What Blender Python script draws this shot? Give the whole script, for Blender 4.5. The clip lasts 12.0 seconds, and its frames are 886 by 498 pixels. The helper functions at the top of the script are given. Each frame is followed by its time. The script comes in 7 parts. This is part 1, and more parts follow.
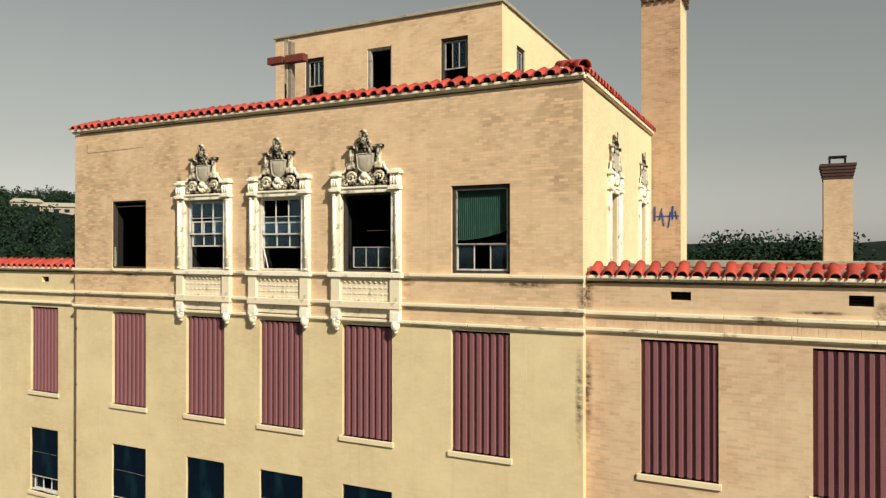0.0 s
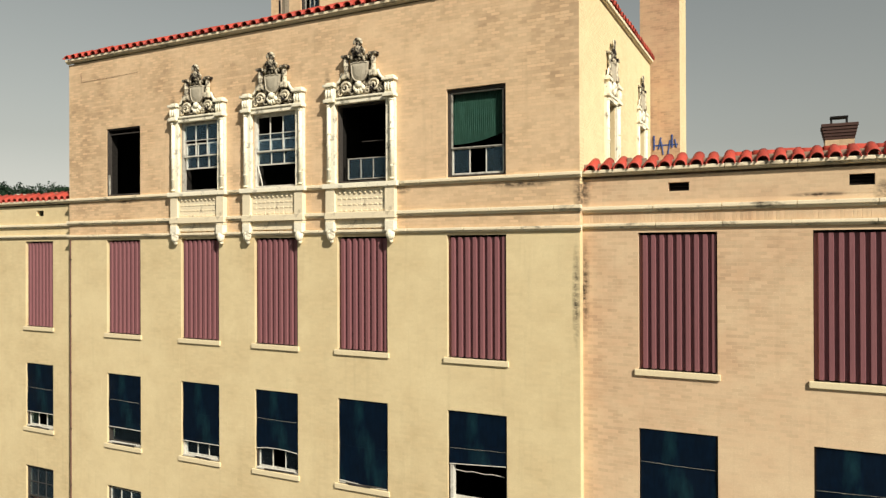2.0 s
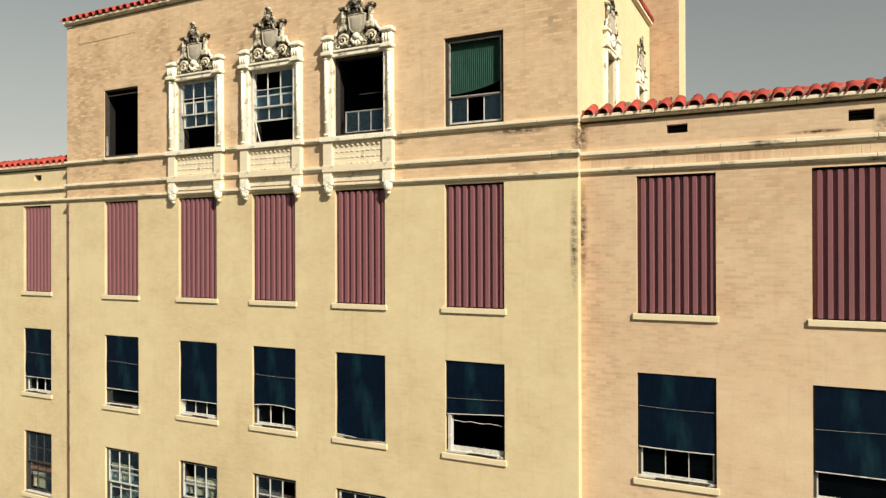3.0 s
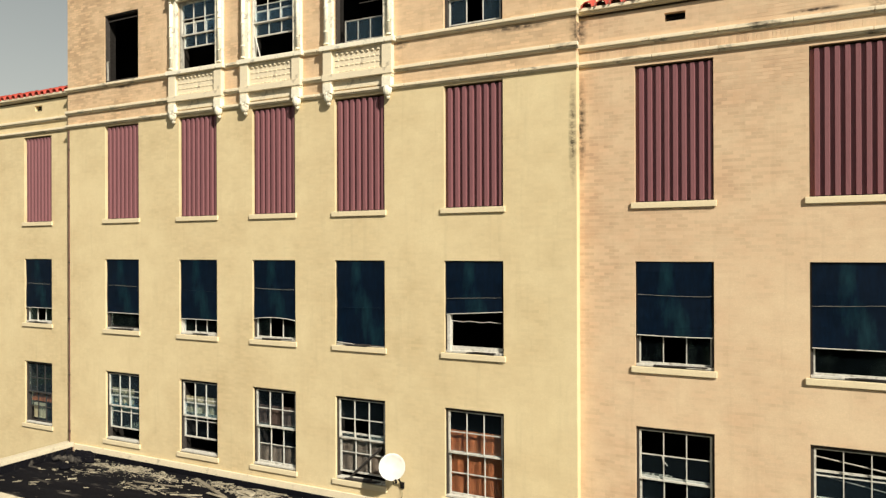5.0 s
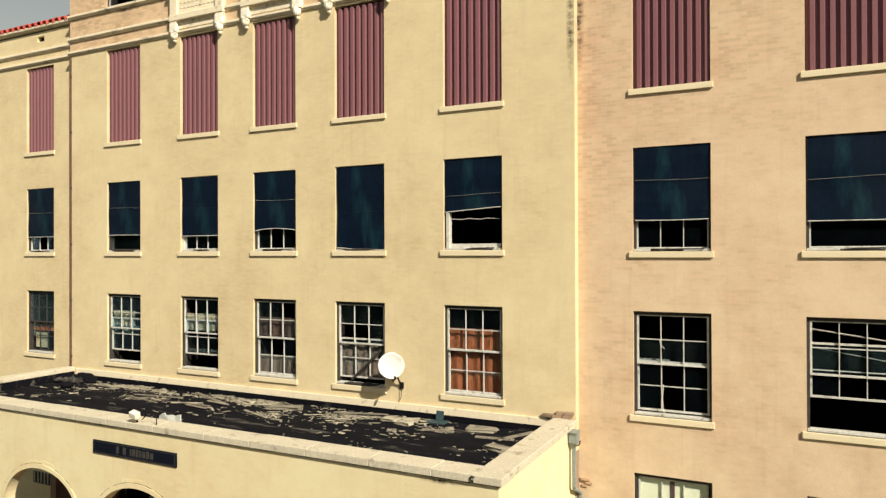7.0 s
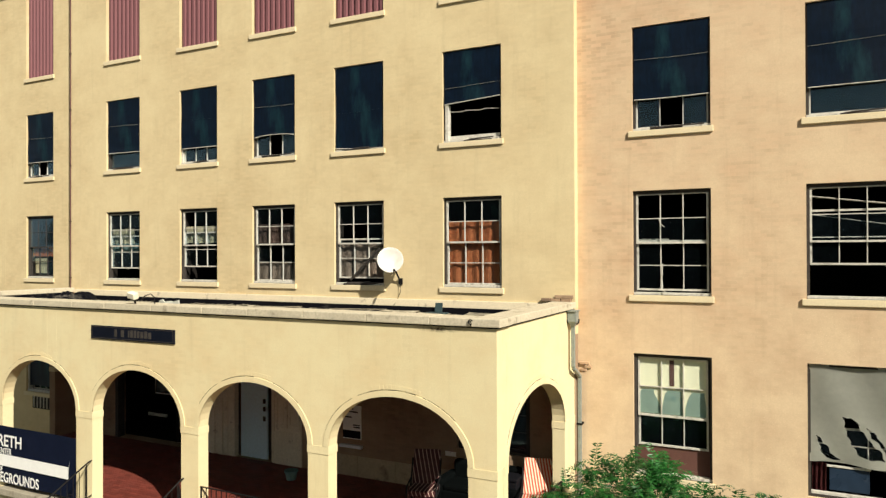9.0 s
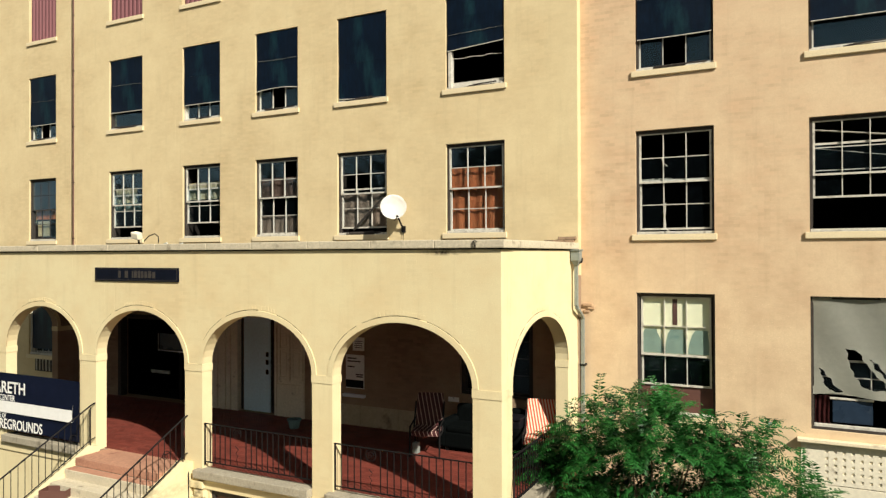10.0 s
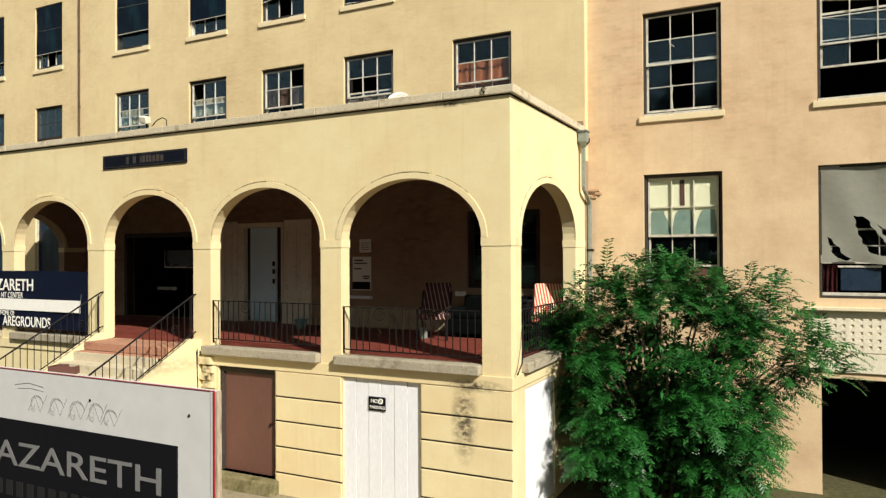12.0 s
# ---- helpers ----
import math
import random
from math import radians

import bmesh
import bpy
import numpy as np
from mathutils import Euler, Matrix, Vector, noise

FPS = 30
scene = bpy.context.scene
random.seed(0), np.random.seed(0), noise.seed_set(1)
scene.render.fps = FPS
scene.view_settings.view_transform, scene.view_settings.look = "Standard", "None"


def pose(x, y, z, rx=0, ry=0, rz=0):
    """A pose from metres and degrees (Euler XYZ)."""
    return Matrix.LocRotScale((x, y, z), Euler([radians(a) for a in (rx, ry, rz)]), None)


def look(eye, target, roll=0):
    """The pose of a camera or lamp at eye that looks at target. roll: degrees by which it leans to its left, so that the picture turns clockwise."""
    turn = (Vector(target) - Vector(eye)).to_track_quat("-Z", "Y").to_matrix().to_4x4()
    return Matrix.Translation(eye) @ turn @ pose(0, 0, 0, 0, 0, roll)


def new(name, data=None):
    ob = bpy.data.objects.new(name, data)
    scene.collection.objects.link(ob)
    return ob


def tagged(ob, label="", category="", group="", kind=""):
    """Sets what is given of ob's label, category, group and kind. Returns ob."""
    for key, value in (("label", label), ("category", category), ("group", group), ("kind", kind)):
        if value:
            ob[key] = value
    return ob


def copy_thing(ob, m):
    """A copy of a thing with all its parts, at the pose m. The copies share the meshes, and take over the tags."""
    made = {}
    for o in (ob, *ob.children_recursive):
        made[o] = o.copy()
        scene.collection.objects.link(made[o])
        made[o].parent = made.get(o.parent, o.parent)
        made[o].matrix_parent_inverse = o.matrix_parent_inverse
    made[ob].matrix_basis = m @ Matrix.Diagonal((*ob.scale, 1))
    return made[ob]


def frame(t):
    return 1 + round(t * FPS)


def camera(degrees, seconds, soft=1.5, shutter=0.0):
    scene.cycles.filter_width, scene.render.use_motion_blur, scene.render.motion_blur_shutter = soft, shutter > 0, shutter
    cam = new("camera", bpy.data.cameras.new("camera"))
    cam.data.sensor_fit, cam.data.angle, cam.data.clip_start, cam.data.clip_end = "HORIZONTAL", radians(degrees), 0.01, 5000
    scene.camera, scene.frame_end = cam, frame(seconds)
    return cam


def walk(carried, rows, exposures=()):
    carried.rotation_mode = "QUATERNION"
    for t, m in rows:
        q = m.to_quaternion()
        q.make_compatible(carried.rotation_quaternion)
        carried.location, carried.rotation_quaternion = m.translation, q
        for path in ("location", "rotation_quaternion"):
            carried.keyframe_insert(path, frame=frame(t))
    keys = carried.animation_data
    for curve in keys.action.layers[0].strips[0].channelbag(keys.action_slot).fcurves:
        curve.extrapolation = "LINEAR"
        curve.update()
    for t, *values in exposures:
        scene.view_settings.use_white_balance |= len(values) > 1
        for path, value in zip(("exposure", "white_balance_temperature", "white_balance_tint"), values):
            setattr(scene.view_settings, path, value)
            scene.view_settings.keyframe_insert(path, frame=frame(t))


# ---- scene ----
cam = camera(64.5, 12.0, 1.35)
PATH = [
    (0, (3.89, -14.596, 18.048), (3.006, -12.802, 18.056), -0.0),
    (0.5, (3.895, -14.56, 17.521), (3.01, -12.767, 17.53), -0.1),
    (1, (3.9, -14.518, 16.995), (3.013, -12.725, 17.003), -0.1),
    (1.5, (3.928, -14.435, 16.487), (3.04, -12.643, 16.491), -0.2),
    (2, (3.932, -14.357, 15.936), (3.043, -12.566, 15.942), -0.2),
    (2.5, (3.931, -14.315, 15.382), (3.04, -12.524, 15.387), -0.2),
    (3, (3.97, -14.269, 14.836), (3.078, -12.479, 14.84), -0.2),
    (5, (4.009, -14.322, 12.656), (3.117, -12.532, 12.658), -0.2),
    (5.5, (4.056, -14.37, 12.115), (3.163, -12.58, 12.116), -0.3),
    (6, (4.067, -14.396, 11.54), (3.174, -12.607, 11.542), -0.3),
    (6.5, (4.092, -14.378, 10.938), (3.197, -12.59, 10.943), -0.2),
    (7, (4.09, -14.4, 10.332), (3.195, -12.611, 10.341), -0.2),
    (9, (4.107, -14.339, 7.913), (3.209, -12.552, 7.925), -0.2),
    (9.5, (4.082, -14.339, 7.307), (3.184, -12.552, 7.319), -0.2),
    (10, (4.051, -14.387, 6.69), (3.153, -12.6, 6.705), -0.2),
    (10.5, (4.037, -14.411, 6.11), (3.136, -12.625, 6.123), -0.2),
    (11, (3.991, -14.415, 5.498), (3.09, -12.63, 5.516), -0.2),
    (11.5, (3.976, -14.436, 4.936), (3.073, -12.651, 4.95), -0.2),
    (12, (3.947, -14.445, 4.332), (3.044, -12.66, 4.349), -0.3),
]
walk(cam, [(t, look(eye, target, roll)) for t, eye, target, roll in PATH], exposures=[(0.0, 0.40), (3.0, 0.48), (6.0, 0.54), (12.0, 0.52)])

# world, sun and exposure
SUN_TO = Vector((1.62, -1.0, 1.40)).normalized()
world = bpy.data.worlds.new("world")
scene.world = world
world.use_nodes = True
wn = world.node_tree.nodes
sky = wn.new("ShaderNodeTexSky")
sky.sky_type = "NISHITA"
sky.sun_disc = False
sky.sun_elevation = math.asin(SUN_TO.z)
sky.sun_rotation = math.atan2(SUN_TO.x, SUN_TO.y)
sky.air_density, sky.dust_density, sky.ozone_density = 2.5, 0.4, 1.0
wn["Background"].inputs["Strength"].default_value = 0.047
pale = wn.new("ShaderNodeHueSaturation")
pale.inputs["Saturation"].default_value = 0.18
world.node_tree.links.new(sky.outputs["Color"], pale.inputs["Color"])
haze_tint = wn.new("ShaderNodeMix")
haze_tint.data_type, haze_tint.blend_type = "RGBA", "MULTIPLY"
haze_tint.inputs[0].default_value = 1.0
haze_tint.inputs[7].default_value = (0.965, 1.0, 0.985, 1)
world.node_tree.links.new(pale.outputs["Color"], haze_tint.inputs[6])
world.node_tree.links.new(haze_tint.outputs[2], wn["Background"].inputs["Color"])
sun = new("sun", bpy.data.lights.new("sun", "SUN"))
sun.data.energy, sun.data.angle, sun.data.color = 5.0, radians(0.6), (1.0, 0.94, 0.83)
sun.matrix_world = look(tuple(SUN_TO * 60), (0, 0, 0))


# materials
def link(nt, a, b):
    nt.links.new(a, b)


def mixed(nt, fac, a, b, blend="MIX"):
    """A colour mix; fac, a and b are sockets or values."""
    m = nt.nodes.new("ShaderNodeMix")
    m.data_type, m.blend_type = "RGBA", blend
    for slot, v in ((0, fac), (6, a), (7, b)):
        if isinstance(v, bpy.types.NodeSocket):
            nt.links.new(v, m.inputs[slot])
        elif slot == 0:
            m.inputs[0].default_value = v
        else:
            m.inputs[slot].default_value = (*v, 1) if len(v) == 3 else v
    return m.outputs[2]


def noise_at(nt, scale, stretch=(1, 1, 1), detail=4.0, rough=0.55, shift=0.0, world_space=False):
    tc, mp, nz = nt.nodes.new("ShaderNodeNewGeometry" if world_space else "ShaderNodeTexCoord"), nt.nodes.new("ShaderNodeMapping"), nt.nodes.new("ShaderNodeTexNoise")
    mp.inputs["Scale"].default_value = stretch
    mp.inputs["Location"].default_value = (shift, shift * 0.7, shift * 1.3)
    nz.inputs["Scale"].default_value, nz.inputs["Detail"].default_value = scale, detail
    nz.inputs["Roughness"].default_value = rough
    link(nt, tc.outputs["Position" if world_space else "Object"], mp.inputs["Vector"])
    link(nt, mp.outputs["Vector"], nz.inputs["Vector"])
    return nz.outputs["Fac"]


def ramp(nt, fac, low, high, a=0.0, b=1.0):
    r = nt.nodes.new("ShaderNodeMapRange")
    r.clamp = True
    for i, v in enumerate((low, high, a, b)):
        r.inputs[i + 1].default_value = v
    link(nt, fac, r.inputs[0])
    return r.outputs[0]


def piece_random(nt):
    """One number a piece: by object for single pieces, by island for joined ones."""
    ob, geo, add = nt.nodes.new("ShaderNodeObjectInfo"), nt.nodes.new("ShaderNodeNewGeometry"), nt.nodes.new("ShaderNodeMath")
    fr = nt.nodes.new("ShaderNodeMath")
    fr.operation = "FRACT"
    link(nt, ob.outputs["Random"], add.inputs[0])
    link(nt, geo.outputs["Random Per Island"], add.inputs[1])
    link(nt, add.outputs[0], fr.inputs[0])
    return fr.outputs[0]


def blank(name):
    m = bpy.data.materials.new(name)
    m.use_nodes = True
    return m, m.node_tree, m.node_tree.nodes["Principled BSDF"]


def bumped(nt, bsdf, height, strength, distance=0.01):
    b = nt.nodes.new("ShaderNodeBump")
    b.inputs["Strength"].default_value, b.inputs["Distance"].default_value = strength, distance
    link(nt, height, b.inputs["Height"])
    link(nt, b.outputs["Normal"], bsdf.inputs["Normal"])


def surface(name, base, rough=0.8, var=0.18, fine=30.0, large=1.5, metal=0.0, bump=0.25, dirt=None, amount=0.45, dirt_scale=2.0,
            stretch=(1, 1, 1), piece=0.0, gloss_var=0.1, shine=0.3):
    """A worn surface: base colour with grain at two scales, and dirt of another colour where a noise is high."""
    m, nt, bsdf = blank(name)
    lo, hi = [max(0, c * (1 - var)) for c in base], [min(1, c * (1 + var)) for c in base]
    n1, n2 = noise_at(nt, fine, stretch), noise_at(nt, large, stretch, 5)
    col = mixed(nt, ramp(nt, n1, 0.3, 0.7), lo, hi)
    col = mixed(nt, ramp(nt, n2, 0.35, 0.7, 0, 0.5), col, [c * (1 - 1.3 * var) for c in base])
    if piece:
        col = mixed(nt, piece, col, mixed(nt, piece_random(nt), [c * 0.45 for c in base], [min(1, c * 1.45) for c in base]))
    if dirt:
        n3 = noise_at(nt, dirt_scale, stretch, 7, 0.65, 3.1)
        col = mixed(nt, ramp(nt, n3, 1 - amount, 1 - amount + 0.16), col, dirt)
    link(nt, col, bsdf.inputs["Base Color"])
    link(nt, ramp(nt, n2, 0.2, 0.8, max(0, rough - gloss_var), min(1, rough + gloss_var)), bsdf.inputs["Roughness"])
    bsdf.inputs["Metallic"].default_value = metal
    bsdf.inputs["Specular IOR Level"].default_value = 0.08 if rough >= 0.9 else shine
    if bump:
        bumped(nt, bsdf, n1, bump)
    return m


def wall_paint(name, paint, brick, bare, streak=0.25, each=0.12, stains=(), sheltered=None, corner=None):
    """Brick under old paint: paint colour, the brick that shows through, how far it has worn off, how far bricks
    differ, black mould stains and other dark patches (x, z, half width, half height), and the heights between which
    weather takes the paint off, and (x0, x1, share) for a corner worn more than the rest."""
    m, nt, bsdf = blank(name)
    grain, mid, big = noise_at(nt, 45, world_space=True), noise_at(nt, 1.6, (1, 1, 1.15), 7, 0.62, 0.0, True), noise_at(nt, 0.23, (1, 1, 1), 5, 0.6, 7.0, True)
    rnd = piece_random(nt)
    if sheltered:
        pos, up = nt.nodes.new("ShaderNodeNewGeometry"), nt.nodes.new("ShaderNodeSeparateXYZ")
        link(nt, pos.outputs["Position"], up.inputs[0])
        low, less = nt.nodes.new("ShaderNodeMath"), nt.nodes.new("ShaderNodeMath")
        low.operation, less.operation = "SUBTRACT", "MULTIPLY"
        link(nt, big, low.inputs[0])
        link(nt, ramp(nt, up.outputs["Z"], *sheltered, 0.16, 0.0), low.inputs[1])
        big = low.outputs[0]
        link(nt, rnd, less.inputs[0])
        link(nt, ramp(nt, up.outputs["Z"], *sheltered, 0.3, 1.0), less.inputs[1])
        rnd = less.outputs[0]
    if corner:
        pos, along, more = nt.nodes.new("ShaderNodeNewGeometry"), nt.nodes.new("ShaderNodeSeparateXYZ"), nt.nodes.new("ShaderNodeMath")
        link(nt, pos.outputs["Position"], along.inputs[0])
        link(nt, big, more.inputs[0])
        link(nt, ramp(nt, along.outputs["X"], corner[0], corner[1], corner[2], 0.0), more.inputs[1])
        big = more.outputs[0]
    worn = mixed(nt, rnd, [c * (1 - 1.4 * each) for c in brick], [min(1, c * (1 + each)) for c in brick])
    coat = mixed(nt, ramp(nt, grain, 0.3, 0.7), [c * 0.95 for c in paint], [min(1, c * 1.04) for c in paint])
    coat = mixed(nt, ramp(nt, rnd, 0, 1, 0.0, each), coat, [c * 0.80 for c in paint])
    add = nt.nodes.new("ShaderNodeMath")
    add.operation = "ADD"
    link(nt, ramp(nt, mid, 0.2, 0.8, -0.25, 0.25), add.inputs[0])
    link(nt, big, add.inputs[1])
    col = mixed(nt, ramp(nt, add.outputs[0], 1 - bare - 0.2, 1 - bare + 0.24), coat, worn)
    runs = noise_at(nt, 1.3, (5.0, 5.0, 0.35), 6, 0.6, 11.0, True)
    col = mixed(nt, ramp(nt, runs, 0.55, 0.8, 0, streak), col, [c * 0.45 for c in brick])
    specks = noise_at(nt, 9.0, (1, 1, 2.2), 6, 0.7, 5.0, True)
    col = mixed(nt, ramp(nt, specks, 0.70, 0.76, 0, 0.55), col, [c * 0.42 for c in brick])
    odd = nt.nodes.new("ShaderNodeMath")
    odd.operation = "MULTIPLY"
    link(nt, ramp(nt, rnd, 0.82, 0.88, 0.0, 2.2 * each), odd.inputs[0])
    link(nt, ramp(nt, big, 0.38, 0.62), odd.inputs[1])
    col = mixed(nt, odd.outputs[0], col, [c * 0.5 for c in brick])
    for x, z, rx, rz in stains:
        tc, mp, ln, mul = nt.nodes.new("ShaderNodeNewGeometry"), nt.nodes.new("ShaderNodeMapping"), nt.nodes.new("ShaderNodeVectorMath"), nt.nodes.new("ShaderNodeMath")
        mp.inputs["Location"].default_value = (-x / rx, 0, -z / rz)
        mp.inputs["Scale"].default_value = (1 / rx, 0, 1 / rz)
        ln.operation, mul.operation = "LENGTH", "MULTIPLY"
        link(nt, tc.outputs["Position"], mp.inputs["Vector"])
        link(nt, mp.outputs["Vector"], ln.inputs[0])
        link(nt, ramp(nt, ln.outputs["Value"], 0.2, 1.0, 1.0, 0.0), mul.inputs[0])
        link(nt, ramp(nt, noise_at(nt, 7.0, (1.0, 1.0, 1.6), 7, 0.7, x, True), 0.35, 0.58, 0.0, 1.0), mul.inputs[1])
        col = mixed(nt, mul.outputs[0], col, (0.05, 0.038, 0.026))
    link(nt, col, bsdf.inputs["Base Color"])
    bsdf.inputs["Roughness"].default_value = 0.85
    bsdf.inputs["Specular IOR Level"].default_value = 0.2
    bumped(nt, bsdf, grain, 0.35, 0.006)
    return m


def striped(name, a, b, scale, axis_vec, cut=0.5):
    m, nt, bsdf = blank(name)
    tc, wv, mp = nt.nodes.new("ShaderNodeTexCoord"), nt.nodes.new("ShaderNodeTexWave"), nt.nodes.new("ShaderNodeMapping")
    mp.inputs["Rotation"].default_value = axis_vec
    wv.inputs["Scale"].default_value = scale
    wv.inputs["Distortion"].default_value = 0.3
    link(nt, tc.outputs["Object"], mp.inputs["Vector"])
    link(nt, mp.outputs["Vector"], wv.inputs["Vector"])
    link(nt, mixed(nt, ramp(nt, wv.outputs["Fac"], cut - 0.05, cut + 0.05), a, b), bsdf.inputs["Base Color"])
    bsdf.inputs["Roughness"].default_value = 0.85
    return m


def glass_sheet(name, tint, haze):
    """A thin old pane: clear with a mirror gloss, and a film of dust."""
    m, nt, bsdf = blank(name)
    out = nt.nodes["Material Output"]
    clear, gloss, dust = nt.nodes.new("ShaderNodeBsdfTransparent"), nt.nodes.new("ShaderNodeBsdfGlossy"), nt.nodes.new("ShaderNodeBsdfDiffuse")
    clear.inputs["Color"].default_value = (*tint, 1)
    gloss.inputs["Roughness"].default_value = 0.04
    gloss.inputs["Color"].default_value = (0.5, 0.78, 1, 1)
    dust.inputs["Color"].default_value = (0.10, 0.15, 0.18, 1)
    fr, a, b = nt.nodes.new("ShaderNodeLayerWeight"), nt.nodes.new("ShaderNodeMixShader"), nt.nodes.new("ShaderNodeMixShader")
    link(nt, ramp(nt, fr.outputs["Facing"], 0.15, 1.0, 0.04, 0.22), a.inputs[0])
    link(nt, clear.outputs[0], a.inputs[1])
    link(nt, gloss.outputs[0], a.inputs[2])
    link(nt, ramp(nt, noise_at(nt, 3.0, (1, 1, 1), 5), 0.3, 0.75, haze * 0.3, haze), b.inputs[0])
    link(nt, a.outputs[0], b.inputs[1])
    link(nt, dust.outputs[0], b.inputs[2])
    link(nt, b.outputs[0], out.inputs["Surface"])
    bumpn = nt.nodes.new("ShaderNodeBump")
    bumpn.inputs["Strength"].default_value = 0.05
    link(nt, noise_at(nt, 2.0), bumpn.inputs["Height"])
    link(nt, bumpn.outputs[0], gloss.inputs["Normal"])
    nt.nodes.remove(bsdf)
    return m


PAINT = wall_paint("painted_brick_cream", (0.70, 0.572, 0.335), (0.60, 0.465, 0.26), 0.47, 0.15, 0.07, ((0.0, 15.0, 0.10, 1.2),))
# dark patches at x -6.15, -8.76 and -11.32 lie left of the surrounds
PAINT_UP = wall_paint("worn_painted_brick", (0.73, 0.53, 0.325), (0.60, 0.41, 0.24), 0.53, 0.20, 0.23, ((0.08, 17.1, 0.16, 0.55), (-4.1, 17.35, 0.3, 0.12), (-6.15, 19.9, 0.12, 0.45), (-8.76, 19.9, 0.12, 0.4), (-11.32, 19.9, 0.12, 0.4), (-1.2, 17.35, 0.9, 0.09), (-13.2, 17.38, 0.5, 0.07)))
# paler, less worn copy for sun-facing sides, sunlight put into the colour
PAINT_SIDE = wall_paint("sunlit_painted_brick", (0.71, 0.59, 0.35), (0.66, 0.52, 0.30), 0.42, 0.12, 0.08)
PAINT_WING = wall_paint("painted_brick_buff", (0.68, 0.515, 0.325), (0.575, 0.385, 0.235), 0.50, 0.17, 0.16, ((0.12, 15.2, 0.12, 1.2), (4.4, 16.93, 0.6, 0.05), (5.35, 16.95, 0.16, 0.25), (0.12, 17.2, 0.16, 0.5)), (5.0, 10.0), (0.2, 1.5, 0.13))
PAINT_PORCH = wall_paint("porch_paint", (0.71, 0.61, 0.365), (0.65, 0.51, 0.285), 0.42, 0.16, 0.05, ((-0.72, 1.75, 0.26, 0.75), (-0.55, 2.3, 0.6, 0.12), (-6.1, 2.1, 0.15, 0.4), (-0.9, 6.72, 0.5, 0.06), (-7.0, 2.3, 0.9, 0.25)))
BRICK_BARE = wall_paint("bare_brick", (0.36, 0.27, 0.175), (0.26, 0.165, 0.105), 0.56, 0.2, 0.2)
BRICK_CHIM = wall_paint("bare_chimney_brick", (0.575, 0.405, 0.245), (0.44, 0.27, 0.165), 0.56, 0.25, 0.24)
BRICK_DARK = wall_paint("sooty_brick", (0.10, 0.055, 0.042), (0.07, 0.036, 0.03), 0.6)
BUFF_PANEL = surface("buff_panel_paint", (0.46, 0.38, 0.25), 0.85, 0.15, 18, 1.5, 0, 0.2, (0.13, 0.10, 0.07), 0.42, 2.0)
STONE = surface("cast_stone", (0.76, 0.65, 0.45), 0.8, 0.10, 40, 2.0, 0, 0.3, (0.14, 0.10, 0.065), 0.41, 3.4)
STONE_BAND = surface("stained_cast_stone", (0.77, 0.66, 0.46), 0.8, 0.12, 40, 2.0, 0, 0.3, (0.055, 0.042, 0.028), 0.435, 1.6, (1, 1, 2.5))
STONE_ORN = surface("carved_stone", (0.84, 0.77, 0.59), 0.8, 0.12, 30, 3.0, 0, 0.4, (0.08, 0.06, 0.04), 0.44, 5.5)
STONE_SOOT = surface("sooty_carved_stone", (0.70, 0.61, 0.44), 0.85, 0.15, 30, 3.0, 0, 0.5, (0.022, 0.017, 0.014), 0.55, 5.5)
# heavy soot, raised further to paint the dark of the carved recesses
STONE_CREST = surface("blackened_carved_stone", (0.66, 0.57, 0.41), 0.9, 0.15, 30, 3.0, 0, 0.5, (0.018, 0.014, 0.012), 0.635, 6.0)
STONE_SHIELD = surface("grey_shield_stone", (0.40, 0.35, 0.26), 0.85, 0.12, 30, 3.0, 0, 0.3, (0.10, 0.08, 0.06), 0.42, 5.0)
STONE_JOINT = surface("dark_joint", (0.035, 0.028, 0.02), 0.95, 0.3, 25, 2.0, 0, 0.4, (0.12, 0.09, 0.055), 0.36, 5.0)
STONE_GREY = surface("weathered_concrete", (0.36, 0.32, 0.24), 0.9, 0.2, 25, 2.0, 0, 0.4, (0.17, 0.145, 0.105), 0.45, 3.5)
COPING = surface("cream_coping", (0.54, 0.475, 0.345), 0.9, 0.16, 25, 2.0, 0, 0.4, (0.20, 0.165, 0.12), 0.42, 3.5)
SILL = surface("painted_sill", (0.72, 0.60, 0.38), 0.8, 0.08, 40, 2.0, 0, 0.2, (0.30, 0.22, 0.14), 0.36, 4.0)
TILE = surface("clay_tile_red", (0.38, 0.050, 0.030), 0.65, 0.22, 25, 3.0, 0, 0.3, (0.13, 0.05, 0.04), 0.38, 5.0, piece=0.35)
MORTAR = surface("lime_mortar", (0.30, 0.22, 0.16), 0.95, 0.3, 14, 4.0, 0, 0.5, (0.12, 0.09, 0.07), 0.42, 4.0)
MAROON = surface("maroon_sheet_metal", (0.205, 0.085, 0.090), 0.5, 0.10, 20, 1.2, 0.0, 0.08, (0.15, 0.058, 0.062), 0.40, 1.5, (3, 3, 0.5))
FRAME_WHITE = surface("flaking_white_paint", (0.58, 0.55, 0.47), 0.75, 0.18, 22, 4.0, 0, 0.3, (0.22, 0.19, 0.15), 0.46, 7.0)
FRAME_GREY = surface("weathered_grey_paint", (0.34, 0.32, 0.27), 0.8, 0.2, 22, 4.0, 0, 0.3, (0.07, 0.06, 0.05), 0.47, 7.0)
FRAME_DARK = surface("grimy_frame", (0.045, 0.038, 0.032), 0.8, 0.3, 22, 4.0, 0, 0.3, (0.22, 0.185, 0.14), 0.36, 6.0)
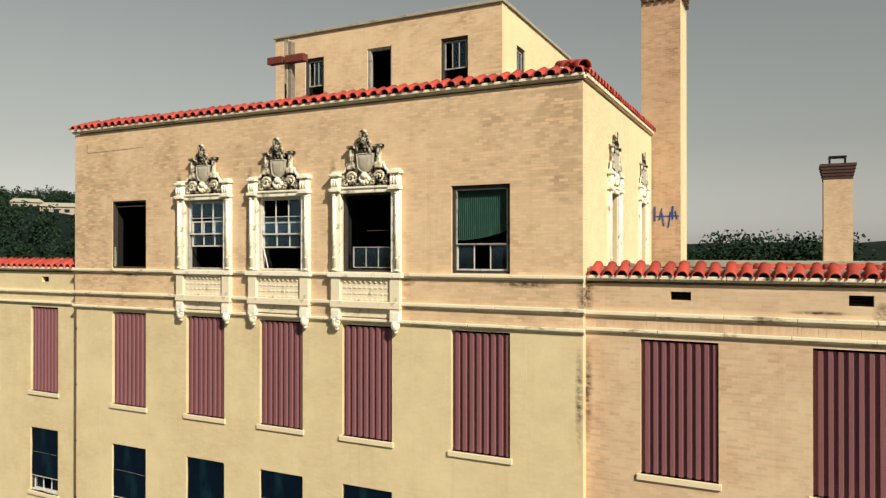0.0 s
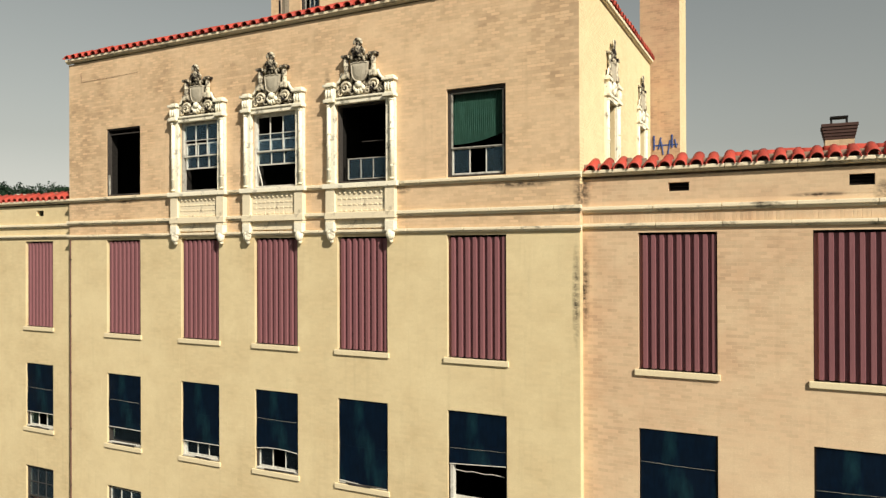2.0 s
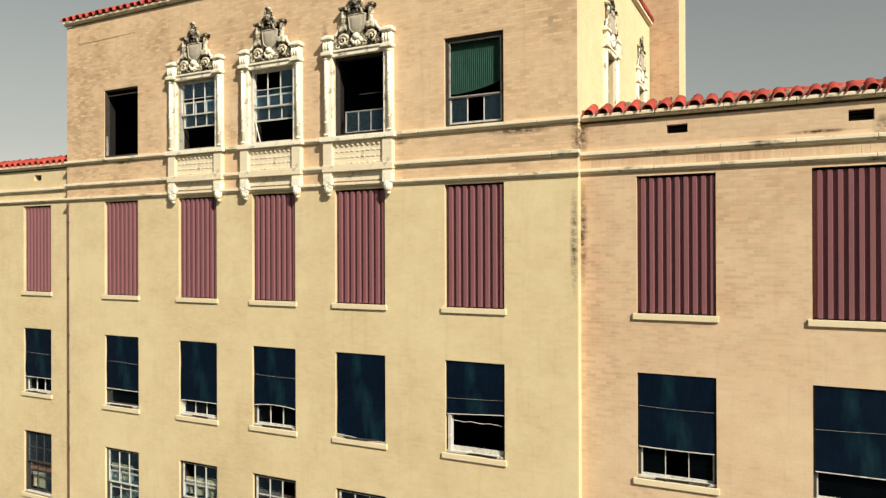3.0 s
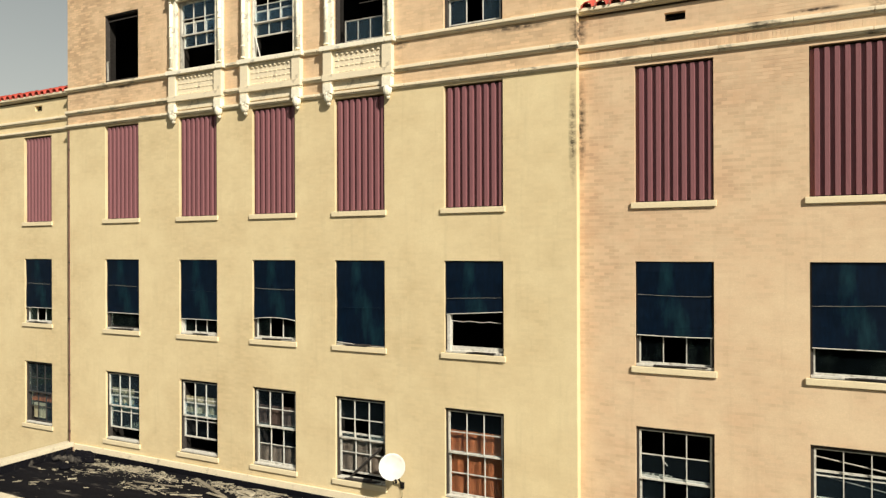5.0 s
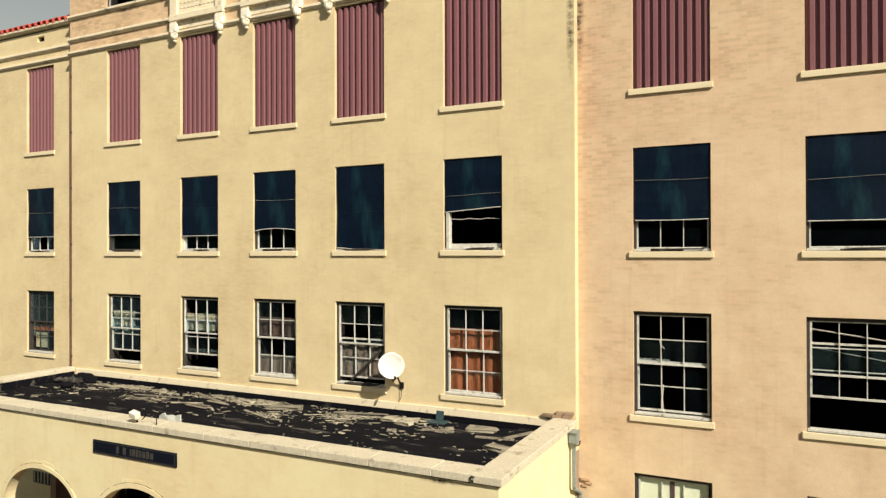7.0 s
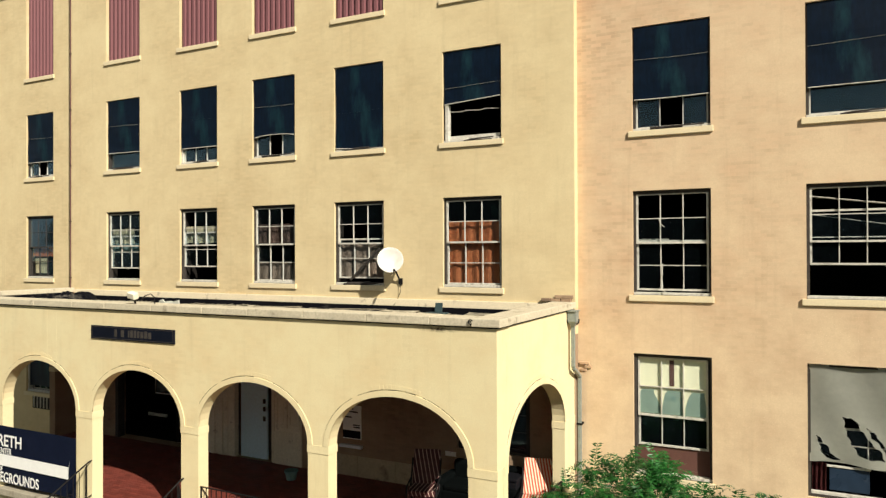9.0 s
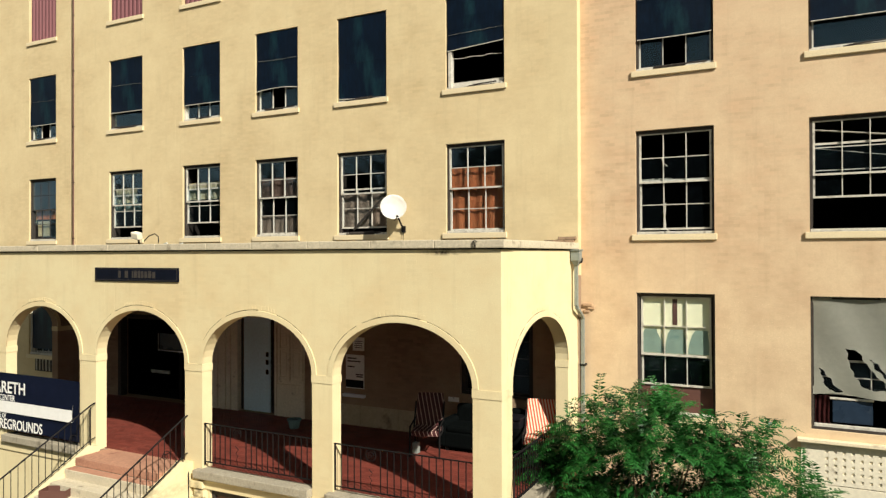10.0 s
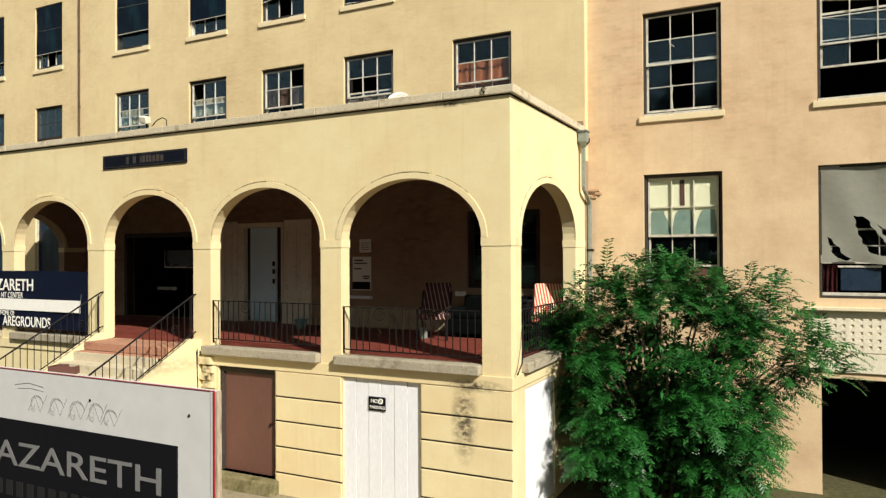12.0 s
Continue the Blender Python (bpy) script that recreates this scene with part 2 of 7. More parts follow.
PANE_BLUE = surface("dusty_blue_pane", (0.018, 0.032, 0.055), 0.3, 0.25, 6, 1.5, 0, 0.05, (0.06, 0.08, 0.10), 0.42, 2.0)
CURTAIN_WINE = surface("wine_curtain", (0.07, 0.02, 0.02), 0.9, 0.25, 10, 2.0, 0, 0.2)
# teal blotches paint the sky's reflection into the navy colour
SHADE_BLUE = surface("navy_roller_shade", (0.003, 0.0135, 0.034), 0.4, 0.3, 8, 0.9, 0, 0.12, (0.012, 0.050, 0.066), 0.47, 1.0, (2.2, 2.2, 0.6), shine=0.35)
CURTAIN_GREEN = surface("faded_green_curtain", (0.055, 0.14, 0.10), 0.9, 0.3, 10, 2.0, 0, 0.2, None, 0.4, 2, (9, 9, 0.6))
CURTAIN_RED = surface("rust_plywood", (0.56, 0.20, 0.08), 0.9, 0.3, 12, 2.0, 0, 0.2, (0.28, 0.12, 0.07), 0.4, 2.5, (5, 5, 0.7))
PAPER_CREAM = surface("cream_paper", (0.86, 0.80, 0.55), 0.9, 0.05, 12, 2.0, 0, 0.05)
PAPER_TEAL = surface("teal_cloth", (0.25, 0.325, 0.255), 0.9, 0.15, 6, 2.0, 0, 0.1, (0.13, 0.22, 0.20), 0.45, 3.0)
CURTAIN_BROWN = surface("brown_stained_cloth", (0.15, 0.105, 0.085), 0.9, 0.25, 10, 2.0, 0, 0.2, (0.05, 0.035, 0.03), 0.45, 2.5)
CURTAIN_DUST = surface("dusty_tan_cloth", (0.32, 0.25, 0.19), 0.9, 0.2, 10, 2.0, 0, 0.2, (0.13, 0.10, 0.08), 0.45, 2.5)
CURTAIN_CREAM = surface("cream_curtain", (0.62, 0.57, 0.38), 0.9, 0.15, 12, 2.0, 0, 0.2, (0.30, 0.27, 0.18), 0.4, 2.5, (4, 4, 0.5))
CURTAIN_TEAL = surface("teal_curtain", (0.16, 0.26, 0.25), 0.9, 0.25, 12, 2.0, 0, 0.2, None, 0.4, 2.5, (4, 4, 0.5))
SHEET_GREY = surface("torn_grey_sheet", (0.44, 0.44, 0.37), 0.7, 0.06, 9, 1.6, 0, 0.4, (0.33, 0.33, 0.28), 0.4, 1.5)
# near-black: the shade of rooms and porch ceiling is in this colour
SHADED_PLASTER = surface("shaded_plaster", (0.017, 0.015, 0.013), 0.95, 0.25, 12, 0.8, 0, 0.2, (0.010, 0.009, 0.008), 0.45, 1.5)
TAR = surface("tar_roof", (0.005, 0.005, 0.007), 0.95, 0.4, 18, 1.2, 0, 0.6, (0.13, 0.115, 0.095), 0.43, 1.6, (0.4, 1.8, 1))
GRAVEL = surface("gravel_roof", (0.16, 0.13, 0.10), 0.95, 0.4, 25, 1.0, 0, 0.6, (0.05, 0.04, 0.04), 0.4, 1.0)
DEBRIS = surface("plaster_debris", (0.33, 0.29, 0.21), 0.95, 0.35, 12, 3.0, 0, 0.5, (0.05, 0.045, 0.04), 0.46, 3.0, piece=0.7)
POST_PEEL = surface("peeling_post", (0.42, 0.34, 0.25), 0.9, 0.25, 20, 3.0, 0, 0.4, (0.08, 0.05, 0.035), 0.5, 5.0, (3, 3, 0.5))
TIMBER = surface("grey_timber", (0.22, 0.19, 0.14), 0.9, 0.25, 30, 3.0, 0, 0.3, (0.06, 0.05, 0.04), 0.45, 4.0, (6, 1, 6))
WOOD_RED = surface("red_painted_timber", (0.15, 0.035, 0.022), 0.8, 0.3, 20, 4.0, 0, 0.3, (0.05, 0.02, 0.02), 0.42, 6.0)
WOOD_BROWN = surface("brown_plywood_door", (0.115, 0.053, 0.041), 0.6, 0.08, 14, 1.2, 0, 0.08, (0.085, 0.038, 0.031), 0.42, 0.9, (1, 1, 0.5))
BOARD_WHITE = surface("white_boards", (0.72, 0.73, 0.75), 0.7, 0.08, 16, 1.2, 0, 0.1, (0.48, 0.48, 0.47), 0.36, 2.0, (2, 2, 0.5))
DOOR_BLUE = surface("pale_blue_door", (0.58, 0.78, 0.88), 0.6, 0.08, 16, 1.0, 0, 0.1, (0.30, 0.38, 0.40), 0.35, 2.0)
CREAM = surface("cream_joinery", (0.73, 0.67, 0.52), 0.75, 0.12, 18, 2.0, 0, 0.15, (0.22, 0.18, 0.13), 0.4, 3.0)
FLOOR_RED = surface("red_quarry_tile", (0.165, 0.038, 0.026), 0.6, 0.2, 20, 2.0, 0, 0.2, (0.13, 0.042, 0.03), 0.4, 2.0, piece=0.4)
IRON = surface("black_wrought_iron", (0.010, 0.009, 0.009), 0.65, 0.3, 30, 3.0, 0.0, 0.15, (0.06, 0.025, 0.015), 0.33, 8.0, shine=0.15)
ZINC = surface("galvanised_metal", (0.27, 0.30, 0.27), 0.5, 0.15, 15, 2.0, 0.3, 0.1, (0.14, 0.13, 0.10), 0.38, 3.0)
VENT_SLATE = surface("slate_painted_metal", (0.035, 0.06, 0.062), 0.5, 0.2, 15, 2.0, 0.0, 0.1, (0.09, 0.10, 0.09), 0.40, 3.0)
DISH_WHITE = surface("white_enamel", (0.88, 0.87, 0.83), 0.45, 0.04, 12, 2.0, 0, 0.03, (0.6, 0.57, 0.5), 0.28, 3.0)
PLAQUE = surface("dark_navy_enamel", (0.004, 0.006, 0.013), 0.6, 0.25, 12, 3.0, 0, 0.05, (0.02, 0.024, 0.03), 0.38, 6.0, shine=0.12)
NAVY = surface("navy_vinyl", (0.012, 0.018, 0.045), 0.65, 0.15, 6, 1.5, 0, 0.05, shine=0.12)
INK_WHITE = surface("white_print", (0.82, 0.81, 0.76), 0.7, 0.05, 20, 2.0, 0, 0)
INK_BLACK = surface("black_print", (0.006, 0.006, 0.008), 0.8, 0.1, 20, 2.0, 0, 0, shine=0.1)
SIGN_BOARD = surface("grey_white_sign_panel", (0.55, 0.55, 0.54), 0.55, 0.05, 8, 0.8, 0, 0.04, (0.40, 0.40, 0.38), 0.38, 1.5)
SIGN_GREY = surface("grey_letter_vinyl", (0.17, 0.17, 0.17), 0.6, 0.05, 20, 2.0, 0, 0)
SIGN_FAINT = surface("faint_grey_vinyl", (0.014, 0.014, 0.014), 0.6, 0.05, 20, 2.0, 0, 0)
RED_TRIM = surface("red_sign_edge", (0.26, 0.022, 0.025), 0.5, 0.1, 20, 2.0, 0, 0.05)
GRAFFITI = surface("blue_spray_paint", (0.025, 0.06, 0.20), 0.6, 0.1, 30, 3.0, 0, 0)
SOFA_GREEN = surface("dark_upholstery", (0.003, 0.004, 0.004), 0.85, 0.2, 20, 2.0, 0, 0.2, shine=0.02)
# darker copy of the stripes, the pier's shade put into the colour
STRIPE_SHADED = striped("shaded_striped_cloth", (0.045, 0.006, 0.006), (0.55, 0.40, 0.32), 4.0, (0, 0.35, 0.15), 0.93)
STRIPE = striped("red_white_stripes", (0.60, 0.085, 0.04), (0.72, 0.60, 0.44), 5.5, (0, 0.22, 0), 0.55)
GROUND_M = surface("patchy_ground", (0.085, 0.080, 0.042), 0.95, 0.3, 10, 0.6, 0, 0.5, (0.04, 0.06, 0.02), 0.5, 0.35)
MOSSY = surface("mossy_concrete", (0.20, 0.175, 0.095), 0.95, 0.3, 14, 2.5, 0, 0.6, (0.07, 0.075, 0.03), 0.48, 3.0)
CONCRETE = surface("pale_concrete", (0.26, 0.225, 0.155), 0.9, 0.2, 18, 1.0, 0, 0.25, (0.13, 0.12, 0.07), 0.44, 1.5)
LANDING = surface("worn_red_landing", (0.42, 0.22, 0.14), 0.8, 0.2, 20, 2.0, 0, 0.2, (0.22, 0.09, 0.06), 0.45, 2.0)
ASPHALT = surface("asphalt", (0.055, 0.053, 0.05), 0.9, 0.2, 30, 0.8, 0, 0.4)
LEAF = surface("green_leaflets", (0.017, 0.100, 0.017), 0.42, 0.3, 6, 1.5, 0, 0, None, 0.4, 2, (1, 1, 1), piece=0.8)
BARK = surface("grey_bark", (0.12, 0.09, 0.06), 0.95, 0.3, 20, 4.0, 0, 0.6, None, 0.4, 2, (1, 1, 0.3))
LEAF_FAR = surface("far_foliage", (0.017, 0.034, 0.018), 0.9, 0.3, 0.6, 0.05, 0, 0, None, 0.4, 2, (1, 1, 1), piece=0.45)
HILL = surface("wooded_hill", (0.007, 0.013, 0.009), 0.95, 0.35, 0.05, 0.01, 0, 0)
GLASS = glass_sheet("old_glass", (0.93, 0.96, 0.98), 0.012)
GLASS_DUSTY = glass_sheet("dusty_glass", (0.88, 0.93, 0.95), 0.07)


# mesh helpers
def box(bm, x0, x1, y0, y1, z0, z1, bevel=0.0):
    m = Matrix.Translation(((x0 + x1) / 2, (y0 + y1) / 2, (z0 + z1) / 2)) @ Matrix.Diagonal((x1 - x0, y1 - y0, z1 - z0, 1))
    made = bmesh.ops.create_cube(bm, size=1, matrix=m)
    if bevel:
        edges = list({e for v in made["verts"] for e in v.link_edges})
        bmesh.ops.bevel(bm, geom=edges, offset=bevel, segments=2, affect="EDGES", profile=0.6)
    return bm


def slab(x0, x1, y0, y1, z0, z1, bevel=0.0):
    return box(bmesh.new(), x0, x1, y0, y1, z0, z1, bevel)


def rod(bm, a, b, r, r2=None, n=8):
    a, b = Vector(a), Vector(b)
    q = (b - a).to_track_quat("Z", "Y").to_matrix().to_4x4()
    bmesh.ops.create_cone(bm, cap_ends=True, segments=n, radius1=r, radius2=r if r2 is None else r2, depth=(b - a).length,
                          matrix=Matrix.Translation((a + b) / 2) @ q)
    return bm


def ball(bm, c, rx, ry, rz, seg=12, rings=8):
    bmesh.ops.create_uvsphere(bm, u_segments=seg, v_segments=rings, radius=1, matrix=Matrix.Translation(c) @ Matrix.Diagonal((rx, ry, rz, 1)))
    return bm


def tube(bm, pts, r, n=6):
    """A bent bar through points."""
    pts = [Vector(p) for p in pts]
    rings = []
    for i, p in enumerate(pts):
        d = (pts[min(i + 1, len(pts) - 1)] - pts[max(i - 1, 0)]).normalized()
        q = d.to_track_quat("Z", "Y")
        rr = r[i] if isinstance(r, (list, tuple)) else r
        rings.append([bm.verts.new(p + q @ Vector((rr * math.cos(2 * math.pi * k / n), rr * math.sin(2 * math.pi * k / n), 0))) for k in range(n)])
    for a, b in zip(rings, rings[1:]):
        for k in range(n):
            bm.faces.new((a[k], a[(k + 1) % n], b[(k + 1) % n], b[k]))
    bm.faces.new(rings[0][::-1])
    bm.faces.new(rings[-1])
    return bm


def mesh_of(bm, material, smooth=False):
    me = bpy.data.meshes.new("mesh")
    bmesh.ops.recalc_face_normals(bm, faces=bm.faces[:])
    bm.to_mesh(me)
    bm.free()
    me.materials.append(material)
    if smooth:
        me.polygons.foreach_set("use_smooth", [True] * len(me.polygons))
    return me


def part(name, bm, material, parent=None, label="", smooth=False):
    me = bm if isinstance(bm, bpy.types.Mesh) else mesh_of(bm, material, smooth)
    me.name = name
    ob = new(name, me)
    ob.parent = parent
    if label:
        ob["label"] = label
    return ob


def thing(name, label, category, at=(0, 0, 0), group="", kind="", rz=0):
    ob = new(name)
    ob.matrix_basis = pose(*at, 0, 0, rz)
    ob.empty_display_size = 0.2
    return tagged(ob, label, category, group, kind)


def solid(name, bm, material, label, category, kind="", group="", smooth=False):
    return tagged(part(name, bm, material, None, "", smooth), label, category, group, kind)


def from_lists(verts, faces, material):
    me = bpy.data.meshes.new("mesh")
    me.from_pydata(verts, [], faces)
    me.update()
    me.materials.append(material)
    return me


def letters(text, size, material, parent, at, rz=0, width=1.0, name="lettering", align="LEFT", bold=0.0, deep=0.002):
    """Upright lettering that faces -y."""
    cu = bpy.data.curves.new("letters", "FONT")
    cu.body, cu.size, cu.align_x, cu.extrude, cu.offset = text, size, align, deep, bold
    ob = bpy.data.objects.new("letters", cu)
    scene.collection.objects.link(ob)
    bpy.context.view_layer.update()
    me = bpy.data.meshes.new_from_object(ob)
    bpy.data.objects.remove(ob)
    me.transform(pose(0, 0, 0, 90, 0, rz) @ Matrix.Diagonal((width, 1, 1, 1)))
    me.transform(Matrix.Translation(at))
    me.materials.clear()
    me.materials.append(material)
    return part(name, me, material, parent)


# the building's lines: planes, columns of windows and storeys
MY, WY, PY = -0.34, -0.12, -4.49
MX0, MX1, BACK = -15.65, 0.08, 7.7
WX0, WX1 = -27.0, 10.0
MAIN_COLS = [(-14.0, -12.6), (-11.03, -9.65), (-8.44, -7.06), (-5.87, -4.47), (-2.93, -1.52)]
RIGHT_COLS = [(1.20, 2.67), (4.28, 5.75), (7.37, 8.84)]
LEFT_COLS = [(-18.1, -16.74), (-21.1, -19.74), (-24.1, -22.74)]
ROW_TOP, ROW_RED, ROW_BLUE, ROW_PANE, ROW_FIRST = (17.57, 19.53), (13.58, 16.29), (10.37, 12.41), (7.16, 9.15), (3.52, 5.84)
WING_BLUE, WING_PANE, WING_FIRST = (10.33, 12.41), (7.07, 9.14), (3.52, 5.91)


def front(y0):
    return lambda u, d, z: (u, y0 + d, z)


def side(x0):
    return lambda u, d, z: (x0 - d, u, z)


def wall(name, place, u0, u1, z0, z1, holes, thick, material, label, category="wall"):
    """A wall with thickness and real openings (u0, u1, z0, z1)."""
    us = sorted({u0, u1, *[v for h in holes for v in h[:2] if u0 < v < u1]})
    zs = sorted({z0, z1, *[v for h in holes for v in h[2:] if z0 < v < z1]})
    bm, seen = bmesh.new(), {}

    def vert(u, d, z):
        key = (round(u, 4), d, round(z, 4))
        if key not in seen:
            seen[key] = bm.verts.new(place(u, d, z))
        return seen[key]

    def is_open(i, j):
        if not (0 <= i < len(us) - 1 and 0 <= j < len(zs) - 1):
            return True
        u, z = (us[i] + us[i + 1]) / 2, (zs[j] + zs[j + 1]) / 2
        return any(h[0] < u < h[1] and h[2] < z < h[3] for h in holes)

    for i in range(len(us) - 1):
        for j in range(len(zs) - 1):
            if is_open(i, j):
                continue
            a, b, c, e = us[i], us[i + 1], zs[j], zs[j + 1]
            for d in (0, thick):
                bm.faces.new([vert(a, d, c), vert(b, d, c), vert(b, d, e), vert(a, d, e)])
            for di, dj, p, q in ((-1, 0, (a, c), (a, e)), (1, 0, (b, c), (b, e)), (0, -1, (a, c), (b, c)), (0, 1, (a, e), (b, e))):
                if is_open(i + di, j + dj):
                    bm.faces.new([vert(p[0], 0, p[1]), vert(q[0], 0, q[1]), vert(q[0], thick, q[1]), vert(p[0], thick, p[1])])
    return solid(name, bm, material, label, category, "structure")


def brick_boxes(u0, u1, z0, z1, holes, arches=(), bw=0.203, bh=0.0677, gap=0.010, seed=1, keep=None):
    """Bricks in running bond as (u0, u1, z0, z1, depth), cut at the openings. arches: (centre, half width, springing, rise, foot)."""
    rnd, out = random.Random(seed), []
    course = 0
    z = z0
    while z < z1 - 0.02:
        top = min(z + bh, z1)
        mid = (z + top) / 2
        cuts = [(h[0], h[1]) for h in holes if h[2] < top - 0.012 and h[3] > z + 0.012]
        for c, half, spring, rise, foot in arches:
            if foot < mid < spring + rise:
                w = half - 0.13 if mid < spring - 0.1 else half if mid < spring else half * math.sqrt(max(0, 1 - ((mid - spring) / rise) ** 2))
                cuts.append((c - w, c + w))
        free, at = [], u0
        for a, b in sorted(cuts):
            if a > at:
                free.append((at, min(a, u1)))
            at = max(at, b)
        if at < u1:
            free.append((at, u1))
        for a, b in free:
            k = math.floor((a - u0) / bw) - 1
            while True:
                s = u0 + k * bw + (course % 2) * bw / 2
                if s > b:
                    break
                e, s2 = min(s + bw - gap, b), max(s, a)
                if e - s2 > 0.03 and (keep is None or keep(s2, e, z, top)):
                    out.append((s2, e, z + gap / 2, top - gap / 2, rnd.uniform(0.0, 0.0018)))
                k += 1
        z += bh
        course += 1
    return out


def bricks_joined(name, boxes, place, material, parent, proud=0.0012):
    verts, faces = [], []
    for a, b, c, e, j in boxes:
        n, d = len(verts), -(proud + j)
        verts += [place(a, 0, c), place(b, 0, c), place(b, 0, e), place(a, 0, e), place(a, d, c), place(b, d, c), place(b, d, e), place(a, d, e)]
        faces += [(n + 4, n + 5, n + 6, n + 7), (n, n + 1, n + 5, n + 4), (n + 1, n + 2, n + 6, n + 5), (n + 2, n + 3, n + 7, n + 6), (n + 3, n, n + 4, n + 7)]
    ob = part(name, from_lists(verts, faces, material), material, parent)
    return tagged(ob, kind="stuff")


# walls of the main block and the two wings
WALLED = []


def brick_wall(name, place, u0, u1, z0, z1, holes, material, label, seed, arches=(), thick=0.34, bands=(), brick_from=None):
    w = wall(name, place, u0, u1, z0, z1, holes, thick, material, label)
    WALLED.append((w, place, u0 if brick_from is None else brick_from, u1, z0, z1, list(holes) + [(u0 - 1, u1 + 1, a, b) for a, b in bands], material, seed, arches))
    return w


BANDS = ((17.42, 17.55), (16.71, 16.89), (16.33, 16.47))
main_holes = [(a, b, *ROW_TOP) for a, b in (MAIN_COLS[0], MAIN_COLS[4])] + [(c - 0.72, c + 0.68, 17.57, 19.46) for c in (-10.31, -7.745, -5.14)]
main_low = [(a, b, *row) for row in (ROW_RED, ROW_BLUE, ROW_PANE) for a, b in MAIN_COLS]
brick_wall("wall_main_upper", front(MY), MX0, MX1, 16.4, 21.6, main_holes, PAINT_UP, "worn cream painted brick wall of the raised centre block", 3, bands=BANDS)
brick_wall("wall_main", front(MY), MX0, MX1, 6.25, 16.4, main_low, PAINT, "cream painted brick wall with rows of windows", 4)
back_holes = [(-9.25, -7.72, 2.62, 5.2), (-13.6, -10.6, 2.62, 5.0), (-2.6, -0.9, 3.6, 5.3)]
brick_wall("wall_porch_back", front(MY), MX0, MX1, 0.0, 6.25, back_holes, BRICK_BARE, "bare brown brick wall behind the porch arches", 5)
right_holes = [(a, b, *row) for row in (ROW_RED, WING_BLUE, WING_PANE, WING_FIRST) for a, b in RIGHT_COLS] + \
    [(1.78, 2.17, 17.09, 17.26), (4.85, 5.24, 17.07, 17.27), (7.9, 8.3, 17.07, 17.27), (4.3, 6.6, 0.0, 2.1)]
brick_wall("wall_right_wing", front(WY), MX1, WX1, 0.0, 17.40, right_holes, PAINT_WING, "buff painted brick wing wall, paint worn to pink brick", 6, bands=BANDS[1:])
left_holes = [(a, b, *row) for row in (ROW_RED, ROW_BLUE, ROW_PANE, ROW_FIRST) for a, b in LEFT_COLS] + [(-17.55, -17.2, 17.09, 17.26), (-20.6, -20.2, 17.09, 17.26)]
brick_wall("wall_left_wing", front(WY), WX0, MX0, 0.0, 17.40, left_holes, PAINT, "cream painted brick wing wall with boarded windows", 7, bands=BANDS[1:])
side_holes = [(2.05, 2.85, 17.57, 19.46), (5.85, 6.65, 17.57, 19.46)]
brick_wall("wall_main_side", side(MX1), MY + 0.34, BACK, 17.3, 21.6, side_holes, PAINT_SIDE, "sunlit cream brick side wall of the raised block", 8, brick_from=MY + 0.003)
wall("wall_main_west", side(MX0 + 0.34), MY + 0.34, BACK, 0, 21.6, [], 0.34, PAINT_UP, "plain brick side wall")
wall("wall_main_back", front(BACK - 0.34), MX0, MX1 - 0.34, 0, 21.6, [], 0.34, PAINT_UP, "plain brick back wall")
wall("wall_right_back", front(12.0), MX1, WX1, 0, 17.7, [], 0.34, PAINT_WING, "plain brick back wall of the wing")
wall("wall_left_back", front(12.0), WX0, MX0, 0, 17.7, [], 0.34, PAINT, "plain brick back wall of the wing")
wall("wall_right_end", side(WX1), WY + 0.34, 12.0, 0, 17.4, [], 0.34, PAINT_WING, "plain brick end wall of the wing")
wall("wall_left_end", side(WX0 + 0.34), WY + 0.34, 12.0, 0, 17.4, [], 0.34, PAINT, "plain brick end wall of the wing")

# rooms behind the windows, their shade put into near-black surfaces
# added near-black sheets stand for shade over the sunlit end walls
solid("wall_lining", slab(MX0 + 0.345, MX0 + 0.37, MY + 0.36, 4.0, 0.0, 21.3), SHADED_PLASTER, "near-black sheet, the end wall's room shade in its colour", "wall", "structure")
solid("wall_lining", slab(WX0 + 0.345, WX0 + 0.37, WY + 0.36, 4.0, 0.0, 16.7), SHADED_PLASTER, "near-black sheet, the end wall's room shade in its colour", "wall", "structure")
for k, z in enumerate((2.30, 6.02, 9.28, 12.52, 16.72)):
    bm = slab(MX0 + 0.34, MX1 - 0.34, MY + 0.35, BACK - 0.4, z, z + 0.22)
    solid("floor_main", bm, SHADED_PLASTER, "dusty bare storey floor, room shade in its colour", "floor", "structure")
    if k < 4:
        solid("floor_right_wing", slab(MX1, WX1 - 0.34, WY + 0.35, 11.9, z, z + 0.22), SHADED_PLASTER, "dusty bare storey floor, room shade in its colour", "floor", "structure")
        solid("floor_left_wing", slab(WX0 + 0.34, MX0, WY + 0.35, 11.9, z, z + 0.22), SHADED_PLASTER, "dusty bare storey floor, room shade in its colour", "floor", "structure")
solid("wall_corridor", slab(WX0 + 0.4, WX1 - 0.4, 4.0, 4.15, 0.0, 16.7), SHADED_PLASTER, "dark inner corridor wall", "wall", "structure")
solid("wall_corridor", slab(MX0 + 0.4, MX1 - 0.4, 4.0, 4.15, 16.94, 21.3), SHADED_PLASTER, "dark inner corridor wall", "wall", "structure")
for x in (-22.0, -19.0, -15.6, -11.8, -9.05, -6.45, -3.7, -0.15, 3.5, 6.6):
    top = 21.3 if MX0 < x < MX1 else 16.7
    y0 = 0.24
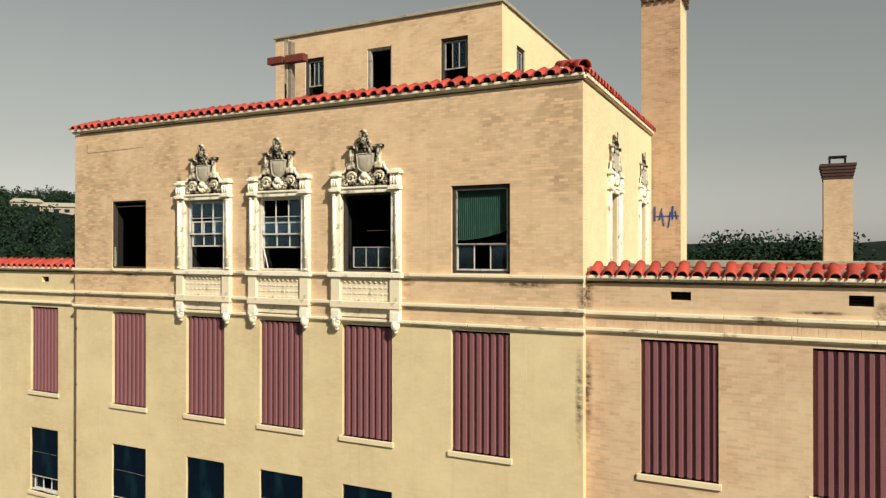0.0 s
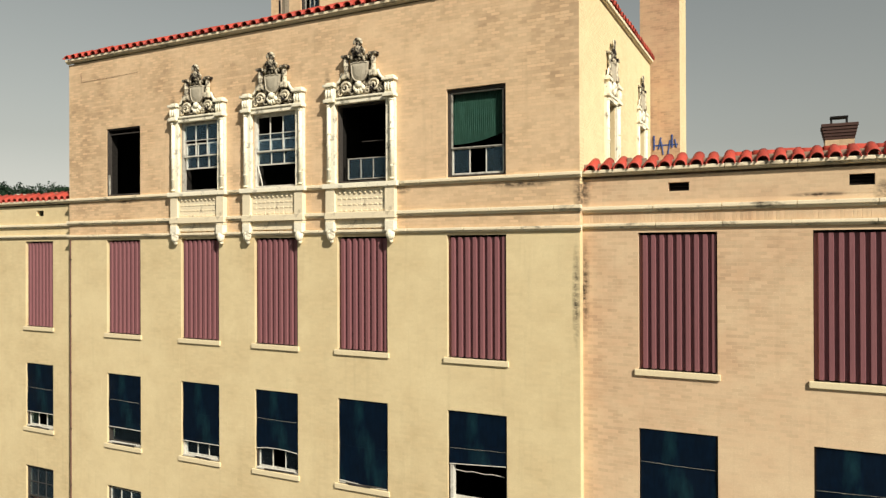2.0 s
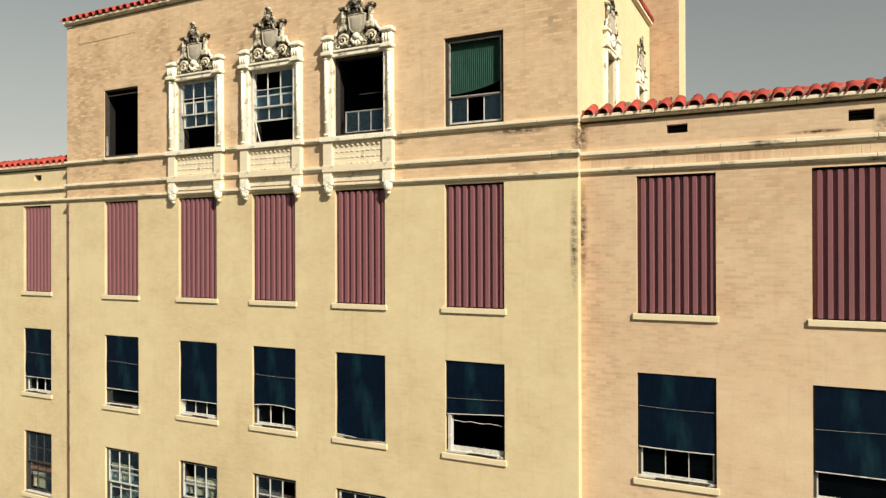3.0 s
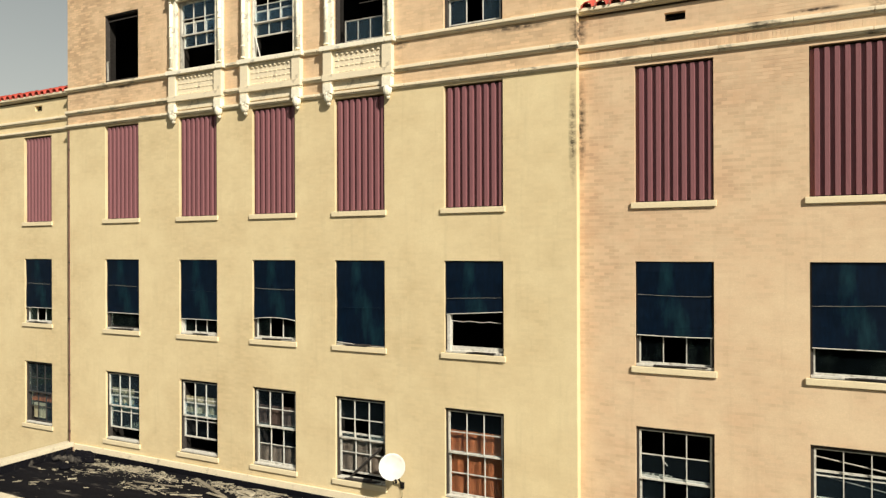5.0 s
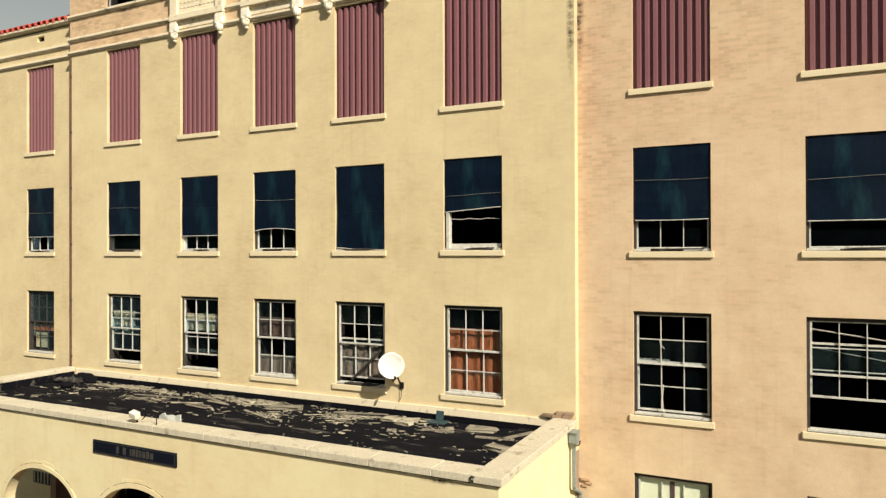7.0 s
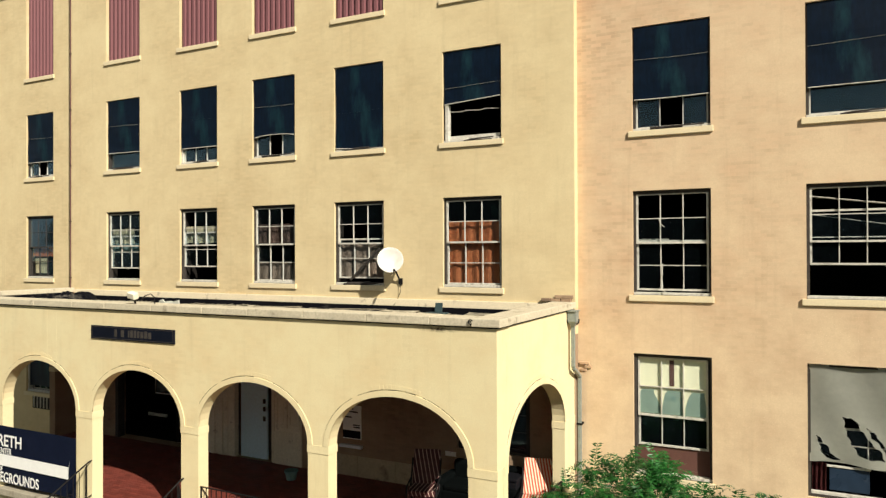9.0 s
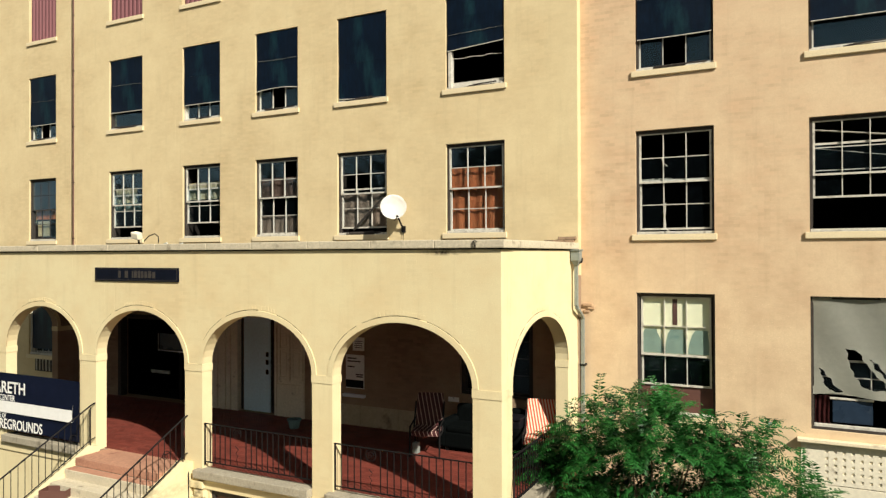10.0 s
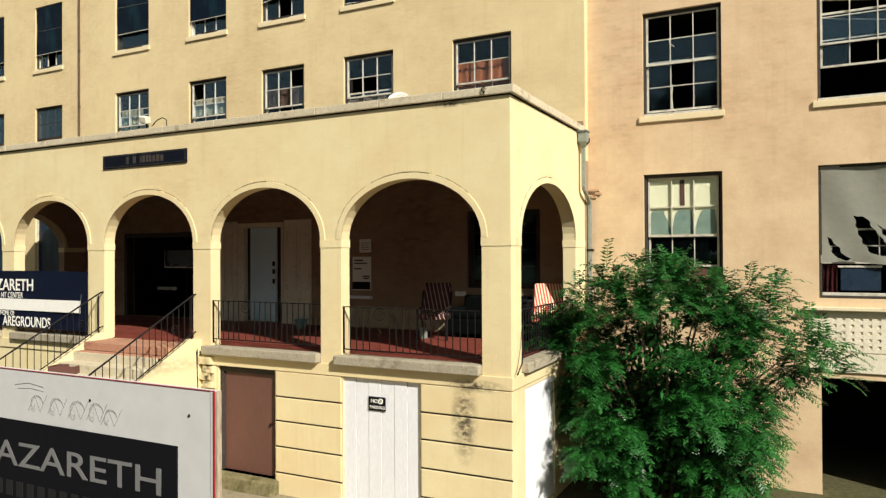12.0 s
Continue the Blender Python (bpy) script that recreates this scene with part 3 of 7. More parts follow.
    solid("wall_partition", slab(x, x + 0.12, y0, 4.0, 0.0, top), SHADED_PLASTER, "dark inner partition wall", "wall", "structure")

# flat roofs
solid("roof_main", slab(MX0 + 0.34, MX1 - 0.34, MY + 0.34, BACK - 0.34, 21.3, 21.5), GRAVEL, "flat gravel roof of the raised block", "roof", "structure")
solid("roof_right_wing", slab(MX1, WX1 - 0.34, WY + 0.34, 12.0, 17.2, 17.38), GRAVEL, "flat gravel roof of the wing", "roof", "structure")
solid("roof_left_wing", slab(WX0 + 0.34, MX0, WY + 0.34, 12.0, 17.2, 17.38), GRAVEL, "flat gravel roof of the wing", "roof", "structure")


# stone bands, cut into blocks
def band(name, x0, x1, y, z0, z1, proud, step, label):
    t = thing(name, label, "stone band", (0, 0, 0), "stone bands", "structure")
    x, rnd = x0, random.Random(int(z0 * 100))
    while x < x1 - 0.05:
        e = min(x + step * rnd.uniform(0.85, 1.15), x1)
        if x1 - e < 0.3:
            e = x1
        h = z1 - z0
        bm = slab(x + 0.004, e - 0.004, y - proud, y + 0.03, z0 + h * 0.42, z1, 0.012)
        box(bm, x + 0.004, e - 0.004, y - proud * 0.62, y + 0.03, z0 + h * 0.12, z0 + h * 0.42, 0.006)
        box(bm, x + 0.004, e - 0.004, y - proud * 0.35, y + 0.03, z0, z0 + h * 0.12)
        part("block", bm, STONE_BAND, t)
        x = e
    return t


for z0, z1, proud in ((17.43, 17.55, 0.085), (16.74, 16.87, 0.08), (16.345, 16.455, 0.075)):
    band("band_main", MX0 - 0.05, MX1 + 0.05, MY, z0, z1, proud, 1.3, "cream cast-stone moulding with black stains")
for x0, x1, nm in ((MX1, WX1, "band_right_wing"), (WX0, MX0, "band_left_wing")):
    for z0, z1, proud in ((16.70, 16.83, 0.08), (16.375, 16.485, 0.075), (17.45, 17.57, 0.12)):
        band(nm, x0, x1, WY, z0, z1, proud, 1.3, "cream cast-stone moulding along the wing")
band("cornice_main", MX0 - 0.06, MX1 + 0.06, MY, 21.63, 21.74, 0.10, 1.6, "cream eaves moulding under the roof tiles")
t = thing("cornice_side", "cream eaves moulding under the roof tiles", "stone band", (0, 0, 0), "stone bands", "structure")
for k in range(5):
    y0 = MY + (BACK - MY) * k / 5
    bm = slab(MX1 - 0.03, MX1 + 0.10, y0 + 0.004, y0 + (BACK - MY) / 5 - 0.004, 21.66, 21.74, 0.012)
    box(bm, MX1 - 0.03, MX1 + 0.06, y0 + 0.004, y0 + (BACK - MY) / 5 - 0.004, 21.63, 21.66)
    part("block", bm, STONE, t)

# soldier course between the wing's bands
t = thing("soldier_course", "upright buff bricks between the stone mouldings", "brick course", (0, 0, 0), "", "structure")
rnd = random.Random(21)
one = [mesh_of(slab(0, 0.056, -0.003 - 0.001 * k, 0.01, 0.0, 0.178, 0.002), PAINT_WING) for k in range(4)]
x = MX1 + 0.02
while x < 6.6:
    ob = part("brick", rnd.choice(one), PAINT_WING, t)
    ob.location = (x, WY, 16.491)
    x += 0.0677


# clay roof tiles
def tile_mesh(length=0.46, r=0.118, drop=0.10, hollow=1.05):
    """A half-round cover tile that runs back (+y) and up from its lip at the origin; a negative hollow makes a pan tile."""
    bm = bmesh.new()
    rows, n = [], 9
    for s in range(4):
        f = s / 3
        rr = r * (1.0 - 0.12 * f)
        ring = []
        for k in range(n):
            a = math.pi * k / (n - 1)
            ring.append((math.cos(a) * rr, f * length, math.sin(a) * rr * hollow + f * drop))
        rows.append(ring)
    outer = [[bm.verts.new(v) for v in ring] for ring in rows]
    inner = [[bm.verts.new((v[0] * 0.84, v[1], (v[2] - i / 3 * drop) * 0.84 + i / 3 * drop)) for v in ring] for i, ring in enumerate(rows)]
    for a, b in zip(outer, outer[1:]):
        for k in range(n - 1):
            bm.faces.new((a[k], a[k + 1], b[k + 1], b[k]))
    for a, b in zip(inner, inner[1:]):
        for k in range(n - 1):
            bm.faces.new((a[k + 1], a[k], b[k], b[k + 1]))
    for o, i in ((outer[0], inner[0]), (outer[-1], inner[-1])):
        for k in range(n - 1):
            bm.faces.new((o[k], i[k], i[k + 1], o[k + 1]))
    return mesh_of(bm, TILE, True)


PANS = [tile_mesh(0.43 + 0.02 * k, 0.075, 0.20, -0.45) for k in range(2)]
TILES = [tile_mesh(0.44 + 0.02 * k, 0.116 + 0.003 * k, 0.20 + 0.01 * k) for k in range(3)]


def tile_row(name, p0, p1, rz, label, pitch=0.285, seed=1, lip=0.13, sunk=0.0):
    """A row of cover tiles from p0 to p1, whose lips look along -y turned by rz, on a mortar bed."""
    t = thing(name, label, "roof tiles", p0, "tiled eaves", "structure", rz)
    rnd = random.Random(seed)
    length = (Vector(p1) - Vector(p0)).length
    n = int(length / pitch)
    bed = slab(0, length, -lip + 0.15, 0.42, -0.02, 0.03, 0.01)
    for v in bed.verts:
        if v.co.y > 0.2 and v.co.z > 0:
            v.co.z += 0.17
    part("mortar_bed", bed, MORTAR, t, "pale crumbling mortar")
    for k in range(n):
        ob = part("tile", rnd.choice(TILES), TILE, t)
        ob.matrix_basis = pose((k + 0.5) * length / n, -lip + rnd.uniform(-0.012, 0.012), rnd.uniform(-0.004, 0.01), rnd.uniform(-2, 2), rnd.uniform(-3, 3), rnd.uniform(-2, 2))
        pan = part("pan_tile", PANS[k % 2], TILE, t)
        pan.location = (k * length / n, -lip + 0.012 + rnd.uniform(-0.01, 0.01) + 1.2 * sunk, 0.062 - sunk)
        if rnd.random() < 0.25:
            lump = part("mortar", slab(-0.05, 0.05, 0.30, 0.42, 0.10, 0.20 + rnd.uniform(0, 0.05), 0.02), MORTAR, t)
            lump.location = (k * length / n, -lip, 0.02)
    return t


tile_row("eaves_main", (MX0 - 0.06, MY - 0.02, 21.73), (MX1 + 0.08, MY - 0.02, 21.76), 0, "row of red clay barrel tiles along the parapet", seed=2)
tile_row("eaves_side", (MX1 + 0.02, MY, 21.73), (MX1 + 0.02, BACK, 21.76), 90, "row of red clay barrel tiles along the side parapet", seed=3)
tile_row("eaves_right_wing", (MX1 + 0.05, WY - 0.02, 17.55), (WX1, WY - 0.02, 17.55), 0, "row of red clay barrel tiles along the wing roof", seed=4, sunk=0.045)
tile_row("eaves_left_wing", (WX0, WY - 0.02, 17.55), (MX0 - 0.03, WY - 0.02, 17.55), 0, "row of faded red clay barrel tiles along the wing roof", seed=5, sunk=0.045)
# the hip at the corner and the capping behind the lips
t = thing("ridge_capping", "red clay ridge tiles along the parapet top", "roof tiles", (0, 0, 0), "", "structure")
rid = tile_mesh(0.40, 0.115, 0.0)
for k in range(38):
    x = MX0 + 0.3 + k * 0.39
    if x < MX1 - 0.5:
        part("tile", rid, TILE, t).matrix_basis = pose(x, MY + 0.36, 21.87, 0, 0, -90)
for k in range(3):
    part("tile", rid, TILE, t).matrix_basis = pose(MX1 + 0.06 - 0.22 * k, MY - 0.08 + 0.22 * k, 21.84 + 0.07 * k, 14, 0, 45) @ Matrix.Diagonal((1.45, 1.1, 1.4, 1))
for k in range(17):
    part("tile", rid, TILE, t).matrix_basis = pose(MX1 - 0.36, MY + 0.4 + k * 0.42, 21.87, 0, 0, 0)
t = thing("wing_capping", "flat red clay capping behind the wing tiles", "roof tiles", (0, 0, 0), "", "structure")
for k in range(26):
    x = 2.9 + k * 0.39
    if x < WX1 - 0.4:
        part("tile", rid, TILE, t).matrix_basis = pose(x, WY + 0.30, 17.70 + 0.01 * (k % 3), 0, 0, -90)
for x0, x1 in ((MX1, WX1 - 0.34), (WX0 + 0.34, MX0)):
    solid("parapet_back", slab(x0, x1, 11.6, 12.0, 17.38, 17.75, 0.03), STONE_GREY, "dark weathered coping at the rear roof edge", "coping", "structure")
    solid("parapet_front", slab(x0, x1, WY + 0.10, WY + 0.42, 17.40, 17.72, 0.02), MORTAR, "crumbling mortar upstand behind the roof tiles", "parapet", "structure")
solid("parapet_main", slab(MX0 + 0.05, MX1 - 0.05, MY + 0.12, MY + 0.45, 21.6, 21.88, 0.02), MORTAR, "crumbling mortar upstand behind the roof tiles", "parapet", "structure")
solid("parapet_side", slab(MX1 - 0.45, MX1 - 0.12, MY + 0.45, BACK - 0.02, 21.6, 21.88, 0.02), MORTAR, "crumbling mortar upstand behind the roof tiles", "parapet", "structure")

# penthouse on the roof
PHY, PX0, PX1 = 3.7, -11.27, -3.28
ph_holes = [(-10.07, -9.34, 22.9, 24.25), (-7.72, -6.86, 22.9, 24.27), (-5.2, -4.33, 22.9, 24.25)]
brick_wall("wall_penthouse", front(PHY), PX0, PX1, 21.5, 25.03, ph_holes, PAINT_UP, "tan brick penthouse wall with bare windows", 12)
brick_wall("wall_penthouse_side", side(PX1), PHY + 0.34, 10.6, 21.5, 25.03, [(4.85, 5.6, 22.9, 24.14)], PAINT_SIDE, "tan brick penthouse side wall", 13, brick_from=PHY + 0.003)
wall("wall_penthouse_west", side(PX0 + 0.34), PHY + 0.34, 10.6, 21.5, 25.03, [], 0.34, PAINT_UP, "plain penthouse side wall")
wall("wall_penthouse_back", front(10.26), PX0 + 0.34, PX1 - 0.34, 21.5, 25.03, [], 0.34, PAINT_UP, "plain penthouse back wall")
solid("roof_penthouse", slab(PX0 + 0.34, PX1 - 0.34, PHY + 0.34, 10.26, 24.5, 24.7), TAR, "flat tarred penthouse roof", "roof", "structure")
t = thing("penthouse_coping", "thin grey stone coping with black edge", "coping", (0, 0, 0), "", "structure")
for k in range(7):
    x0 = PX0 - 0.06 + (PX1 - PX0 + 0.12) * k / 7
    part("block", slab(x0 + 0.004, x0 + (PX1 - PX0 + 0.12) / 7 - 0.004, PHY - 0.07, PHY + 0.4, 25.03, 25.12, 0.015), STONE_GREY, t)
for k in range(6):
    y0 = PHY + 0.4 + 6.6 * k / 6
    part("block", slab(PX1 - 0.4, PX1 + 0.07, y0 + 0.004, y0 + 1.09, 25.03, 25.12, 0.015), STONE_GREY, t)

# tall chimney behind the block
t = thing("tall_chimney", "tall square brick chimney with corbelled top and blue graffiti", "chimney", (0, 0, 0))
CHX0, CHX1, CHY0, CHY1 = -0.24, 0.93, 7.8, 9.2
part("shaft", slab(CHX0, CHX1, CHY0, CHY1, 17.3, 26.8), BRICK_CHIM, t)
bricks_joined("brickwork", brick_boxes(CHX0, CHX1, 17.4, 25.9, [], seed=31), front(CHY0), BRICK_CHIM, t)
# sunward face of the shaft painted lighter with the sunlit brick
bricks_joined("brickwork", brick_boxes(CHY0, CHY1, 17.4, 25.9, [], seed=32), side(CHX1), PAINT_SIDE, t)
for k in range(4):
    o = 0.03 + 0.045 * k
    part("corbel", slab(CHX0 - o, CHX1 + o, CHY0 - o, CHY1 + o, 25.92 + 0.14 * k, 26.05 + 0.14 * k, 0.01), BRICK_DARK, t, "dark corbelled brick course")
for k in range(5):
    part("dentil", slab(CHX0 + 0.05 + k * 0.23, CHX0 + 0.17 + k * 0.23, CHY0 - 0.10, CHY0, 25.80, 25.93, 0.01), BRICK_DARK, t)
for k in range(5):
    part("dentil", slab(CHX1, CHX1 + 0.10, CHY0 + 0.1 + k * 0.25, CHY0 + 0.22 + k * 0.25, 25.80, 25.93, 0.01), BRICK_DARK, t)
bm = bmesh.new()
for x, z0, z1, lean in ((0.17, 19.0, 19.45, 0.0), (0.30, 19.02, 19.38, 0.08), (0.44, 18.85, 19.25, -0.06), (0.57, 18.80, 19.28, 0.07), (0.70, 19.05, 19.45, 0.0), (0.83, 19.05, 19.30, -0.05)):
    tube(bm, [(x, CHY0 - 0.008, z0), (x + lean, CHY0 - 0.008, z1)], 0.024, 6)
box(bm, 0.14, 0.88, CHY0 - 0.012, CHY0 - 0.004, 19.12, 19.16)
part("graffiti", bm, GRAFFITI, t, "blue sprayed scrawl")

# lower chimney on the far roof
t = thing("small_chimney", "square buff chimney with dark corbelled brick cap", "chimney", (6.4, 31.1, 0))
part("shaft", slab(-0.73, 0.73, 0, 1.42, 10.0, 23.08, 0.01), PAINT_WING, t)
bricks_joined("brickwork", brick_boxes(-0.73, 0.73, 17.0, 22.15, [], seed=33), front(0.0), PAINT_WING, t)
for k in range(5):
    o = 0.025 + 0.04 * k
    part("corbel", slab(-0.73 - o, 0.73 + o, -o, 1.42 + o, 22.19 + 0.178 * k, 22.355 + 0.178 * k, 0.01), BRICK_DARK, t, "dark brick course")
bm = slab(-0.43, -0.35, 0.35, 1.06, 23.08, 23.46)
box(bm, 0.35, 0.43, 0.35, 1.06, 23.08, 23.46)
box(bm, -0.45, 0.45, 0.33, 1.08, 23.46, 23.55)
part("cap", bm, IRON, t, "black metal rain cap")
solid("rear_block", slab(2.0, 13.0, 30.5, 38.0, 0.0, 17.2), PAINT_WING, "plain rear block of the building", "building", "structure")

# timber cross in front of the penthouse
t = thing("roof_cross", "timber cross with dark red arms on a peeling pale post", "cross", (-7.85, 0.06, 21.5))
post = part("post", slab(-0.12, -0.01, 0, 0.16, 0, 2.12, 0.012), POST_PEEL, t, "flaking pale post of two boards")
part("post", slab(0.0, 0.10, 0.01, 0.17, 0, 2.05, 0.012), TIMBER, t, "weathered grey board")
part("split", slab(-0.10, -0.05, -0.004, 0.004, 0.55, 0.95), INK_BLACK, post, "dark rotted split")
part("arm", slab(-0.62, -0.13, -0.09, 0.10, 1.49, 1.67, 0.012), WOOD_RED, t, "dark red arm")
part("arm", slab(-0.03, 0.57, -0.10, 0.10, 1.47, 1.66, 0.012), WOOD_RED, t, "dark red arm")
# old wire across the upper wall
bm = bmesh.new()
tube(bm, [(-15.1, MY - 0.006, 21.30), (-15.1, MY - 0.006, 21.03)], 0.006, 5)
tube(bm, [(-15.08, MY - 0.01, 21.02), (-13.9, MY - 0.01, 21.03), (-12.7, MY - 0.006, 21.05)], 0.0035, 5)
solid("wall_wire", bm, WOOD_BROWN, "thin dark wire along the upper brick wall", "wire")


# windows
COUNT = [0]


def sash(parent, name, x0, x1, z0, z1, y, cols, rows, mat, glass=GLASS, missing=(), bar=0.036, thin=0.017):
    bm = bmesh.new()
    for a, b, c, e in ((x0, x1, z0, z0 + bar), (x0, x1, z1 - bar, z1), (x0, x0 + bar, z0 + bar, z1 - bar), (x1 - bar, x1, z0 + bar, z1 - bar)):
        box(bm, a, b, y, y + 0.04, c, e)
    w, h = (x1 - x0 - 2 * bar) / cols, (z1 - z0 - 2 * bar) / rows
    for k in range(1, cols):
        box(bm, x0 + bar + k * w - thin / 2, x0 + bar + k * w + thin / 2, y + 0.004, y + 0.036, z0 + bar, z1 - bar)
    for k in range(1, rows):
        box(bm, x0 + bar, x1 - bar, y + 0.006, y + 0.034, z0 + bar + k * h - thin / 2, z0 + bar + k * h + thin / 2)
    s = part(name, bm, mat, parent)
    key = (round(w, 3), round(h, 3), glass.name)
    if key not in PANES:
        PANES[key] = mesh_of(slab(0.004, w - 0.004, 0.016, 0.020, 0.004, h - 0.004), glass)
    for i in range(cols):
        for j in range(rows):
            if (i, j) not in missing:
                p = part("pane", PANES[key], glass, s)
                p.location = (x0 + bar + i * w, y, z0 + bar + j * h)
                p.visible_shadow = False
    return s


PANES = {}


def cloth(x0, x1, z0, z1, y, depth=0.03, waves=9, hem=None):
    """A hanging cloth with folds; hem(f) lifts its lower edge."""
    bm, n, m = bmesh.new(), waves * 6, 8
    grid = []
    for i in range(n + 1):
        f = i / n
        zb = z0 + (hem(f) if hem else 0)
        grid.append([bm.verts.new((x0 + f * (x1 - x0), y + depth * math.sin(f * waves * 2 * math.pi + 0.6 * math.sin(5 * j / m)) * (1 - 0.4 * j / m), zb + (z1 - zb) * j / m)) for j in range(m + 1)])
    for a, b in zip(grid, grid[1:]):
        for j in range(m):
            bm.faces.new((a[j], b[j], b[j + 1], a[j + 1]))
    bmesh.ops.solidify(bm, geom=bm.faces[:], thickness=0.006)
    return bm


def corrugated(x0, x1, z0, z1, y, ribs, depth=0.055):
    """Ribbed sheet metal."""
    prof, w = [], (x1 - x0) / ribs
    for k in range(ribs):
        a = x0 + k * w
        prof += [(a, y + depth), (a + 0.36 * w, y + depth), (a + 0.46 * w, y), (a + 0.90 * w, y)]
    prof.append((x1, y + depth))
    bm = bmesh.new()
    sheets = [[[bm.verts.new((x, yy + o, z)) for x, yy in prof] for z in (z0, z1)] for o in (0.0, 0.010)]
    for lo, hi in sheets:
        for k in range(len(prof) - 1):
            bm.faces.new((lo[k], lo[k + 1], hi[k + 1], hi[k]))
    for e in (0, 1):
        for k in range(len(prof) - 1):
            bm.faces.new((sheets[0][e][k], sheets[0][e][k + 1], sheets[1][e][k + 1], sheets[1][e][k]))
    for k in (0, len(prof) - 1):
        bm.faces.new((sheets[0][0][k], sheets[0][1][k], sheets[1][1][k], sheets[1][0][k]))
    return bm


def window(x0, x1, z0, z1, wy, label, frame_mat=FRAME_WHITE, sill=True, sill_mat=SILL, inset=0.065, jamb=0.05, place=None):
    """The frame and sill of a window in the wall plane wy; the thing's origin is the opening's lower left corner."""
    COUNT[0] += 1
    w, h = x1 - x0, z1 - z0
    t = thing(f"window_{COUNT[0]}", label, "window", (x0, wy, z0), "", "structure")
    bm = bmesh.new()
    for a, b, c, e in ((0.002, w - 0.002, h - jamb, h - 0.002), (0.002, jamb, 0.002, h - jamb), (w - jamb, w - 0.002, 0.002, h - jamb), (jamb, w - jamb, 0.002, 0.05) if not (sill and inset < 0.15) else (jamb, w - jamb, h - jamb - 0.02, h - jamb)):
        box(bm, a, b, inset, inset + 0.13, c, e, 0.004)
    part("window_frame", bm, frame_mat, t)
    if sill and inset < 0.15:
        part("sub_sill", slab(0.01, w - 0.01, inset - 0.03, inset + 0.12, 0.003, 0.055, 0.006), FRAME_WHITE, t, "flaking pale timber sub-sill")
    # added near-black lining paints the shade of the inner reveal
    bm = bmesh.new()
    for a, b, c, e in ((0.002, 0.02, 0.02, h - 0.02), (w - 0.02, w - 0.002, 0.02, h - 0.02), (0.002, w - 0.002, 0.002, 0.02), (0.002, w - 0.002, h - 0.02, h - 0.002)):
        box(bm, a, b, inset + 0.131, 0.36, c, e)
    part("inner_lining", bm, SHADED_PLASTER, t, "near-black lining, the reveal's shade in its colour")
    if sill:
        part("window_sill", slab(-0.075, w + 0.05, -0.045, 0.12, -0.12, 0.0, 0.010), sill_mat, t, "cream painted stone sill")
    return t, w, h


def red_window(x0, x1, wy, ribs=8):
    t, w, h = window(x0, x1, *ROW_RED, wy, "tall window boarded with ribbed maroon sheet metal over a cream sill", FRAME_DARK, jamb=0.03, inset=0.2)
    part("metal_panel", corrugated(0.012, w - 0.012, 0.02, h - 0.05, 0.035, ribs), MAROON, t, "ribbed maroon sheet")
    part("batten", slab(0.03, w - 0.035, 0.102, 0.109, h - 0.28, h - 0.20), FRAME_DARK, t)
    return t


for a, b in MAIN_COLS:
    red_window(a, b, MY)
for a, b in RIGHT_COLS:
    red_window(a, b, WY, 9)
for a, b in LEFT_COLS:
    red_window(a, b, WY)


def blue_window(x0, x1, wy, drop, slant=0.0, curve=0.0, seam=0.5, lower=3, open_low=False, stick=0.0, seed=0, row=ROW_BLUE):
    """A window hung with a navy shade that covers the share drop of its height."""
    state = "drawn right down" if drop > 0.9 else "hanging over the upper sash"
    t, w, h = window(x0, x1, *row, wy, f"sash window with a navy roller shade {state}, cream sill", FRAME_DARK if seed % 2 else FRAME_WHITE)
    zb = h * (1 - drop)
    bm, n = bmesh.new(), 14
    rows = []
    for i in range(n + 1):
        f = i / n
        z = zb + slant * (f - 0.5) * -1 + curve * (1 - (2 * f - 1) ** 2)
        col = []
        for j in range(9):
            g = j / 8
            col.append(bm.verts.new((0.035 + f * (w - 0.075), 0.032 + 0.006 * math.sin(9 * g + seed) + 0.004 * math.sin(7 * f + 3 * g), max(0.02, z) + (h - 0.015 - max(0.02, z)) * g)))
        rows.append(col)
    for a, b in zip(rows, rows[1:]):
        for j in range(8):
            bm.faces.new((a[j], b[j], b[j + 1], a[j + 1]))
    bmesh.ops.solidify(bm, geom=bm.faces[:], thickness=0.006)
    sh = part("roller_shade", bm, SHADE_BLUE, t, "navy shade, sky sheen painted as teal blotches")
    bm = bmesh.new()
    tube(bm, [(0.035 + f * (w - 0.075), 0.021, max(0.02, zb + slant * (f - 0.5) * -1 + curve * (1 - (2 * f - 1) ** 2))) for f in [k / 8 for k in range(9)]], 0.011, 6)
    part("hem_bar", bm, FRAME_WHITE, sh, "pale hem bar")
    bm = bmesh.new()
    zs = zb + (h - zb) * seam
    tube(bm, [(0.04 + f * (w - 0.085), 0.019 + 0.003 * f, zs + 0.02 * math.sin(2.5 * f + seed)) for f in [k / 6 for k in range(7)]], 0.0028, 5)
    part("seam", bm, FRAME_GREY if seed % 2 else SHADE_BLUE, sh, "thin cord across the shade")
    if open_low:
        part("lower_sash", slab(0.06, w - 0.06, 0.10, 0.14, 0.05, 0.15), FRAME_WHITE, t, "broken remains of the lower sash")
        part("liner", slab(0.052, 0.13, 0.03, 0.16, 0.03, zb - 0.05, 0.006), FRAME_WHITE, t, "bright peeling jamb liner")
        bm = bmesh.new()
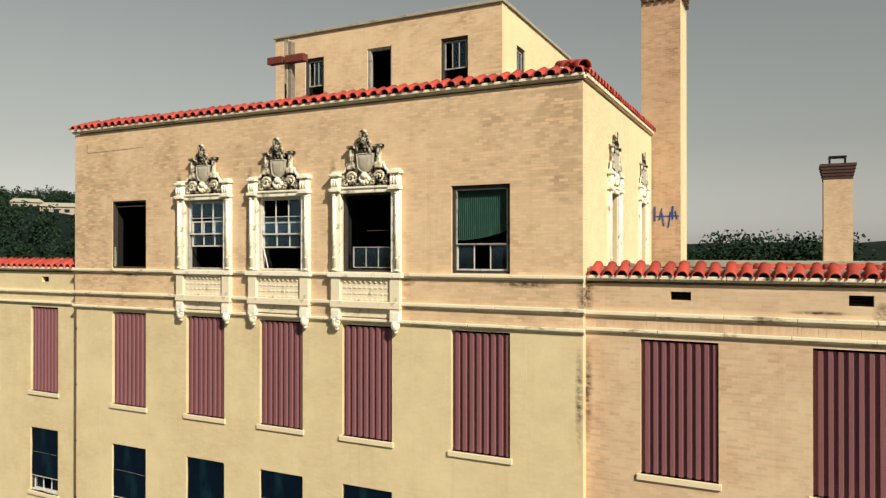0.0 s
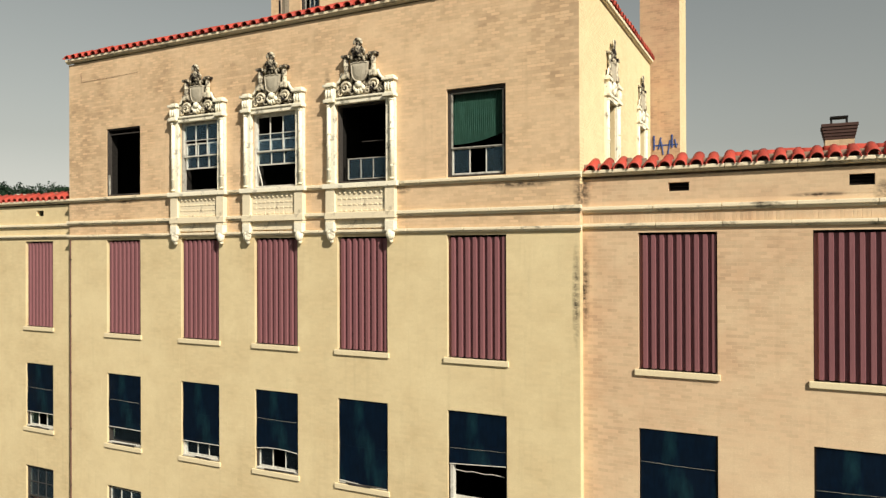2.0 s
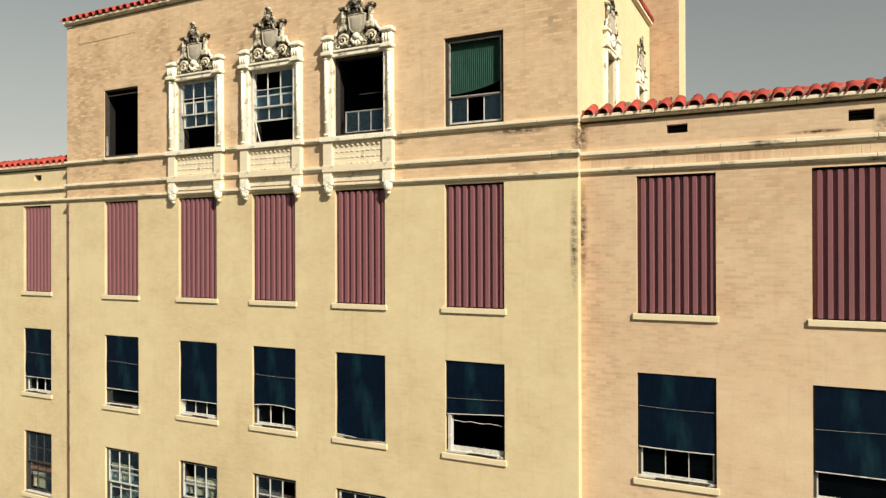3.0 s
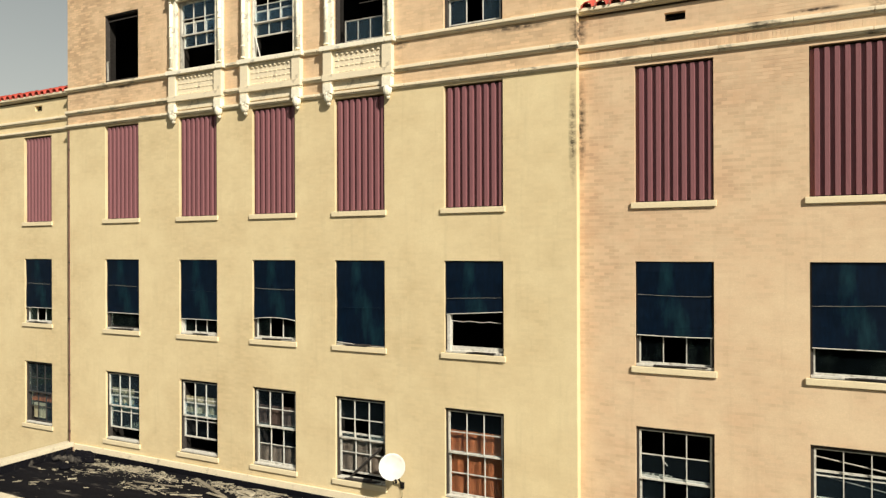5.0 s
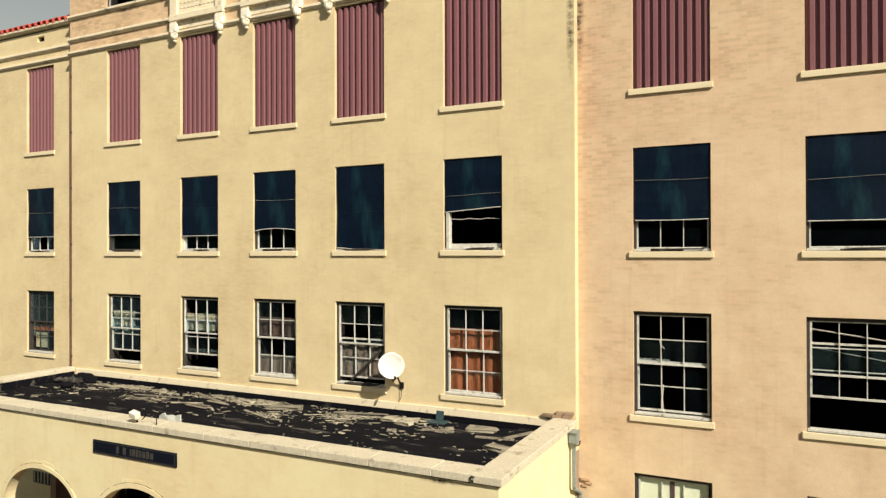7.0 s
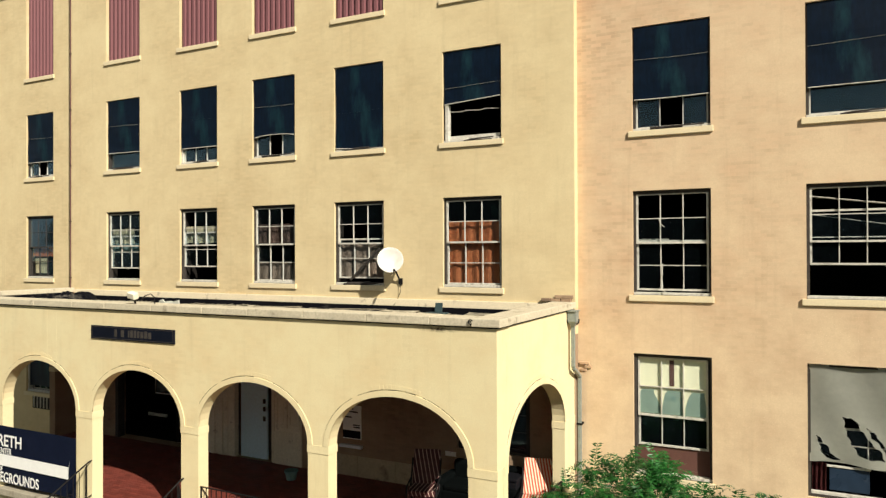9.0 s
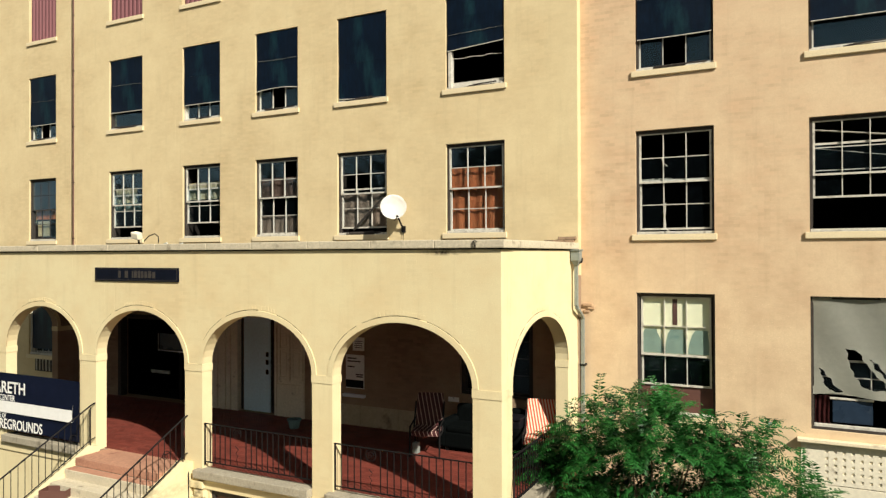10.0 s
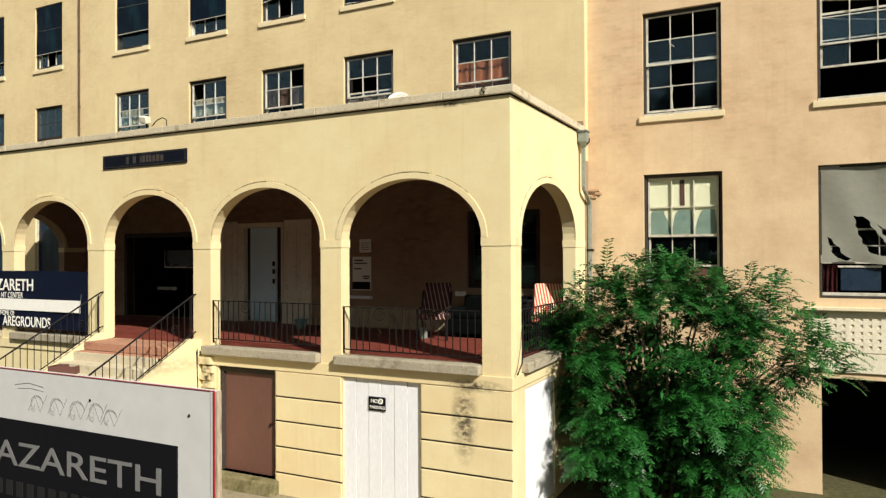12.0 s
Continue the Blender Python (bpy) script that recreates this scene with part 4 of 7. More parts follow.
        tube(bm, [(0.1 + k * 0.15, 0.12 + 0.01 * (k % 2), zb - 0.19 - 0.012 * (k % 3)) for k in range(9)], 0.009, 6)
        part("torn_edge", bm, FRAME_WHITE, t)
    elif lower:
        sash(t, "lower_sash", 0.055, w - 0.055, 0.06 + stick, min(zb + 0.22, h * 0.5), 0.11, lower, 1, FRAME_WHITE if not seed % 3 == 1 else FRAME_DARK, missing=((1, 0),) if seed % 2 else (), bar=0.026, thin=0.014)
    rnd = random.Random(seed)
    bm = bmesh.new()
    for k in range(3):
        rod(bm, (w * rnd.uniform(0.15, 0.5), rnd.uniform(-0.04, 0.04), 0.02 + 0.012 * k), (w * rnd.uniform(0.5, 0.92), rnd.uniform(-0.05, 0.05), 0.022 + 0.014 * k), 0.016, n=5)
    part("splinter", bm, FRAME_DARK, t, "rotted sash splinters on the sill")
    return t


for k, (col, args) in enumerate(zip(MAIN_COLS, ((0.76, 0.01, 0, 0.5, 1), (0.79, 0, 0, 0.48, 3), (0.74, 0, 0.05, 0.52, 3), (0.985, 0.10, 0, 0.45, 0), (0.56, -0.09, 0, 0.29, 0)))):
    blue_window(*col, MY, args[0], args[1], args[2], args[3], args[4], k == 4, 0.0, k + 1)
blue_window(*RIGHT_COLS[0], WY, 0.70, 0, -0.01, 0.55, 3, False, 0.0, 3, WING_BLUE)
blue_window(*RIGHT_COLS[1], WY, 0.74, 0, 0, 0.5, 1, False, 0, 5, WING_BLUE)
blue_window(*RIGHT_COLS[2], WY, 0.74, 0, 0, 0.5, 1, False, 0, 7, WING_BLUE)
for k, col in enumerate(LEFT_COLS):
    blue_window(*col, WY, 0.76, 0, 0, 0.5, 3, False, 0, 9 + k)


def pane_window(x0, x1, z0, z1, wy, label, upper=(), lower=(), lift=0.0, drop=0.0, backing=None, glass=GLASS, mat=FRAME_WHITE, sill=True, cols=3, frame_mat=FRAME_DARK):
    """A double-hung window of 3 by 2 panes a sash. upper, lower: missing panes; lift: the lower sash pushed up; backing: (material, z0 share, z1 share) behind."""
    t, w, h = window(x0, x1, z0, z1, wy, label, frame_mat, sill)
    mid = h * 0.5
    if upper is not None:
        sash(t, "upper_sash", 0.055, w - 0.055, mid - 0.02 - drop, h - 0.055 - drop, 0.075, cols, 2, mat, glass, upper)
    if lower is not None:
        sash(t, "lower_sash", 0.055, w - 0.055, 0.06 + lift, mid + 0.02 + lift, 0.12, cols, 2, mat, glass, lower)
    for m, a, b, c, e in (backing or ()):
        part("curtain", cloth(0.06 + c * (w - 0.12), 0.06 + e * (w - 0.12), h * a, h * b, 0.19, 0.016, 5), m, t, "hanging cloth behind the glass")
    return t


cs = MAIN_COLS
pane_window(*cs[0], *ROW_PANE, MY, "white double-hung window, lower sash raised, panes dusty", (), ((1, 1),), 0.28, 0, ((CURTAIN_CREAM, 0.53, 0.75, 0, 0.7), (CURTAIN_TEAL, 0.40, 0.54, 0, 1)), GLASS_DUSTY)
pane_window(*cs[1], *ROW_PANE, MY, "white double-hung window, lower sash raised over a dark gap", ((0, 1),), (), 0.34, 0, ((CURTAIN_CREAM, 0.53, 0.76, 0, 1),))
pane_window(*cs[2], *ROW_PANE, MY, "white double-hung window with broken panes", ((1, 0), (2, 1)), ((1, 1),), 0.0, 0, ((CURTAIN_DUST, 0.03, 0.26, 0, 1), (CURTAIN_BROWN, 0.52, 0.76, 0, 1)))
t = pane_window(*cs[3], *ROW_PANE, MY, "white double-hung window with a broken muntin and rotten sill", ((0, 0), (1, 0)), ((2, 0),), 0.10, 0, ((CURTAIN_DUST, 0.08, 0.50, 0, 1.0),))
bm = bmesh.new()
rod(bm, (0.45, 0.03, 0.12), (1.25, 0.04, 0.86), 0.03, n=4)
part("fallen_bar", bm, FRAME_DARK, t, "fallen dark timber bar")
bm = bmesh.new()
for k in range(5):
    rod(bm, (0.25 + 0.1 * k, 0.03, 0.02 + 0.02 * (k % 2)), (0.75 + 0.12 * k, 0.06, 0.03 + 0.02 * (k % 3)), 0.03, n=5)
part("rot", bm, FRAME_DARK, t, "heap of rotten wood on the sill")
pane_window(*cs[4], *ROW_PANE, MY, "white double-hung window with rust-orange boards behind", (), (), 0.0, 0, ((CURTAIN_RED, 0.04, 0.74, 0, 1),))
t = pane_window(*RIGHT_COLS[0], *WING_PANE, WY, "dark double-hung window with many panes missing and a hanging cord", ((0, 1), (1, 1), (2, 1)), ((1, 0), (1, 1)), 0.03, 0, ((SHEET_GREY, 0.50, 0.54, 0, 0.45),), GLASS, FRAME_WHITE)
bm = bmesh.new()
tube(bm, [(0.55, 0.16, 0.62), (0.54, 0.10, 0.35), (0.57, 0.02, 0.12), (0.66, -0.03, 0.02), (0.74, -0.04, 0.03)], 0.010, 6)
tube(bm, [(0.50, 0.05, 1.52), (0.52, 0.04, 1.42), (0.60, 0.05, 1.34)], 0.008, 6)
part("cord", bm, FRAME_WHITE, t, "pale hanging cord")
t = pane_window(*RIGHT_COLS[1], *WING_PANE, WY, "dark window with its lower sash raised and loose bars", ((0, 1), (1, 1), (2, 1)), ((1, 0), (2, 0)), 0.55, 0.0, None, GLASS, FRAME_WHITE)
bm = bmesh.new()
rod(bm, (0.05, 0.12, 1.85), (1.4, 0.12, 1.66), 0.015, n=4)
rod(bm, (0.06, 0.14, 1.52), (1.4, 0.14, 1.30), 0.009, n=4)
part("loose_bar", bm, FRAME_GREY, t, "slipped pale bar")
pane_window(*RIGHT_COLS[2], *WING_PANE, WY, "dark double-hung window with grimy panes")
for k, col in enumerate(LEFT_COLS):
    pane_window(*col, *ROW_PANE, WY, "narrow sash window with half-closed blinds", (), ((0, 0),), 0.0, 0, ((CURTAIN_RED, 0.35, 0.5, 0, 1), (CURTAIN_CREAM, 0.08, 0.32, 0.1, 0.6)), GLASS_DUSTY, FRAME_DARK)

# ground-storey wing windows
t, w, h = window(*RIGHT_COLS[0], *WING_FIRST, WY, "large sash window with cream paper and teal cloth behind its panes", FRAME_DARK)
sash(t, "upper_sash", 0.07, w - 0.08, 1.15, h - 0.07, 0.10, 3, 2, FRAME_WHITE, GLASS)
sash(t, "lower_sash", 0.07, w - 0.08, 0.56, 1.17, 0.145, 3, 1, FRAME_WHITE, GLASS)
part("paper", slab(0.075, w - 0.085, 0.150, 0.156, 1.19, h - 0.075), PAPER_CREAM, t, "cream paper behind the glass")
part("paper_strip", slab(0.67, 0.76, 0.143, 0.149, 1.76, h - 0.12), WOOD_BROWN, t, "brown strip")
part("board", slab(0.055, w - 0.055, 0.18, 0.21, 0.05, 0.57), WOOD_BROWN, t, "brown board")
for k in range(3):
    x0 = 0.10 + 0.43 * k
    bm = bmesh.new()
    left, right = (0.0, 0.10, 0.16)[k], (0.30, 0.40, 0.40)[k]
    prof = [(0.0, 0.0)] + [(left * 0.55 * (j / 6) ** 2, 0.40 * j / 6) for j in range(1, 7)] + [(left * 0.55 + 0.05, 0.47), (right * 0.9, 0.47)] + [(0.40 - (0.40 - right * 0.9) * (j / 6) ** 2, 0.40 * j / 6) for j in range(6, -1, -1)]
    lo, hi = [bm.verts.new((x0 + x, 0.1485, 1.20 + z)) for x, z in prof], [bm.verts.new((x0 + x, 0.144, 1.20 + z)) for x, z in prof]
    bm.faces.new(hi)
    for j in range(len(prof)):
        bm.faces.new((lo[j], lo[(j + 1) % len(lo)], hi[(j + 1) % len(lo)], hi[j]))
    part("cloth", bm, PAPER_TEAL, t, "faded teal cloth")
t, w, h = window(*RIGHT_COLS[1], *WING_FIRST, WY, "large window covered by a torn grey plastic sheet, dark below", FRAME_DARK, False)
part("lower_pane", slab(0.34, 0.96, 0.13, 0.15, 0.14, 0.54, 0.008), PANE_BLUE, t, "dusty blue-grey pane")
part("pane_rail", slab(0.30, 0.98, 0.11, 0.15, 0.55, 0.585, 0.006), FRAME_WHITE, t)
part("curtain", cloth(0.07, 0.30, 0.05, 0.60, 0.17, 0.02, 3), CURTAIN_WINE, t, "dark wine curtain")
part("bottom_rail", slab(0.05, w - 0.05, 0.09, 0.16, 0.03, 0.10, 0.006), FRAME_WHITE, t)
sash(t, "middle_sash", 0.06, w - 0.06, 0.62, 1.25, 0.20, 3, 2, FRAME_WHITE, GLASS)


def inside(x, z, shape):
    hit = False
    for (xa, za), (xb, zb) in zip(shape, shape[1:] + shape[:1]):
        if (za > z) != (zb > z) and x < xa + (z - za) / (zb - za) * (xb - xa):
            hit = not hit
    return hit


def torn_sheet(w, z0, z1, y):
    """A slack sheet with leaf-shaped tears in its lower part."""
    bm, n, m = bmesh.new(), 150, 180
    tears = ([(0.12, 1.10), (0.20, 1.06), (0.30, 0.93), (0.37, 0.80), (0.52, 0.69), (0.40, 0.68), (0.28, 0.72), (0.22, 0.82), (0.17, 0.98)],
             [(0.56, 1.47), (0.68, 1.46), (0.80, 1.36), (0.84, 1.24), (0.95, 1.10), (1.05, 0.98), (1.14, 0.90), (1.18, 0.76), (0.90, 0.76), (0.78, 0.84), (0.68, 1.00), (0.60, 1.22)],
             [(0.92, 1.30), (1.02, 1.24), (1.14, 1.06), (1.30, 0.90), (1.38, 0.72), (1.26, 0.74), (1.16, 0.96), (1.00, 1.14)])
    v = []
    for i in range(n + 1):
        col = []
        for j in range(m + 1):
            f, g = i / n, j / m
            slack = 0.016 * math.sin(8 * f + 4 * g) + 0.02 * math.sin(3 * g) - 0.05 * max(0, 0.45 - g) * math.sin(9 * f + 1)
            col.append(bm.verts.new((0.03 + (w - 0.06) * f, y + slack, z0 + (z1 - z0) * g + 0.03 * math.sin(6.0 * f) * (1 - g))))
        v.append(col)
    for i in range(n):
        for j in range(m):
            p = (v[i][j].co + v[i + 1][j + 1].co) / 2
            x, z = p.x + 0.012 * math.sin(40 * p.z), p.z + 0.01 * math.sin(33 * p.x)
            if not any(inside(x, z, s) for s in tears):
                bm.faces.new((v[i][j], v[i + 1][j], v[i + 1][j + 1], v[i][j + 1]))
    for vert in [q for q in bm.verts if not q.link_faces]:
        bm.verts.remove(vert)
    bmesh.ops.solidify(bm, geom=bm.faces[:], thickness=0.004)
    return bm


part("plastic_sheet", torn_sheet(w, 0.63, h - 0.02, 0.07), SHEET_GREY, t, "torn slack grey sheet", True)
pane_window(*RIGHT_COLS[2], *WING_FIRST, WY, "large dark sash window", (), ())
for k, col in enumerate(LEFT_COLS):
    t, w, h = window(*col, *ROW_FIRST, WY, "ground-storey window with a navy shade drawn right down", FRAME_WHITE)
    part("roller_shade", slab(0.05, w - 0.05, 0.10, 0.108, h * 0.08, h - 0.03), SHADE_BLUE, t, "navy shade")
    sash(t, "lower_sash", 0.055, w - 0.055, 0.06, h * 0.5, 0.2, 4, 1, FRAME_WHITE)
    g = thing("wall_grille", "dark grille with pale upright bars below a window", "grille", (col[0] + 0.35, WY, 3.02), "wall grilles", "structure")
    part("backing", slab(0.0, 1.0, -0.02, -0.002, 0.0, 0.42, 0.004), FRAME_DARK, g)
    for k2 in range(6):
        part("bar", slab(0.08 + 0.16 * k2, 0.12 + 0.16 * k2, -0.045, -0.021, 0.03, 0.39, 0.004), FRAME_WHITE, g)
t = thing("lattice_panel", "cream perforated panel below the torn window", "panel", (4.11, WY, 2.22))
part("ledge", slab(-0.06, 2.2, -0.14, 0.0, 1.09, 1.15, 0.01), STONE, t, "weathered ledge")
bm = bmesh.new()
nx, nz = 13, 5
box(bm, 0.06, 0.30, -0.040, -0.0205, 0.36, 1.08)
for i in range(nx + 1):
    box(bm, 0.30 + i * 0.135, 0.30 + i * 0.135 + 0.085, -0.040, -0.0205, 0.36, 1.08)
for j in range(nz + 1):
    box(bm, 0.30, 2.1, -0.039, -0.021, 0.36 + j * 0.122, 0.36 + j * 0.122 + 0.072)
box(bm, 0.06, 2.1, -0.0395, -0.0212, 1.0, 1.08)
part("lattice", bm, CREAM, t)
part("backing", slab(0.0, 2.16, -0.02, 0.0, 0.0, 1.09), CREAM, t)
part("lower_board", slab(0.0, 2.16, -0.04, -0.021, 0.0, 0.34, 0.005), CREAM, t)

# top-storey windows of the raised block
t, w, h = window(*cs[0], *ROW_TOP, MY, "empty window opening with a bare dark frame", FRAME_DARK, False, inset=0.025, jamb=0.04)
part("torn_lining", cloth(0.03, 0.13, 0.05, 0.62, 0.03, 0.008, 2, lambda f: 0.0), FRAME_WHITE, t, "torn pale jamb lining")
part("head_bar", slab(0.07, w - 0.06, 0.09, 0.12, h - 0.17, h - 0.14), FRAME_DARK, t)
t, w, h = window(*cs[4], *ROW_TOP, MY, "window with a faded green curtain over a three-pane lower sash", FRAME_DARK, False, jamb=0.07)
part("curtain", cloth(0.08, w - 0.08, 0.72, h - 0.06, 0.19, 0.012, 26, lambda f: 0.02 + 0.22 * f * f), CURTAIN_GREEN, t, "faded green pleated curtain")
sash(t, "lower_sash", 0.08, w - 0.08, 0.06, 0.66, 0.12, 3, 1, FRAME_WHITE, GLASS_DUSTY, ((1, 0),))
sash(t, "upper_sash", 0.08, w - 0.08, 0.64, h - 0.08, 0.08, 1, 1, FRAME_GREY, GLASS, ((0, 0),), 0.028)
orn_holes = main_holes[2:5]
for k, (a, b, c, e) in enumerate(orn_holes):
    if k == 0:
        t, w, h = window(a, b, c, e, MY, "paned window half open inside a carved stone surround", FRAME_GREY, False, inset=0.035)
        sash(t, "upper_sash", 0.05, w - 0.05, 0.95, h - 0.05, 0.055, 3, 2, FRAME_WHITE, GLASS, ((1, 0), (0, 0)))
        sash(t, "lower_sash", 0.10, w - 0.05, 0.62, 1.32, 0.10, 3, 2, FRAME_WHITE, GLASS)
    elif k == 1:
        t, w, h = window(a, b, c, e, MY, "paned window, lower sash fallen askew, in a carved stone surround", FRAME_WHITE, False, inset=0.035)
        sash(t, "upper_sash", 0.05, w - 0.05, 0.92, h - 0.05, 0.055, 3, 2, FRAME_WHITE, GLASS, ((0, 1), (1, 1)))
        sash(t, "lower_sash", 0.05, w - 0.05, 0.58, 1.25, 0.10, 3, 2, FRAME_WHITE, GLASS_DUSTY)
        bm = bmesh.new()
        rod(bm, (0.10, 0.06, 0.6), (0.26, 0.05, 0.06), 0.018, n=4)
        part("loose_bar", bm, FRAME_WHITE, t)
    else:
        t, w, h = window(a, b, c, e, MY, "burnt-out window with one low two-pane sash left", FRAME_DARK, False, inset=0.035)
        sash(t, "lower_sash", 0.22, w - 0.10, 0.09, 0.60, 0.12, 3, 1, FRAME_GREY, GLASS_DUSTY, (), 0.022, 0.014)
        part("fallen_rail", slab(0.60, w - 0.2, 0.16, 0.19, 0.98, 1.0), FRAME_DARK, t)

# penthouse windows
for k, (a, b, c, e) in enumerate(ph_holes):
    t, w, h = window(a, b, c, e, PHY, "bare dark penthouse window", FRAME_GREY if k == 1 else FRAME_DARK, False, inset=0.04, jamb=0.06)
    if k != 1:
        sash(t, "sash", 0.08, w - 0.08, 0.45, h - 0.08, 0.10, 3, 1, FRAME_GREY, GLASS, ((0, 0),))
    else:
        part("liner", slab(0.06, 0.11, 0.02, 0.15, 0.05, h - 0.06), FRAME_GREY, t, "pale jamb liner")
t = thing("window_80", "dark grimy side window of the penthouse", "window", (PX1, 4.85, 22.9), "", "structure", 90)
bm = bmesh.new()
for p in ((0, 0.75, 1.17, 1.24), (0, 0.07, 0, 1.17), (0.68, 0.75, 0, 1.17), (0.07, 0.68, 0, 0.06)):
    box(bm, p[0] + 0.002, p[1] - 0.002, 0.05, 0.16, p[2] + 0.002, p[3] - 0.002)
part("window_frame", bm, FRAME_DARK, t)
sash(t, "sash", 0.08, 0.67, 0.07, 1.16, 0.08, 2, 2, FRAME_GREY, GLASS_DUSTY)
# added near-black sheet stands for the unlit room
part("inner_board", slab(0.0, 0.75, 0.24, 0.26, 0.0, 1.24), SHADED_PLASTER, t, "near-black sheet for the room shade behind the glass")
# inner wall, the penthouse's indoor shade put into its colour
solid("penthouse_blind", slab(PX0 + 0.4, PX1 - 0.4, 6.0, 6.1, 21.5, 24.5), SHADED_PLASTER, "dark inner penthouse wall", "wall", "structure")
for z, x in ((17.09, 1.78), (17.07, 4.85), (17.07, 7.9), (17.09, -17.55), (17.09, -20.6)):
    t = thing("wall_vent", "dark louvred vent opening in the brick", "vent", (x, WY, z), "attic vents", "structure")
    part("backing", slab(0.0, 0.40, 0.20, 0.22, 0.0, 0.20), IRON, t)
    for k in range(3):
        part("slat", slab(0.01, 0.37, 0.10, 0.16, 0.03 + 0.06 * k, 0.04 + 0.06 * k), IRON, t)


# carved stone surrounds
def scroll(bm, cx, cz, r, y, turns=1.6, flip=1, thick=0.035):
    pts, rad = [], []
    for k in range(26):
        f = k / 25
        a = turns * 2 * math.pi * f
        rr = r * (1 - 0.82 * f)
        pts.append((cx + flip * rr * math.cos(a), y - 0.03 * f, cz + rr * math.sin(a)))
        rad.append(thick * (1 - 0.45 * f))
    tube(bm, pts, rad, 6)


def surround(w, stone=STONE_ORN):
    """A carved surround round an opening of width w and height 1.89 whose lower left corner is the origin; it faces -y."""
    t = thing("carved_surround", "ornate cream carved stone window surround with cartouche and black stains", "ornament", (0, 0, 0), "carved surrounds")
    c = w / 2

    for s in (-1, 1):
        x = c + s * (w / 2 + 0.13)
        pil = slab(x - 0.12, x + 0.12, -0.09, 0.02, 0.0, 1.95, 0.008)
        part("pilaster", pil, stone, t)
        bm = bmesh.new()
        rod(bm, (x + s * 0.045, -0.10, 0.06), (x + s * 0.045, -0.10, 1.90), 0.055, 0.05, 12)
        col = part("column", bm, stone, t, "slender engaged column", True)
        for z in (0.05, 0.34, 0.92, 1.20, 1.86):
            bm = bmesh.new()
            rod(bm, (x + s * 0.045, -0.10, z - 0.014), (x + s * 0.045, -0.10, z + 0.014), 0.068, 0.068, 12)
            part("ring", bm, stone, col)
        bm = slab(x - 0.15, x + 0.15, -0.20, 0.02, 1.93, 2.01, 0.012)
        box(bm, x - 0.12, x + 0.12, -0.16, 0.02, 2.01, 2.30, 0.02)
        box(bm, x - 0.165, x + 0.165, -0.21, 0.02, 2.30, 2.37, 0.015)
        box(bm, x - 0.115, x + 0.115, -0.15, 0.02, 2.37, 2.42, 0.02)
        cap = part("capital", bm, stone, t, "panelled capital block")
        for k in range(3):
            bm = bmesh.new()
            ball(bm, (x - 0.075 + 0.075 * k, -0.165, 2.15), 0.036, 0.035, 0.10, 8, 6)
            part("leaf", bm, stone, cap, "", True)
    bm = slab(-0.03, w + 0.03, -0.10, 0.02, 1.885, 1.99, 0.012)
    box(bm, -0.02, w + 0.02, -0.13, 0.02, 1.99, 2.04, 0.012)
    part("lintel", bm, stone, t)
    # stepped gable field with scrolls
    bm = bmesh.new()
    outline = [(0.0, 2.04), (w, 2.04), (w, 2.38)] + [(c + 0.62 - 0.13 * f, 2.38 + 0.20 * f * f) for f in (0.25, 0.5, 0.75, 1.0)] + [(c + 0.30, 2.58), (c + 0.27, 2.98), (c - 0.27, 2.98), (c - 0.30, 2.58)] + [(c - 0.62 + 0.13 * f, 2.38 + 0.20 * f * f) for f in (1.0, 0.75, 0.5, 0.25)] + [(0.0, 2.38)]
    lo, hi = [bm.verts.new((x, 0.02, z)) for x, z in outline], [bm.verts.new((x, -0.045, z)) for x, z in outline]
    bm.faces.new(hi)
    bm.faces.new(lo[::-1])
    for k in range(len(outline)):
        bm.faces.new((lo[k], lo[(k + 1) % len(lo)], hi[(k + 1) % len(lo)], hi[k]))
    part("gable", bm, STONE_CREST, t, "stepped gable field black with soot and painted recess shade")
    for s in (-1, 1):
        bm = bmesh.new()
        scroll(bm, c + s * 0.40, 2.25, 0.15, -0.08, 1.6, -s, 0.04)
        scroll(bm, c + s * 0.22, 2.14, 0.09, -0.08, 1.4, s, 0.03)
        scroll(bm, c + s * 0.56, 2.13, 0.08, -0.07, 1.3, s, 0.026)
        part("scroll", bm, STONE_SOOT, t, "carved leaf scroll", True)
        bm = bmesh.new()
        tube(bm, [(c + s * (0.64 - 0.15 * k / 7), -0.085, 2.39 + 0.20 * (k / 7) ** 2) for k in range(8)], 0.036, 6)
        part("rim", bm, stone, t, "curved shoulder moulding", True)
        x = c + s * 0.385
        bm = slab(x - 0.095, x + 0.095, -0.15, 0.0, 2.46, 2.60, 0.016)
        rod(bm, (x, -0.085, 2.60), (x, -0.085, 2.78), 0.062, 0.050, 10)
        rod(bm, (x, -0.085, 2.76), (x, -0.085, 2.95), 0.066, 0.052, 10)
        part("colonnette", bm, STONE_SOOT, t)
        bm = slab(x - 0.10, x + 0.10, -0.165, 0.0, 2.95, 3.02, 0.014)
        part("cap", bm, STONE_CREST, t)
    # shield with a hollow top edge and a rounded foot
    bm = bmesh.new()
    edge = [(-0.25, 0.20), (-0.13, 0.225), (0.0, 0.215), (0.13, 0.225), (0.25, 0.20), (0.235, 0.08), (0.225, -0.04), (0.20, -0.15), (0.12, -0.23), (0.0, -0.27), (-0.12, -0.23), (-0.20, -0.15), (-0.225, -0.04), (-0.235, 0.08)]
